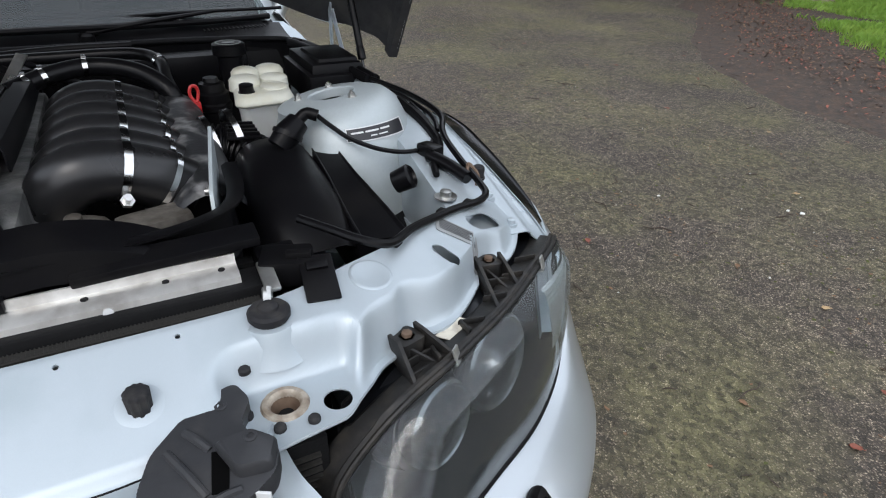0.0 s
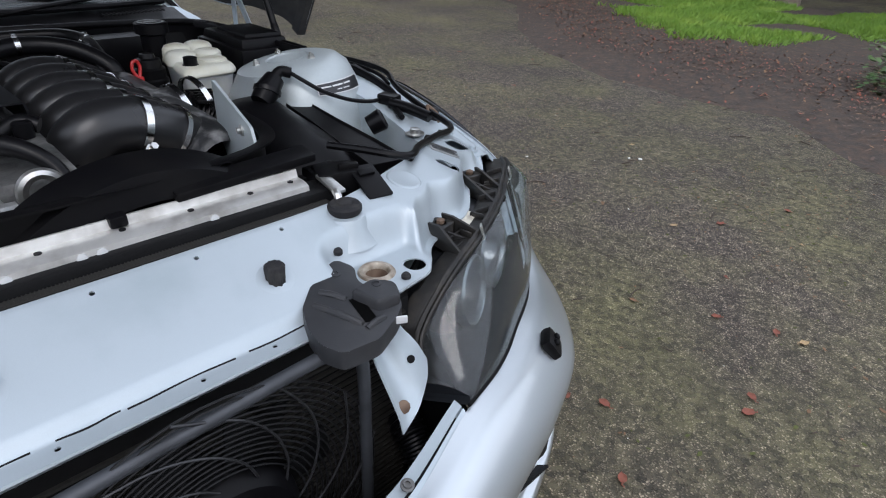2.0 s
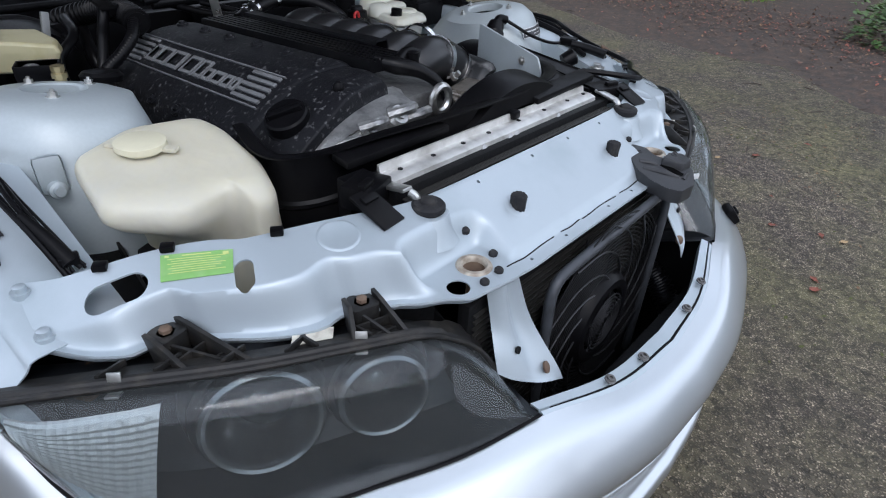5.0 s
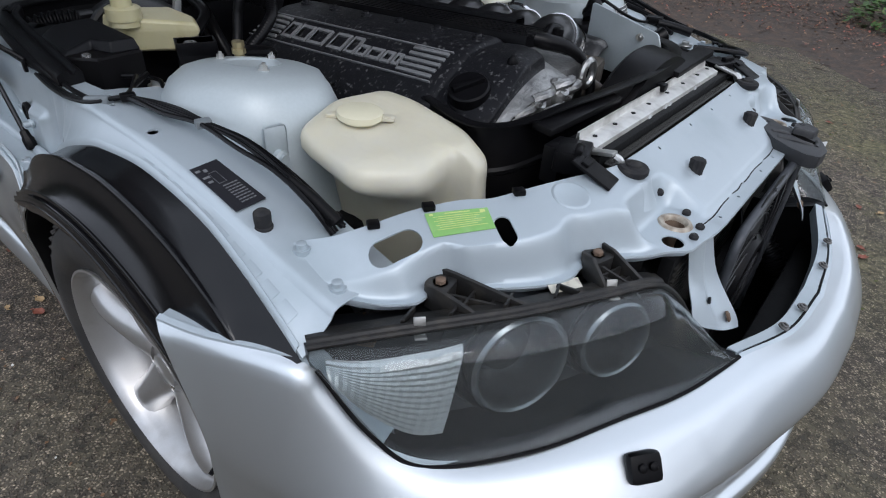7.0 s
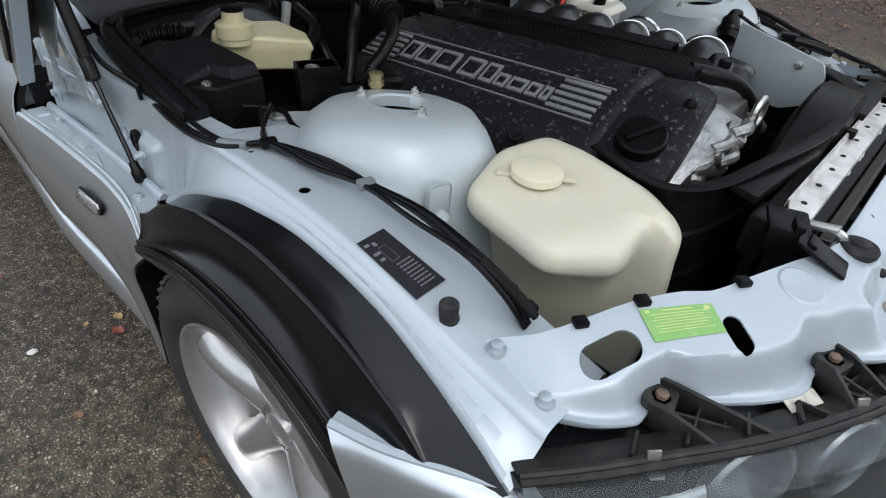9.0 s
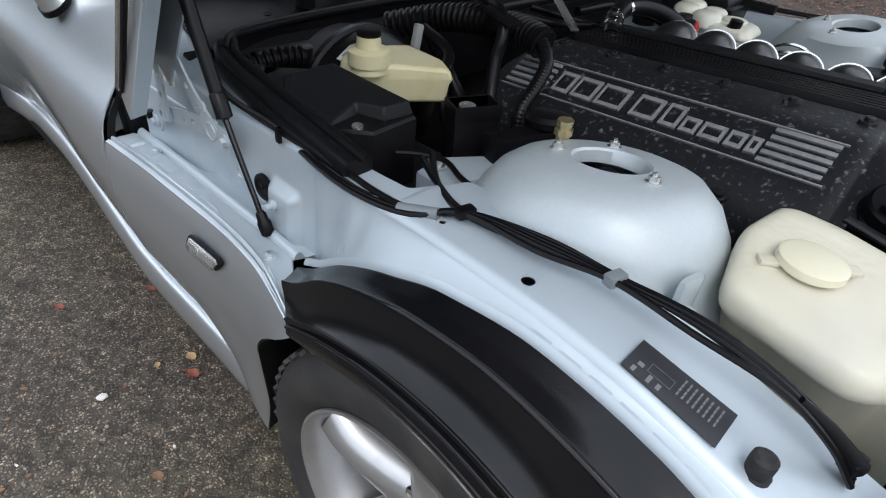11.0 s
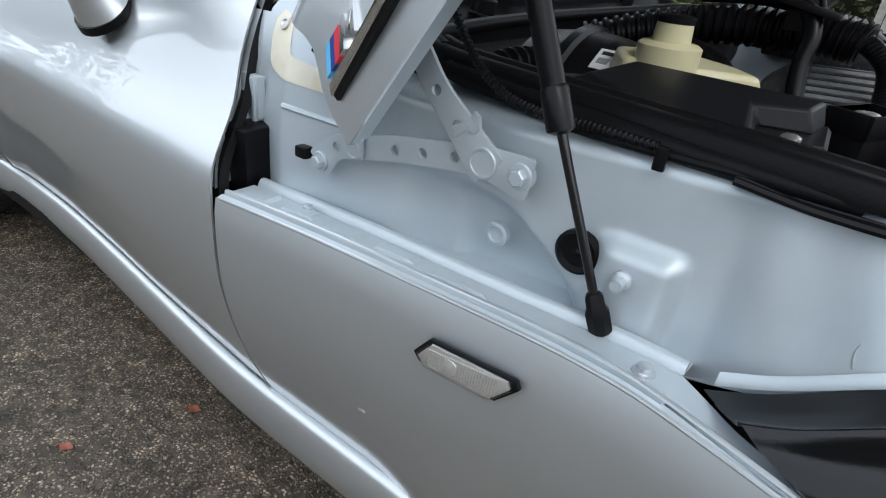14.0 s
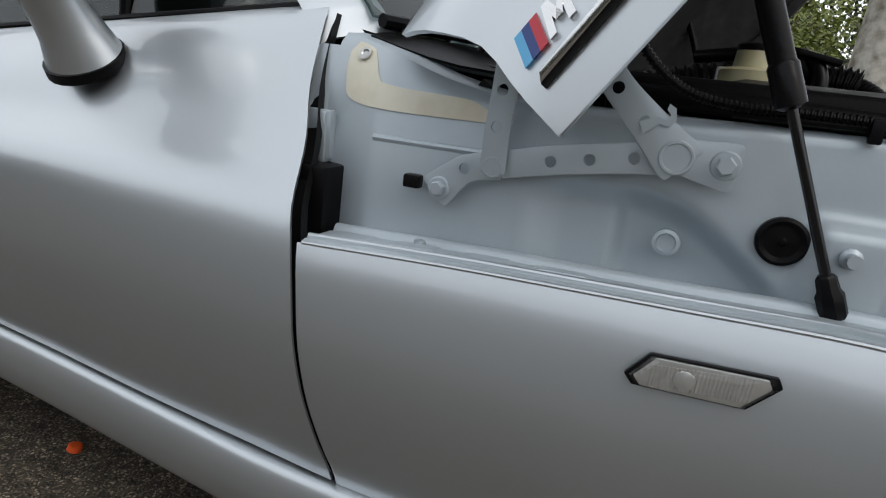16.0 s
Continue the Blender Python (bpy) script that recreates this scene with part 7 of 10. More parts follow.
    add_grid(bm, [[V(x, y, z) for x in (-0.50, -0.3, 0, 0.3, 0.50)] for y, z in ((-0.545, 0.30), (-0.50, 0.26), (-0.40, 0.24), (-0.10, 0.24), (0.3, 0.22), (0.95, 0.22))])
    part("splash_tray", bm, DARK, car, "black undertray", thick=0.004)
    bm = bmesh.new()
    add_box(bm, (0, -0.53, 0.40), (0.95, 0.05, 0.09), None, 0.01)
    part("bumper_beam", bm, DARK, car)
    for s in (-1, 1):
        # stamped support bracket beside the fan
        st = [[mirror(p, s) for p in r] for r in (
            ((-0.284, -0.398, 0.690), (-0.276, -0.410, 0.690), (-0.264, -0.416, 0.690), (-0.252, -0.404, 0.690), (-0.236, -0.416, 0.690)),
            ((-0.286, -0.416, 0.628), (-0.275, -0.428, 0.624), (-0.262, -0.434, 0.62), (-0.244, -0.424, 0.62), (-0.224, -0.440, 0.62)),
            ((-0.296, -0.434, 0.596), (-0.280, -0.448, 0.586), (-0.262, -0.460, 0.574), (-0.243, -0.460, 0.566), (-0.210, -0.489, 0.550)),
            ((-0.300, -0.446, 0.568), (-0.284, -0.462, 0.556), (-0.258, -0.478, 0.544), (-0.238, -0.488, 0.537), (-0.204, -0.498, 0.527)))]
        if s > 0:
            # the other one leans over further
            st = [[p + V(0.008 - 0.036 * (p.z - 0.53) / 0.16, 0, 0.018) for p in r] for r in st]
        bm = bmesh.new()
        add_grid(bm, loft(st, 16, 16))
        br = part("support_bracket", bm, BAY, car, "silver pressed support bracket", thick=0.002)
        bm = bmesh.new()
        add_lathe(bm, mirror((-0.228, -0.479, 0.553), s) + V(0, 0, 0.016 if s > 0 else 0), mirror((0.3, -0.8, 0.5), s), [(0, 0.009), (0.003, 0.009), (0.005, 0.005)], 10)
        part("bolt", bm, RUSTY, br)
        bm = bmesh.new()
        add_lathe(bm, mirror((-0.265, -0.450, 0.592), s) + V(0, 0, 0.016 if s > 0 else 0), mirror((0.1, -0.95, 0.3), s), [(0, 0.0055), (0.003, 0.0055)], 10)
        part("hole_plug", bm, DARK, br)
        # added dark sheet standing in for the nose's shade, and a ribbed air hose beside the fan
        bm = bmesh.new()
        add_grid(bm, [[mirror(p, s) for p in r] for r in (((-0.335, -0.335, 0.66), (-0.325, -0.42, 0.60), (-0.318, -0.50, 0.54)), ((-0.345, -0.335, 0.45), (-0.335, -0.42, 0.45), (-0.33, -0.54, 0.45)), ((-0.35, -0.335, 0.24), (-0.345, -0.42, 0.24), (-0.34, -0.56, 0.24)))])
        part("nose_shade_sheet", bm, DARK, car, thick=0.003)
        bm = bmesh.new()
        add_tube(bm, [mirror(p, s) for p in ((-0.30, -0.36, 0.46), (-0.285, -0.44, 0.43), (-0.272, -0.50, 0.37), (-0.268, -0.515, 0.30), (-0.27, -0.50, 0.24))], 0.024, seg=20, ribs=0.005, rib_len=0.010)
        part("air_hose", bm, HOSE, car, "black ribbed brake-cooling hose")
        # added near-black sheet behind each headlight, its colour standing in for shade
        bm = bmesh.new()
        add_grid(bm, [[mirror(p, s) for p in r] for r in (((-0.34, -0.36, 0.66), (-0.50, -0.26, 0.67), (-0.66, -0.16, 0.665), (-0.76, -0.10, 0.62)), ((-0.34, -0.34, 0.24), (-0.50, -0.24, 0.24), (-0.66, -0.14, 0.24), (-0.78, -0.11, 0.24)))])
        part("lamp_bay_shade_sheet", bm, DARK, car, thick=0.004)
        bm = bmesh.new()
        add_box(bm, mirror((-0.70, -0.160, 0.640), s), (0.036, 0.03, 0.03), Matrix.Rotation(0.5, 4, "Z"), 0.008)
        part("lamp_plug", bm, RUSTY, car)
        # frame rails below the bay
        bm = bmesh.new()
        add_box(bm, mirror((-0.46, 0.30, 0.42), s), (0.10, 1.3, 0.12), None, 0.01)
        part("chassis_rail", bm, BAY, car)
        bm = bmesh.new()
        add_grid(bm, [[mirror(p, s) for p in r] for r in (((-0.62, -0.14, 0.62), (-0.62, 0.93, 0.66)), ((-0.58, -0.14, 0.45), (-0.58, 0.93, 0.45)), ((-0.50, -0.14, 0.40), (-0.50, 0.93, 0.40)))])
        part("bay_side", bm, BAY, car, thick=0.003)
    # lock cover, only beside one latch
    def level(x, y, h=0.0):
        return V(x, y, 0.722 + (y + 0.33) * 0.12 + h)
    bm = bmesh.new()
    out = rounded([(0.232, -0.340, 0), (0.243, -0.366, 0), (0.228, -0.392, 0), (0.238, -0.417, 0), (0.256, -0.432, 0), (0.246, -0.457, 0), (0.226, -0.470, 0), (0.188, -0.487, 0), (0.142, -0.482, 0), (0.130, -0.458, 0), (0.132, -0.430, 0), (0.146, -0.396, 0), (0.192, -0.352, 0)], 0.009)
    add_prism(bm, [level(p.x, p.y, -0.024) for p in out], V(0, 0, 0.026), 0.003)
    cov = part("lock_cover", bm, COVERPLASTIC, car, "black plastic cover over one bonnet latch", sharp=50)
    bm = bmesh.new()
    out = rounded([(0.200, -0.415, 0), (0.234, -0.412, 0), (0.255, -0.432, 0), (0.244, -0.456, 0), (0.214, -0.452, 0)], 0.006)
    add_grid(bm, [[level(p.x, p.y, 0.0) for p in out], [level(p.x, p.y, 0.012) for p in out], [level(0.228 + (p.x - 0.228) * 0.88, -0.434 + (p.y + 0.434) * 0.88, 0.016) for p in out]], closed=True, caps=True)
    part("raised_block", bm, COVERPLASTIC, cov, sharp=50)
    # no opening here: a near-black patch paints the slot's inner shade
    bm = bmesh.new()
    add_prism(bm, [level(x, y, 0.0) for x, y in ((0.197, -0.416), (0.212, -0.420), (0.204, -0.462), (0.190, -0.458))], V(0, 0, 0.0032))
    part("slot_patch", bm, SLOT, cov)
    for a, b in (((0.160, -0.400), (0.186, -0.458)), ((0.178, -0.384), (0.196, -0.412)), ((0.186, -0.466), (0.214, -0.462))):
        bm = bmesh.new()
        add_tube(bm, [level(*a, 0.001), level((a[0] + b[0]) / 2, (a[1] + b[1]) / 2, 0.003), level(*b, 0.001)], 0.0042, seg=8)
        part("rib", bm, COVERPLASTIC, cov)
    for x, y in ((0.214, -0.366), (0.232, -0.424)):
        bm = bmesh.new()
        add_lathe(bm, level(x, y, 0.001 if x < 0.22 else 0.015), (0, -0.12, 1), [(0, 0.0065), (0.002, 0.006), (0.0025, 0.0035), (0.001, 0.003)], 14)
        part("cover_screw", bm, COVERPLASTIC, cov)
    bm = bmesh.new()
    add_box(bm, level(0.227, -0.4705, -0.004), (0.022, 0.003, 0.010), Matrix.Rotation(-0.52, 4, "Z"), 0.001)
    part("tab", bm, PALE, cov)

COVERPLASTIC = mat("cover_plastic", (0.030, 0.031, 0.034), 0.48, grain=0.15, grain_scale=90, spots=0.5, spot_scale=25, second=(0.045, 0.044, 0.045), bump=0.15, bump_scale=500, spec=0.4)


SLOT = mat("slot_shade", (0.002, 0.002, 0.002), 0.8, grain=0.1, spec=0.05)
RAIL = mat("scuffed_rail", (0.74, 0.73, 0.70), 0.42, 0.7, grain=0.15, grain_scale=60, spots=0.6, spot_scale=22, second=(0.45, 0.43, 0.40), rough_var=0.1)
# same wire as GUARD, with the recess's shade put into its colour
DIMGUARD = mat("shaded_guard_wire", (0.0130, 0.0130, 0.0140), 0.38, 0.3, grain=0.2, grain_scale=60, spec=0.3)
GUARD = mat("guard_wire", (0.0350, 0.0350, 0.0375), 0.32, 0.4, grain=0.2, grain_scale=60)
DUSTYBAR = mat("grey_tube", (0.06, 0.064, 0.072), 0.45, 0.4, grain=0.2, grain_scale=60, spots=0.4, spot_scale=20)
build_cooling()


# -- the engine
SLOPE = -0.052


def cover_face(y, v, h=0.0):
    """Point on the sloping face of the valve cover: v from its lower to its upper edge, h above it."""
    a, b = V(-0.296, y, 0.791 + SLOPE * (y - 0.1)), V(-0.222, y, 0.834 + SLOPE * (y - 0.1))
    n = V(-(b.z - a.z), 0, b.x - a.x).normalized()
    return a.lerp(b, v) + n * h


def build_engine():
    sec = [(-0.352, 0.60), (-0.350, 0.70), (-0.345, 0.735), (-0.332, 0.762), (-0.300, 0.787), (-0.285, 0.797), (-0.228, 0.830), (-0.212, 0.838), (-0.19, 0.842), (-0.13, 0.845), (-0.112, 0.842), (-0.100, 0.832), (-0.095, 0.80), (-0.09, 0.70)]
    ys = [-0.050, -0.047, -0.030, -0.005, 0.03, 0.068, 0.072, 0.078, 0.09, 0.25, 0.45, 0.615, 0.625, 0.66, 0.68, 0.685]
    rows = []
    for y in ys:
        d = table([(-0.05, 0.030), (-0.047, 0.018), (-0.03, 0.010), (0.0, 0.006), (0.062, 0.004), (0.070, 0.008), (0.073, 0.007), (0.082, 0.0), (0.62, 0.0), (0.64, 0.008), (0.685, 0.04)], y)
        row = []
        for x, z in sec:
            cut_ = max(0, (x + 0.25) * 0.20) if y < 0.03 else 0
            row.append(V(x * (1 - d * 0.6) - 0.11 * d, y + cut_ * (1 if y < 0.0 else 0.3), z - d * (1 if z > 0.65 else 0) + SLOPE * (y - 0.1)))
        rows.append(row)
    bm = bmesh.new()
    add_grid(bm, rows, caps=False)
    bm.faces.new([v for v in list(bm.verts)[:len(sec)]])
    cover = part("valve_cover", bm, COVER, car, "black crackle valve cover with raised silver bars", bevel=0.003)
    # sunk field with raised lines, bar blocks and blocks in place of the lettering
    def plate(y0, y1, v0, v1, h, mt, name, label=""):
        bm = bmesh.new()
        q = [cover_face(y0, v0, -0.001), cover_face(y1, v0, -0.001), cover_face(y1, v1, -0.001), cover_face(y0, v1, -0.001)]
        up = cover_face(0, 0.5, h + 0.001) - cover_face(0, 0.5, 0)
        add_prism(bm, q, up, min(0.0006, h * 0.3))
        return part(name, bm, mt, cover, label)
    plate(0.098, 0.632, 0.02, 0.05, 0.0035, RAISED, "border_line", "raised worn silver line")
    plate(0.098, 0.632, 0.90, 0.93, 0.0035, RAISED, "border_line", "raised worn silver line")
    for k in range(5):
        v = 0.13 + 0.165 * k
        plate(0.104, 0.188, v, v + 0.085, 0.0035, RAISED, "raised_bar")
        plate(0.548, 0.628, v, v + 0.085, 0.0035, RAISED, "raised_bar")
    # strips of the lettering's size, from its start to its end
    y = 0.536
    for w, gap, hi in ((0.032, 0.006, 0.80), (0.040, 0.006, 0.80), (0.048, 0.016, 0.80), (0.042, 0.008, 0.80), (0.028, 0.005, 0.80), (0.024, 0.005, 0.62), (0.034, 0.005, 0.62), (0.024, 0.005, 0.62), (0.016, 0.004, 0.62)):
        bm = bmesh.new()
        up = cover_face(0, 0.5, 0.005) - cover_face(0, 0.5, 0)
        lo_, hi_, th = 0.22, hi - 0.06, 0.0052
        for y0, y1, v0, v1 in ((y, y - th, lo_, hi_), (y - w + th, y - w, lo_, hi_), (y - th, y - w + th, lo_, lo_ + 0.085), (y - th, y - w + th, hi_ - 0.085, hi_)):
            add_prism(bm, [cover_face(y0, v0, -0.001), cover_face(y1, v0, -0.001), cover_face(y1, v1, -0.001), cover_face(y0, v1, -0.001)], up, 0.0004)
        part("lettering_block", bm, RAISED, cover)
        y -= w + gap
    # cover bolts in their dips
    for k in range(6):
        for x, z in ((-0.155, 0.8465), (-0.338, 0.757)):
            yy = 0.10 + 0.10 * k
            bm = bmesh.new()
            add_lathe(bm, (x, yy, z + SLOPE * (yy - 0.1)), (-0.1 if x > -0.2 else -0.8, 0, 1), [(-0.003, 0.013), (0.002, 0.012), (0.002, 0.007), (0.007, 0.006)], 12)
            part("cover_bolt", bm, COVER, cover)
    # oil filler cap
    ax = V(-0.42, -0.10, 0.90).normalized()
    c = V(-0.283, 0.015, 0.785)
    bm = bmesh.new()
    prof = [(-0.01, 0.040), (0.004, 0.040), (0.006, 0.037), (0.024, 0.036), (0.027, 0.033), (0.028, 0.0)]
    add_lathe(bm, c, ax, prof, 32)
    cap = part("oil_cap", bm, PLASTIC, cover, "black oil filler cap")
    bm = bmesh.new()
    add_box(bm, V(0, 0, 0.030), (0.056, 0.013, 0.012), None, 0.003)
    bm.transform(Matrix.Translation(c) @ ax.to_track_quat("Z", "Y").to_matrix().to_4x4() @ Matrix.Rotation(0.8, 4, "Z"))
    part("cap_grip", bm, PLASTIC, cap)
    bm = bmesh.new()
    add_lathe(bm, (-0.205, -0.012, 0.832), (-0.1, -0.1, 1), [(-0.005, 0.011), (0.006, 0.010), (0.012, 0.008), (0.016, 0.004)], 12)
    part("breather_plug", bm, RUBBER, cover)
    # cast front end
    random.seed(5)
    bm = bmesh.new()
    add_grid(bm, loft([[(-0.335, -0.035, 0.60), (-0.325, -0.052, 0.70), (-0.292, -0.060, 0.752), (-0.22, -0.072, 0.786), (-0.12, -0.072, 0.796), (-0.055, -0.055, 0.775), (-0.05, -0.05, 0.60)], [(-0.34, 0.0, 0.60), (-0.335, 0.0, 0.715), (-0.30, 0.0, 0.765), (-0.22, 0.0, 0.802), (-0.12, 0.0, 0.812), (-0.045, 0.0, 0.79), (-0.04, 0.0, 0.60)]], 4, 24))
    bm.faces.new([bm.verts.new(p) for p in [(-0.335, -0.036, 0.60), (-0.325, -0.053, 0.70), (-0.292, -0.061, 0.752), (-0.22, -0.073, 0.786), (-0.12, -0.073, 0.796), (-0.055, -0.056, 0.775), (-0.05, -0.051, 0.60)]])
    front = part("timing_case", bm, ALU, car, "cast aluminium timing case")
    for x, y_, z_, r, h in ((-0.19, -0.078, 0.765, 0.020, 0.03), (-0.13, -0.082, 0.775, 0.024, 0.034), (-0.085, -0.075, 0.755, 0.018, 0.03), (-0.235, -0.070, 0.745, 0.017, 0.022), (-0.16, -0.085, 0.735, 0.016, 0.03)):
        bm = bmesh.new()
        add_lathe(bm, (x, y_ + 0.03, z_ - 0.004), (random.uniform(-0.4, 0.2), -0.75, 0.65), [(0, r), (h * 0.8, r * 0.95), (h, r * 0.7), (h, r * 0.4), (h * 1.15, r * 0.38)], 16)
        part("cast_boss", bm, ALU, front)
        bm = bmesh.new()
        add_tube(bm, [(x - 0.02, y_ + 0.012, z_ + 0.02), (x + 0.005, y_ + 0.0, z_ + 0.026), (x + 0.04, y_ + 0.01, z_ + 0.022)], 0.009, seg=8)
        part("cast_rib", bm, ALU, front)
    for x, z_ in ((-0.255, 0.752), (-0.205, 0.775), (-0.12, 0.79), (-0.07, 0.775)):
        bm = bmesh.new()
        add_lathe(bm, (x, -0.066, z_), (0, -1, 0.3), [(0, 0.009), (0.006, 0.009), (0.006, 0.006), (0.014, 0.006)], 6)
        part("case_bolt", bm, BARE, front)
    bm = bmesh.new()
    add_tube(bm, [V(-0.012 + 0.022 * math.cos(t), -0.065, 0.790 + 0.024 * math.sin(t)) for t in (2 * math.pi * k / 20 for k in range(21))], 0.0075, seg=8, n=40)
    part("lifting_eye", bm, BARE, front, "steel lifting eye")
    # plug-lead cover, ribbed lengthwise
    bm = bmesh.new()
    zc = lambda y: 0.846 + SLOPE * (y - 0.1)
    prof = [(-0.100, -0.02), (-0.098, 0.0)]
    for k in range(6):
        a = -0.096 + 0.0135 * k
        prof += [(a, 0.004), (a + 0.007, 0.004), (a + 0.008, 0.0), (a + 0.0125, 0.0)]
    prof += [(-0.013, 0.004), (-0.006, 0.002), (-0.004, -0.02)]
    add_grid(bm, [[V(x, y, zc(y) + z) for x, z in prof] for y in (0.03, 0.20, 0.40, 0.62)])
    bm.faces.new([bm.verts.new((x, 0.03, zc(0.03) + z)) for x, z in prof])
    lead = part("lead_cover", bm, PLASTIC, car, "black ribbed plug-lead cover")
    bm = bmesh.new()
    add_grid(bm, [[V(-0.006 + x, y, zc(y) + z) for x, z in ((-0.002, 0.004), (0.0, 0.011), (0.030, 0.011), (0.033, 0.0), (0.033, -0.03))] for y in (0.115, 0.3, 0.62)])
    part("fuel_rail_cover", bm, GREYBLK, lead, "dark grey rail cover with a pale edge", thick=0.003)
    # wiring loom over the front
    bm = bmesh.new()
    add_tube(bm, [(-0.07, 0.05, 0.845), (-0.045, 0.02, 0.838), (-0.01, -0.01, 0.828), (0.015, -0.035, 0.805), (0.02, -0.06, 0.77), (0.01, -0.07, 0.72)], [0.013, 0.016, 0.013, 0.010, 0.009, 0.008], seg=10)
    part("front_loom", bm, HOSE, car, "black wiring loom")
    bm = bmesh.new()
    add_tube(bm, [(-0.03, 0.03, 0.84), (0.0, 0.035, 0.852), (0.02, 0.025, 0.846)], 0.011, seg=10)
    add_lathe(bm, (0.0, 0.02, 0.835), (0, 0, 1), [(0, 0.012), (0.02, 0.012), (0.022, 0.009)], 12)
    part("connector", bm, HOSE, car)
    # cylinder head flank and throttle bodies
    bm = bmesh.new()
    add_box(bm, (-0.03, 0.29, 0.68), (0.14, 0.66, 0.24), None, 0.01)
    part("cylinder_head", bm, DARKALU, car, "grimy aluminium cylinder head")
    bm = bmesh.new()
    add_box(bm, (-0.18, 0.30, 0.45), (0.34, 0.68, 0.40), None, 0.02)
    part("engine_block", bm, DARK, car)
    for k in range(6):
        y = 0.105 + 0.0835 * k
        zo = SLOPE * 0.3 * (y - 0.1)
        bm = bmesh.new()
        add_lathe(bm, (0.045, y, 0.725 + zo), (0.45, 0, 0.9), [(-0.05, 0.034), (0.0, 0.034), (0.012, 0.040), (0.03, 0.038)], 20)
        add_box(bm, (0.036, y - 0.004, 0.762 + zo), (0.040, 0.050, 0.040), Matrix.Rotation(0.35, 4, "Y") @ Matrix.Rotation(0.2 + 0.1 * k, 4, "X"), 0.010)
        add_box(bm, (0.030, y + 0.040, 0.770 + zo), (0.030, 0.026, 0.036), Matrix.Rotation(0.3 + 0.1 * k, 4, "X"), 0.006)
        part("throttle_body", bm, ALU, car, "cast aluminium throttle body")
        r = 0.0395 if k else 0.044
        path = [V(0.062, y, 0.752 + zo), V(0.075, y - 0.004, 0.783 + zo), V(0.108, y - 0.006, 0.803 + zo), V(0.150, y, 0.800 + zo), V(0.205, y + 0.008, 0.775 + zo), V(0.245, y + 0.014, 0.742 + zo)]
        bm = bmesh.new()
        add_tube(bm, path, [r * 0.92, r, r * 1.02, r * 1.05, r * 1.12, r * 1.2], seg=20, n=26)
        run = part("intake_runner", bm, RUNNER, car, "black moulded intake runner")
        pts = curve(path, 52)
        for kk, w in ((31, 0.006), (43, 0.0045)):
            p, t = pts[kk], (pts[kk + 1] - pts[kk - 1]).normalized()
            rr = r * (1.055 if kk == 31 else 1.14)
            bm = bmesh.new()
            add_lathe(bm, p, t, [(-w, rr + 0.0005), (-w, rr + 0.003), (w, rr + 0.003), (w, rr + 0.0005)], 28, caps=False)
            add_box(bm, p + V(0, -rr * 0.75, -rr * 0.62), (0.012, 0.012, 0.012), None, 0.002)
            part("hose_clamp", bm, CHROME, run, "bright steel hose clamp")
    # plenum
    bm = bmesh.new()
    st = []
    for y, k in ((0.030, 0.82), (0.050, 1.0), (0.20, 1.06), (0.40, 1.04), (0.58, 1.0), (0.615, 0.85)):
        st.append([V(0.205, y, 0.60), V(0.205, y, 0.70), V(0.222, y, 0.755 * (1 - 0.0) - (1 - k) * 0.06), V(0.262, y, 0.783 - (1 - k) * 0.08), V(0.305, y, 0.772 - (1 - k) * 0.08), V(0.328, y, 0.735 - (1 - k) * 0.06), V(0.332, y, 0.60)])
    add_grid(bm, loft(st, 26, 24))
    plen = part("intake_plenum", bm, PLENUM, car, "black cast intake plenum, paint flaking at one end", sharp=50)
    bm = bmesh.new()
    add_lathe(bm, (0.302, 0.335, 0.732), (0.93, 0.12, 0.15), [(-0.04, 0.060), (0.0, 0.058), (0.012, 0.056), (0.016, 0.050)], 30)
    part("throttle_neck", bm, PLENUM, plen)
    for d in (0.004, 0.050):
        bm = bmesh.new()
        p = V(0.312, 0.336, 0.735) + V(0.93, 0.12, 0.15).normalized() * d
        add_lathe(bm, p, (0.93, 0.12, 0.15), [(-0.006, 0.058), (-0.006, 0.0605), (0.006, 0.0605), (0.006, 0.058)], 32, caps=False)
        part("hose_clamp", bm, CHROME, plen, "bright steel hose clamp")
    bm = bmesh.new()
    add_tube(bm, [(0.312, 0.336, 0.730), (0.35, 0.33, 0.722), (0.39, 0.30, 0.710), (0.41, 0.25, 0.70)], 0.046, seg=24, ribs=0.008, rib_len=0.014)
    part("intake_bellows", bm, HOSE, car, "black ribbed intake bellows")
    bm = bmesh.new()
    for k in range(4):
        add_box(bm, (0.372, 0.295 + 0.022 * k, 0.766), (0.06, 0.005, 0.008), Matrix.Rotation(0.1, 4, "Y"))
    add_box(bm, (0.372, 0.328, 0.760), (0.065, 0.09, 0.006), Matrix.Rotation(0.1, 4, "Y"), 0.002)
    part("bellows_guard", bm, PLASTIC, car, "black ribbed clip-on guard")
    # oil filter lid at the front
    bm = bmesh.new()
    add_lathe(bm, (0.092, 0.030, 0.715), (0, -0.1, 1), [(0, 0.055), (0.02, 0.054), (0.034, 0.044), (0.040, 0.018), (0.046, 0.012), (0.058, 0.011), (0.060, 0.008)], 28)
    filt = part("filter_housing", bm, GRIMY, car, "grimy aluminium filter housing")
    for k in range(8):
        t = 2 * math.pi * k / 8
        bm = bmesh.new()
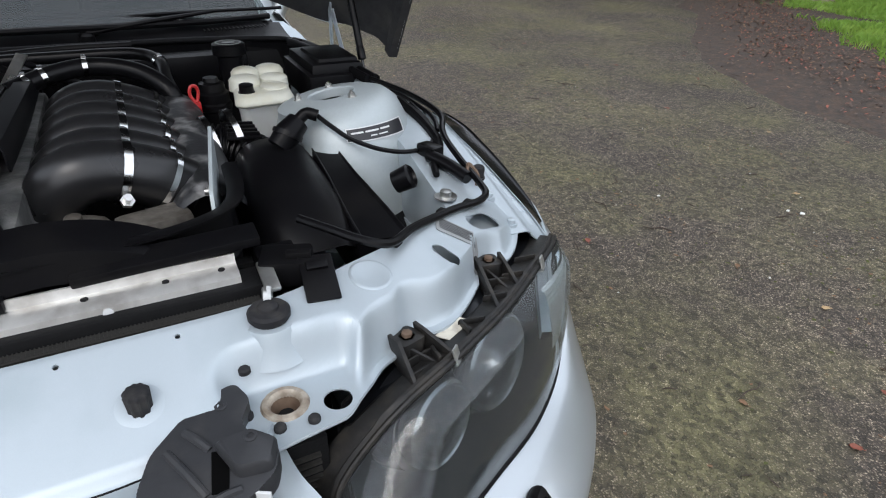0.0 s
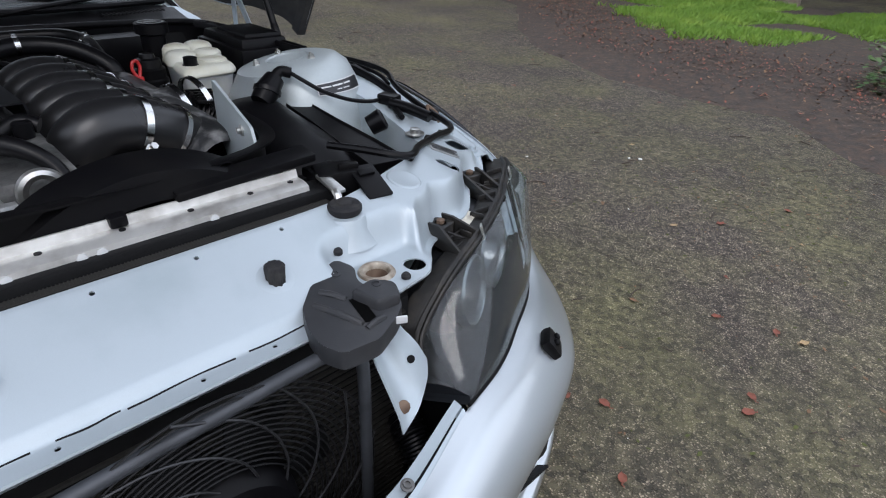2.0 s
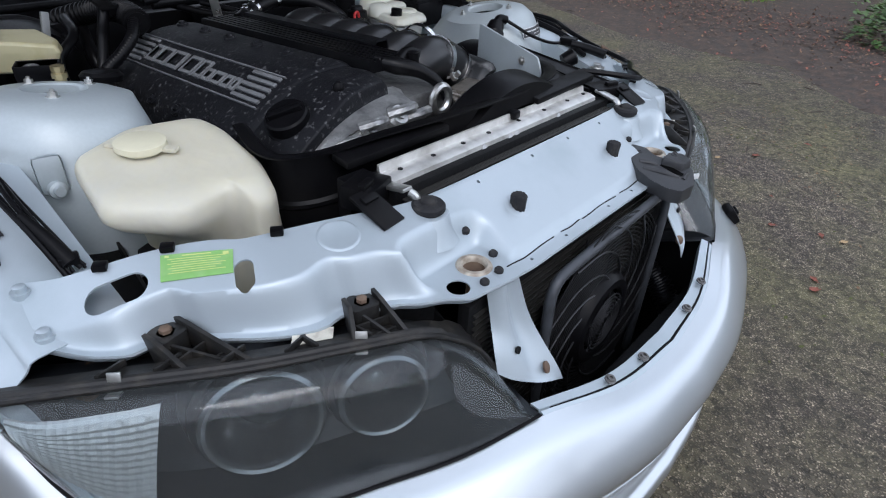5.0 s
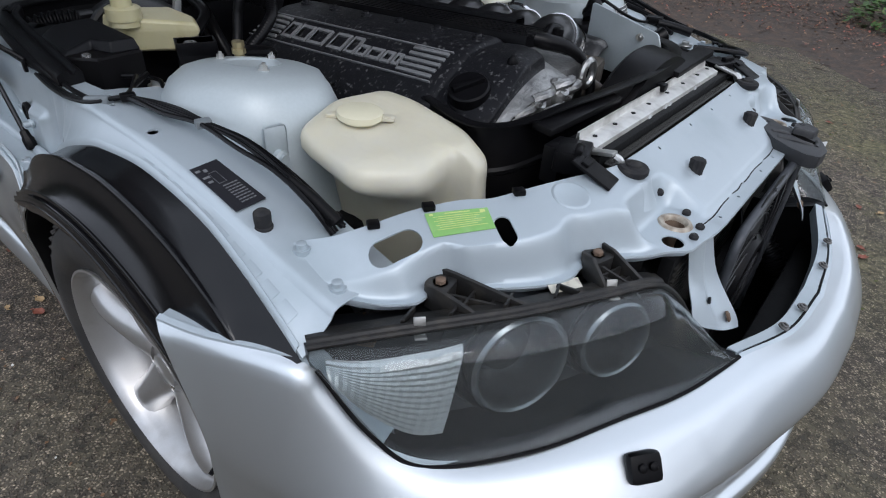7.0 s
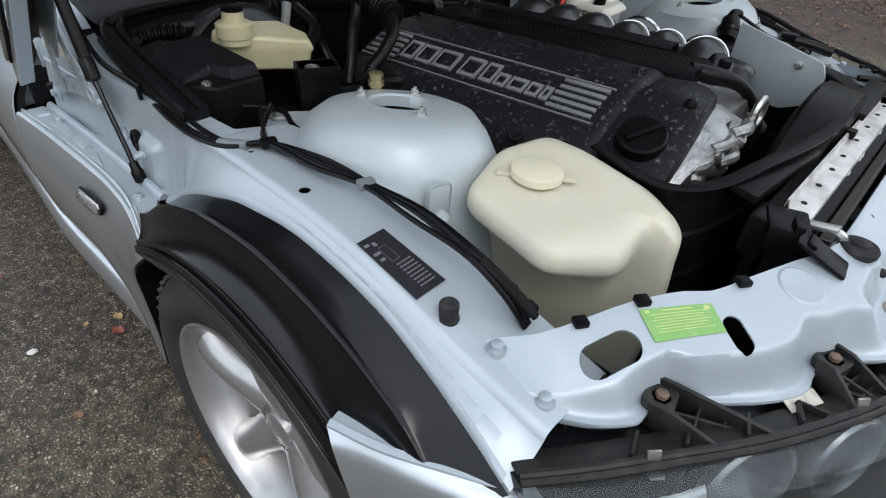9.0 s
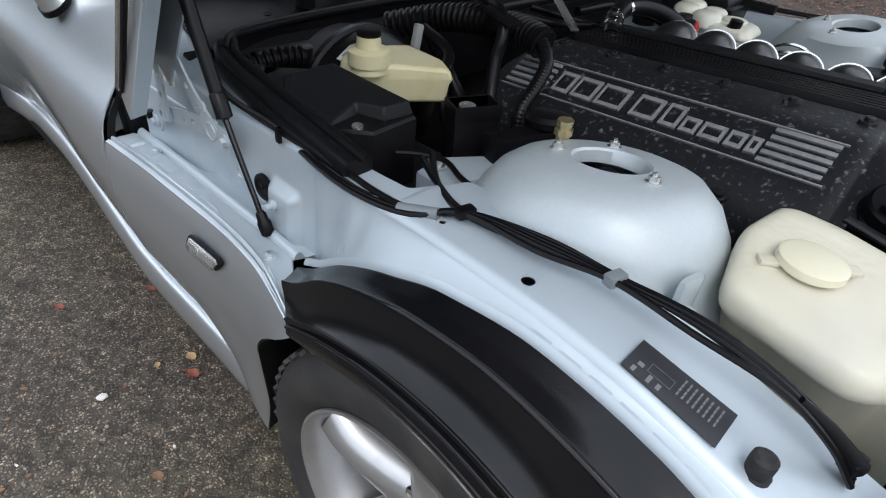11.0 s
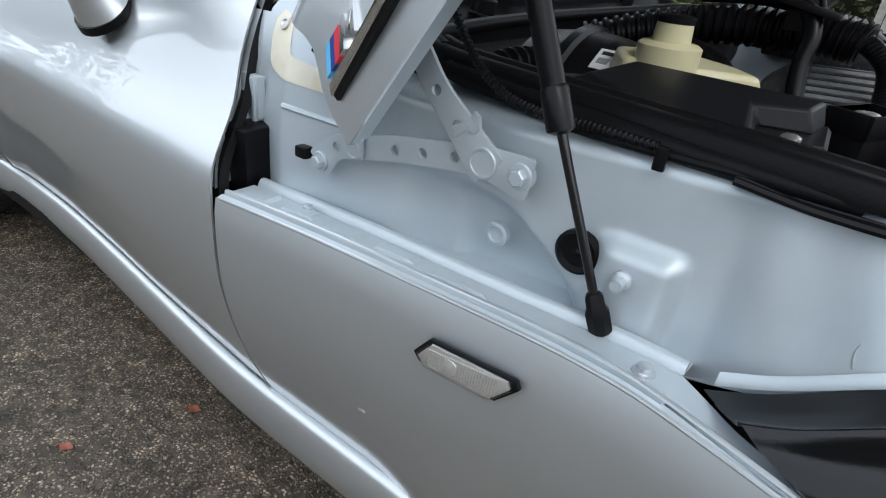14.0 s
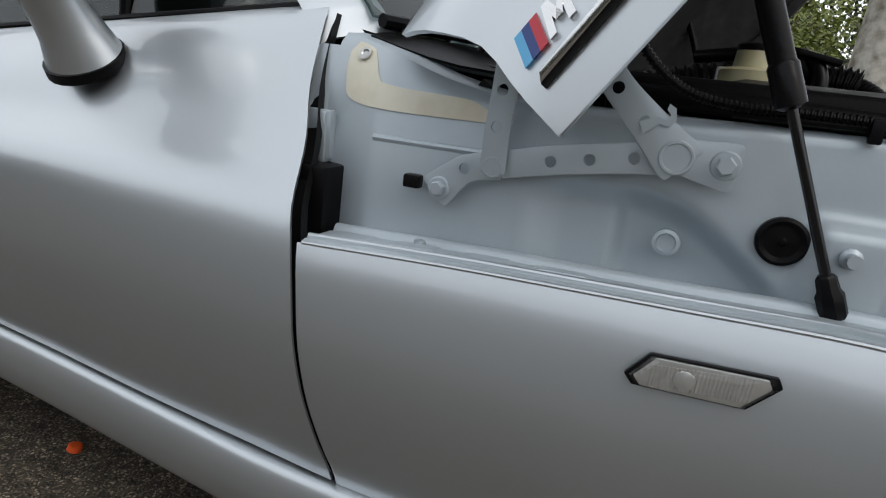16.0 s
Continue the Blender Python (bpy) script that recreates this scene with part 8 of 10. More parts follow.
        add_tube(bm, [V(0.092 + 0.014 * math.cos(t), 0.028 + 0.014 * math.sin(t), 0.756), V(0.092 + 0.045 * math.cos(t), 0.028 + 0.045 * math.sin(t), 0.748), V(0.092 + 0.055 * math.cos(t), 0.028 + 0.055 * math.sin(t), 0.73)], 0.003, seg=6)
        part("filter_rib", bm, GRIMY, filt)
    bm = bmesh.new()
    add_box(bm, (0.19, 0.03, 0.725), (0.10, 0.06, 0.06), Matrix.Rotation(0.25, 4, "Z"), 0.012)
    add_tube(bm, [(0.11, -0.02, 0.73), (0.06, -0.06, 0.74), (0.02, -0.05, 0.76)], 0.014, seg=10)
    part("front_casting", bm, GRIMY, car, "grimy cast bracket")
    for p in ((0.05, 0.10, 0.752), (0.16, 0.055, 0.768)):
        bm = bmesh.new()
        add_lathe(bm, p, (0.2, -0.7, 0.7), [(0, 0.010), (0.008, 0.010), (0.008, 0.006), (0.02, 0.006)], 6)
        part("bolt", bm, BARE, car)


RAISED = mat("worn_raised_metal", (0.22, 0.225, 0.23), 0.45, 0.25, grain=0.3, grain_scale=160, spots=0.6, spot_scale=60, second=(0.20, 0.20, 0.205))
GREYBLK = mat("grey_black_plastic", (0.008, 0.0082, 0.0095), 0.40, spec=0.15, grain=0.15, grain_scale=50, spots=0.4, spot_scale=12)
DARKALU = mat("grimy_head", (0.12, 0.12, 0.118), 0.55, 0.6, grain=0.35, grain_scale=60, spots=0.7, spot_scale=18, second=(0.30, 0.30, 0.29), bump=0.4, bump_scale=90)
GRIMY = mat("grimy_aluminium", (0.22, 0.20, 0.175), 0.5, 0.6, grain=0.35, grain_scale=70, spots=0.7, spot_scale=28, second=(0.10, 0.085, 0.07), bump=0.3, bump_scale=120)
RUNNER = mat("runner_plastic", (0.014, 0.014, 0.015), 0.3, grain=0.15, grain_scale=30, bump=0.08, bump_scale=400, rough_var=0.08)
PLENUM = mat("plenum_paint", (0.022, 0.023, 0.025), 0.42, grain=0.3, grain_scale=70, spots=0.35, spot_scale=26, second=(0.22, 0.22, 0.22), bump=0.2, bump_scale=200)
build_engine()


# -- air box, tanks, boxes, hoses and looms
def build_bay():
    # air box
    st = [[V(x, y, z) for x, y, z in r] for r in (
        ((0.335, 0.235, 0.60), (0.335, 0.235, 0.72), (0.36, 0.228, 0.766), (0.42, 0.222, 0.778), (0.48, 0.220, 0.770), (0.515, 0.22, 0.73), (0.52, 0.22, 0.60)),
        ((0.325, 0.15, 0.60), (0.326, 0.15, 0.725), (0.352, 0.15, 0.775), (0.42, 0.15, 0.786), (0.478, 0.15, 0.776), (0.512, 0.15, 0.74), (0.52, 0.15, 0.60)),
        ((0.315, 0.04, 0.60), (0.316, 0.04, 0.715), (0.34, 0.04, 0.765), (0.41, 0.035, 0.774), (0.475, 0.03, 0.758), (0.51, 0.03, 0.74), (0.52, 0.03, 0.60)),
        ((0.318, -0.04, 0.60), (0.32, -0.04, 0.70), (0.345, -0.045, 0.742), (0.41, -0.05, 0.745), (0.47, -0.055, 0.742), (0.505, -0.055, 0.728), (0.51, -0.055, 0.60)),
        ((0.335, -0.095, 0.60), (0.338, -0.095, 0.675), (0.36, -0.10, 0.705), (0.41, -0.11, 0.715), (0.46, -0.115, 0.718), (0.49, -0.115, 0.70), (0.50, -0.115, 0.60)))]
    bm = bmesh.new()
    # its outer wall stands just inside the duct
    st = [[V(p.x if p.x < 0.40 else 0.40 + (p.x - 0.40) * 0.60, p.y, p.z) for p in r] for r in st]
    add_grid(bm, loft(st, 24, 24))
    box = part("air_box", bm, PLASTIC, car, "black plastic air filter box", sharp=60)
    bm = bmesh.new()
    rows = []
    for a, b, dz in ((V(0.468, 0.190, 0.772), V(0.508, 0.182, 0.774), 0.06), (V(0.462, 0.06, 0.758), V(0.510, 0.05, 0.760), 0.055), (V(0.452, -0.06, 0.744), V(0.518, -0.070, 0.746), 0.05), (V(0.450, -0.128, 0.734), V(0.522, -0.145, 0.735), 0.04)):
        i = (b - a) * 0.14
        rows.append([a + V(-0.004, 0, -dz), a, a + i * 0.3, a + i * 0.6 + V(0, 0, -0.004), b - i * 0.6 + V(0, 0, -0.004), b - i * 0.3, b, b + V(0.006, 0, -dz)])
    add_grid(bm, rows, closed=True, caps=True)
    part("intake_duct", bm, PLASTIC, box, "long black trough-shaped intake duct", bevel=0.002)
    bm = bmesh.new()
    add_tube(bm, [(0.405, 0.148, 0.785), (0.425, 0.155, 0.803), (0.448, 0.165, 0.820)], [0.021, 0.024, 0.020], seg=16)
    add_tube(bm, [(0.446, 0.165, 0.820), (0.464, 0.168, 0.832), (0.482, 0.160, 0.828)], 0.011, seg=10)
    part("air_sensor", bm, PLASTIC, box, "black air sensor with its plug")
    bm = bmesh.new()
    add_lathe(bm, (0.425, 0.155, 0.803), (0.5, 0.25, 0.8), [(-0.004, 0.027), (0.004, 0.027)], 20)
    part("sensor_collar", bm, HOSE, box)
    bm = bmesh.new()
    add_tube(bm, [(0.482, 0.160, 0.828), (0.496, 0.140, 0.816), (0.525, 0.112, 0.795), (0.575, 0.090, 0.775), (0.63, 0.085, 0.765), (0.685, 0.11, 0.765), (0.712, 0.18, 0.78), (0.715, 0.27, 0.795)], 0.0042, seg=8, n=50)
    part("sensor_lead", bm, HOSE, car, "black sensor lead round the strut tower")
    bm = bmesh.new()
    add_lathe(bm, (0.575, 0.03, 0.735), (0.6, -0.4, 0.4), [(0, 0.020), (0.03, 0.022), (0.034, 0.018), (0.028, 0.016)], 18)
    part("duct_stub", bm, HOSE, car)
    # upright plate bolted to the shroud
    bm = bmesh.new()
    pl = rounded([V(0.292, 0.096, 0.856), V(0.262, -0.086, 0.824), V(0.260, -0.100, 0.796), V(0.262, -0.092, 0.742), V(0.270, -0.04, 0.715), V(0.285, 0.050, 0.715), V(0.291, 0.095, 0.76)], 0.008)
    add_prism(bm, pl, V(0.005, -0.001, 0), 0.001)
    plate = part("air_deflector", bm, TOWER, car, "pale upright triangular plate")
    bm = bmesh.new()
    add_lathe(bm, (0.269, -0.045, 0.808), (-1, 0.16, 0), [(0, 0.009), (0.003, 0.009), (0.004, 0.005), (0.009, 0.005)], 14)
    part("bolt", bm, BARE, plate)
    # coolant tank
    bm = bmesh.new()
    def ring(z, k, dx=0.0):
        return [V(0.468 + dx + a * k, 0.566 + b * k, z) for a, b in ((-0.076, -0.096), (-0.060, -0.112), (0.034, -0.104), (0.050, -0.088), (0.072, 0.100), (0.060, 0.114), (-0.034, 0.108), (-0.050, 0.090))]
    add_grid(bm, [ring(0.60, 0.80), ring(0.70, 0.86), ring(0.752, 0.92), ring(0.768, 0.96)], closed=True, caps=True)
    tank = part("coolant_tank", bm, TANK, car, "milky plastic coolant tank, yellowed on top", bevel=0.008)
    bm = bmesh.new()
    add_grid(bm, [ring(0.766, 1.02), ring(0.774, 1.05), ring(0.780, 1.0), ring(0.786, 0.95), ring(0.789, 0.86)], closed=True, caps=True)
    part("tank_top", bm, YTANK, tank, "yellowed tank top", bevel=0.007)
    for x, y, r, h in ((0.432, 0.575, 0.036, 0.022), (0.446, 0.635, 0.034, 0.026), (0.504, 0.645, 0.036, 0.026), (0.502, 0.585, 0.033, 0.018), (0.488, 0.525, 0.032, 0.010)):
        bm = bmesh.new()
        add_lathe(bm, (x, y, 0.786), (0, 0, 1), [(-0.01, r), (h * 0.55, r * 0.96), (h * 0.85, r * 0.80), (h, r * 0.5), (h * 1.03, 0)], 24)
        part("tank_dome", bm, YTANK, tank)
    bm = bmesh.new()
    add_lathe(bm, (0.422, 0.500, 0.786), (0, -0.1, 1), [(0, 0.018), (0.004, 0.018), (0.004, 0.0155), (0.020, 0.0155), (0.021, 0.010)], 20)
    part("bleed_cap", bm, HOSE, tank, "black bleed cap")
    # reservoir with a ringed lid behind the tank
    bm = bmesh.new()
    add_lathe(bm, (0.432, 0.735, 0.74), (0, 0, 1), [(0, 0.030), (0.08, 0.030), (0.085, 0.040), (0.108, 0.040), (0.111, 0.036), (0.111, 0.0)], 28)
    pot = part("filler_pot", bm, PLASTIC, car, "black filler pot with a ringed cap")
    bm = bmesh.new()
    add_lathe(bm, (0.432, 0.735, 0.8512), (0, 0, 1), [(0, 0.031), (0.0012, 0.031), (0.0012, 0.027), (0, 0.027)], 28, caps=False)
    add_box(bm, (0.432, 0.735, 0.852), (0.030, 0.014, 0.001))
    part("cap_print", bm, GREYSTK, pot, smooth=False)
    # power steering pot
    bm = bmesh.new()
    add_lathe(bm, (0.362, 0.60, 0.68), (0, 0, 1), [(0, 0.034), (0.05, 0.036), (0.054, 0.040), (0.066, 0.040), (0.070, 0.036), (0.09, 0.036), (0.095, 0.030), (0.112, 0.028), (0.115, 0.018), (0.124, 0.016)], 26)
    part("steering_fluid_pot", bm, HOSE, car, "black fluid pot")
    # dipstick with a red loop handle
    bm = bmesh.new()
    add_tube(bm, [(0.317, 0.545, 0.765), (0.309, 0.547, 0.782), (0.312, 0.549, 0.798), (0.322, 0.551, 0.800), (0.327, 0.551, 0.788), (0.324, 0.549, 0.774), (0.320, 0.546, 0.765)], 0.0038, seg=8, n=40)
    add_box(bm, (0.320, 0.545, 0.752), (0.016, 0.014, 0.03), None, 0.003)
    part("dipstick", bm, RED, car, "red dipstick handle")
    # fuse box
    bm = bmesh.new()
    add_box(bm, (0.660, 0.700, 0.755), (0.15, 0.26, 0.07), None, 0.006)
    fuse = part("fuse_box", bm, PLASTIC, car, "black fuse box with a stepped lid")
    bm = bmesh.new()
    add_box(bm, (0.664, 0.705, 0.800), (0.135, 0.235, 0.024), None, 0.006, 0.94)
    add_box(bm, (0.674, 0.700, 0.815), (0.105, 0.17, 0.010), None, 0.003, 0.95)
    part("fuse_lid", bm, PLASTIC, fuse)
    # brake fluid reservoir
    bm = bmesh.new()
    st = [[V(-0.546, 0.775, z), V(-0.500, 0.806, z), V(-0.398, 0.765, z), V(-0.384, 0.690, z), V(-0.402, 0.652, z), V(-0.470, 0.700, z), V(-0.540, 0.738, z)] for z in (0.742, 0.775, 0.783, 0.786, 0.806)]
    for k, r in enumerate(st):
        c = sum(r, V(0, 0, 0)) / 7
        f = (0.93, 0.97, 1.02, 1.02, 0.95)[k]
        st[k] = [c + (p - c) * f + V(0, 0, (0.012 * (p.y - 0.70) / 0.1 if k == 4 else 0)) for p in r]
    add_grid(bm, st, closed=True, caps=True)
    res = part("brake_reservoir", bm, YELLOWED, car, "yellowed brake fluid reservoir", bevel=0.006)
    bm = bmesh.new()
    add_lathe(bm, (-0.513, 0.738, 0.796), (0, 0, 1), [(0, 0.031), (0.010, 0.029), (0.012, 0.034), (0.034, 0.034), (0.037, 0.030), (0.038, 0.0205), (0.058, 0.019)], 18)
    part("reservoir_neck", bm, YELLOWED, res)
    bm = bmesh.new()
    add_lathe(bm, (-0.513, 0.738, 0.853), (0, 0, 1), [(0, 0.0195), (0.006, 0.020), (0.008, 0.017), (0.008, 0.0)], 22)
    part("neck_seal", bm, RUBBER, res)
    # brake servo: a wide black drum with a paper label
    bm = bmesh.new()
    add_lathe(bm, (-0.43, 0.86, 0.69), (0, 1, 0), [(-0.105, 0.055), (-0.095, 0.105), (-0.082, 0.121), (-0.030, 0.129), (-0.004, 0.131), (0.0, 0.137), (0.012, 0.137), (0.016, 0.130), (0.07, 0.122)], 44)
    servo = part("brake_servo", bm, HOSE, car, "black brake servo drum")
    bm = bmesh.new()
    m = frame_of(V(-0.43 - 0.52 * 0.1285, 0.800, 0.69 + 0.85 * 0.1285), V(0, -1, 0), V(0.85, 0, 0.52))
    add_box(bm, (0, 0, 0), (0.052, 0.036, 0.001))
    bm.transform(m)
    lab = part("servo_label", bm, PALE, servo, "white printed label", smooth=False)
    for x, y, w, h in ((-0.012, 0.010, 0.018, 0.006), (0.014, 0.010, 0.014, 0.004), (-0.014, -0.004, 0.014, 0.010), (0.002, -0.003, 0.006, 0.012), (0.015, -0.004, 0.013, 0.008)):
        bm = bmesh.new()
        add_box(bm, (x, y, 0.001), (w, h, 0.0006))
        bm.transform(m)
        part("print_bar", bm, GREYSTK if h > 0.006 else BLACKSTK, lab, smooth=False)
    # control-unit box with a sloped lid
    def prism_z(bm, plan, z0, z1, f=1.0):
        c = sum((V(*p, 0) for p in plan), V(0, 0, 0)) / len(plan)
        add_grid(bm, [[V(*p, z0) for p in plan], [V(*p, z1 - 0.004) for p in plan], [c + (V(*p, 0) - c) * 0.97 + V(0, 0, z1) for p in plan]], closed=True, caps=True)
    bm = bmesh.new()
    prism_z(bm, [(-0.694, 0.600), (-0.655, 0.556), (-0.572, 0.562), (-0.560, 0.640), (-0.560, 0.780), (-0.640, 0.850), (-0.690, 0.78)], 0.60, 0.795)
    ecu = part("control_box", bm, PLASTIC, car, "black control-unit box with a sloped lid")
    bm = bmesh.new()
    lid = [[V(-0.692, 0.700, 0.794), V(-0.690, 0.604, 0.794), V(-0.637, 0.612, 0.794), (-0.622, 0.572, 0.794), (-0.570, 0.568, 0.794), V(-0.562, 0.760, 0.794), (-0.64, 0.80, 0.794)], [V(-0.680, 0.715, 0.806), V(-0.682, 0.612, 0.800), V(-0.634, 0.622, 0.812), (-0.618, 0.580, 0.814), (-0.576, 0.574, 0.816), V(-0.576, 0.748, 0.818), (-0.634, 0.770, 0.808)]]
    add_grid(bm, [[Vector(p) for p in r] for r in lid], closed=True, caps=True)
    part("box_lid", bm, GREYBLK, ecu, "dull grey-black lid", bevel=0.003, sharp=25)
    bm = bmesh.new()
    add_box(bm, (-0.660, 0.835, 0.79), (0.06, 0.05, 0.01), Matrix.Rotation(0.4, 4, "Z"), 0.003)
    part("box_flap", bm, GREYBLK, ecu)
    bm = bmesh.new()
    add_lathe(bm, (-0.661, 0.583, 0.795), (0, 0, 1), [(0, 0.008), (0.003, 0.008), (0.005, 0.005)], 12)
    part("box_screw", bm, BARE, ecu)
    # square relay tower with a brass nut
    bm = bmesh.new()
    m = Matrix.Rotation(-0.42, 4, "Z")
    for dx, dy, sx, sy in ((0, -0.021, 0.074, 0.004), (0, 0.021, 0.074, 0.004), (-0.035, 0, 0.004, 0.038), (0.035, 0, 0.004, 0.038)):
        add_box(bm, V(-0.476, 0.541, 0.790) + m.to_3x3() @ V(dx, dy, 0), (sx, sy, 0.024), m, 0.001)
    add_box(bm, (-0.476, 0.541, 0.725), (0.072, 0.044, 0.11), m, 0.003)
    relay = part("relay_tower", bm, PLASTIC, car, "black square relay housing")
    bm = bmesh.new()
    add_lathe(bm, (-0.486, 0.543, 0.784), (0, 0, 1), [(0, 0.013), (0.014, 0.013), (0.016, 0.010), (0.016, 0.006), (0.008, 0.006)], 14)
    part("terminal_nut", bm, BARE, relay)
    bm = bmesh.new()
    add_box(bm, (-0.445, 0.458, 0.752), (0.13, 0.036, 0.050), Matrix.Rotation(-0.33, 4, "Z"), 0.004)
    add_box(bm, (-0.395, 0.445, 0.782), (0.026, 0.020, 0.014), Matrix.Rotation(-0.33, 4, "Z"), 0.003)
    part("cable_cover", bm, PLASTIC, car, "black cable cover")
    # steel angle bracket and its bolt
    bm = bmesh.new()
    add_prism(bm, [V(*p, 0.690) for p in ((-0.614, 0.515), (-0.617, 0.466), (-0.500, 0.424), (-0.478, 0.472), (-0.556, 0.524))], V(0, 0, 0.052), 0.004)
    brk = part("angle_bracket", bm, BAY, car, "silver painted angle bracket")
    bm = bmesh.new()
    add_lathe(bm, (-0.583, 0.508, 0.744), (0, 0, 1), [(0, 0.016), (0.003, 0.016), (0.003, 0.010), (0.012, 0.009)], 16)
    part("bolt", bm, BARE, brk)
    # brass fitting and lug at the strut tower
    bm = bmesh.new()
    add_lathe(bm, (-0.490, 0.372, 0.822), (0, 0, 1), [(-0.03, 0.009), (-0.004, 0.009), (-0.004, 0.0125), (0.004, 0.0125), (0.004, 0.009), (0.008, 0.009), (0.008, 0.011), (0.016, 0.011)], 8)
    part("brass_fitting", bm, BRASS, car, "brass pipe fitting")
    bm = bmesh.new()
    add_lathe(bm, (-0.400, 0.452, 0.776), (0.1, 0.1, 1), [(0, 0.036), (0.010, 0.038), (0.017, 0.032), (0.020, 0.016)], 28)
    part("vacuum_capsule", bm, HOSE, car, "black round vacuum capsule")
    bm = bmesh.new()
    add_box(bm, V(-0.604, 0.128, 0.762), (0.036, 0.010, 0.058), Matrix.Rotation(-0.2, 4, "Z"), 0.008)
    add_lathe(bm, V(-0.604, 0.122, 0.742), (0, -1, 0.1), [(0, 0.013), (0.008, 0.012), (0.010, 0.008), (0.016, 0.007)], 14)
    part("tower_lug", bm, TOWER, wings[-1], "painted lug with a bolt")
    # washer bottle
    rim = [V(*p) for p in ((-0.582, 0.104, 0.790), (-0.490, 0.128, 0.806), (-0.388, 0.118, 0.800), (-0.376, 0.06, 0.794), (-0.386, -0.06, 0.780), (-0.402, -0.118, 0.758), (-0.440, -0.130, 0.756), (-0.456, -0.086, 0.772), (-0.530, -0.098, 0.768), (-0.602, -0.036, 0.775))]
    spread = [V(*p) for p in ((0.055, -0.008, 0), (0.01, 0.0, 0), (0.004, 0.005, 0), (0.006, 0, 0), (0.006, 0, 0), (0.002, -0.004, 0), (-0.002, -0.006, 0), (0.006, 0.010, 0), (0.050, 0.036, 0), (0.090, 0.026, 0))]

    def bottle_ring(inset, drop, out):
        """Rounded outline of the bottle, drawn in by inset, lowered by drop, pushed out by out."""
        mid = sum(rim, V(0, 0, 0)) / len(rim)
        pts = []
        for p, q in zip(rim, spread):
            c = p + (mid - p) * inset
            # the top is one flat plane that dips only at the front lobe
            flat = 0.7865 + 0.120 * c.y + 0.040 * (c.x + 0.49)
            c.z += (flat - c.z) * ease(0.0, 0.30, inset)
            pts.append(c + V(0, 0, -drop) + q * out)
        ring_ = []
        for k, p in enumerate(pts):
            a, b = pts[k - 1], pts[(k + 1) % len(pts)]
            r = min(0.020, (a - p).length * 0.44, (b - p).length * 0.44)
            pa, pb = p + (a - p).normalized() * r, p + (b - p).normalized() * r
            ring_ += [pa.lerp(p, u).lerp(p.lerp(pb, u), u) for u in (0, 0.2, 0.4, 0.6, 0.8, 1.0)]
        return ring_

    bm = bmesh.new()
    add_grid(bm, [bottle_ring(*v) for v in ((0.99999, -0.003, 0), (0.7, -0.003, 0), (0.5, -0.003, 0), (0.35, -0.003, 0), (0.22, -0.003, 0), (0.13, -0.002, 0), (0.07, -0.0005, 0), (0.03, 0.003, 0), (0.008, 0.008, 0.0), (0, 0.015, -0.02), (-0.004, 0.028, 0.0), (0, 0.040, 0.12), (0, 0.055, 0.40), (0, 0.075, 0.75), (0.0, 0.10, 0.95), (0.02, 0.15, 1.05), (0.08, 0.26, 1.1))], closed=True)
    bot = part("washer_bottle", bm, CREAM, car, "large cream plastic washer bottle", sharp=60)
    bm = bmesh.new()
    add_lathe(bm, (-0.505, 0.052, 0.796), (0, -0.04, 1), [(0, 0.028), (0.004, 0.028), (0.005, 0.0345), (0.013, 0.034), (0.0145, 0.030), (0.0145, 0.0)], 34)
    wc = part("bottle_cap", bm, CREAMCAP, bot, "yellowed bottle cap")
    for a in (2.2, 5.4):
        bm = bmesh.new()
        add_box(bm, V(-0.505 + 0.041 * math.cos(a), 0.052 + 0.041 * math.sin(a), 0.800), (0.020, 0.016, 0.006), Matrix.Rotation(a, 4, "Z"), 0.002)
        part("cap_tab", bm, CREAM, wc)
    # wiring loom along the right-hand rail
    base = [(-0.736, 0.600, 0.776), (-0.742, 0.54, 0.772), (-0.743, 0.47, 0.774), (-0.734, 0.395, 0.784), (-0.704, 0.345, 0.797), (-0.690, 0.25, 0.801), (-0.684, 0.173, 0.803), (-0.680, 0.09, 0.799), (-0.676, 0.015, 0.783), (-0.664, -0.035, 0.753), (-0.652, -0.063, 0.722)]
    random.seed(11)
    for k in range(6):
        off = [V((k - 2.5) * 0.0044 + random.uniform(-0.003, 0.003), 0, random.uniform(-0.003, 0.003)) for _ in base]
        bm = bmesh.new()
        add_tube(bm, [V(*p) + o * (0.5 if i < 4 or i in (4, 6) else 1) for i, (p, o) in enumerate(zip(base, off))], (0.0034, 0.0024, 0.002)[k % 3], seg=7, n=50)
        part("loom_cable", bm, HOSE, car, "black wiring loom cable")
    for p, w in (((-0.685, 0.173, 0.803), 0.014), ((-0.705, 0.345, 0.798), 0.014), ((-0.655, -0.055, 0.735), 0.016)):
        bm = bmesh.new()
        add_box(bm, V(*p), (0.022, w, 0.012), Matrix.Rotation(-0.25, 4, "Z"), 0.003)
        part("loom_clip", bm, GREYSLEEVE if p[1] == 0.173 else PLASTIC, car, "dark loom clip")
    bm = bmesh.new()
    add_tube(bm, [(-0.676, 0.0, 0.780), (-0.666, -0.028, 0.760), (-0.655, -0.06, 0.732)], [0.005, 0.008, 0.010], seg=10)
    part("loom_tape", bm, RUBBER, car, "taped loom end")
    bm = bmesh.new()
    add_tube(bm, [(-0.738, 0.415, 0.781), (-0.722, 0.368, 0.790)], 0.0075, seg=10, n=2)
    part("loom_sleeve", bm, GREYSLEEVE, car, "grey loom sleeve")
    for q in range(2):
        bm = bmesh.new()
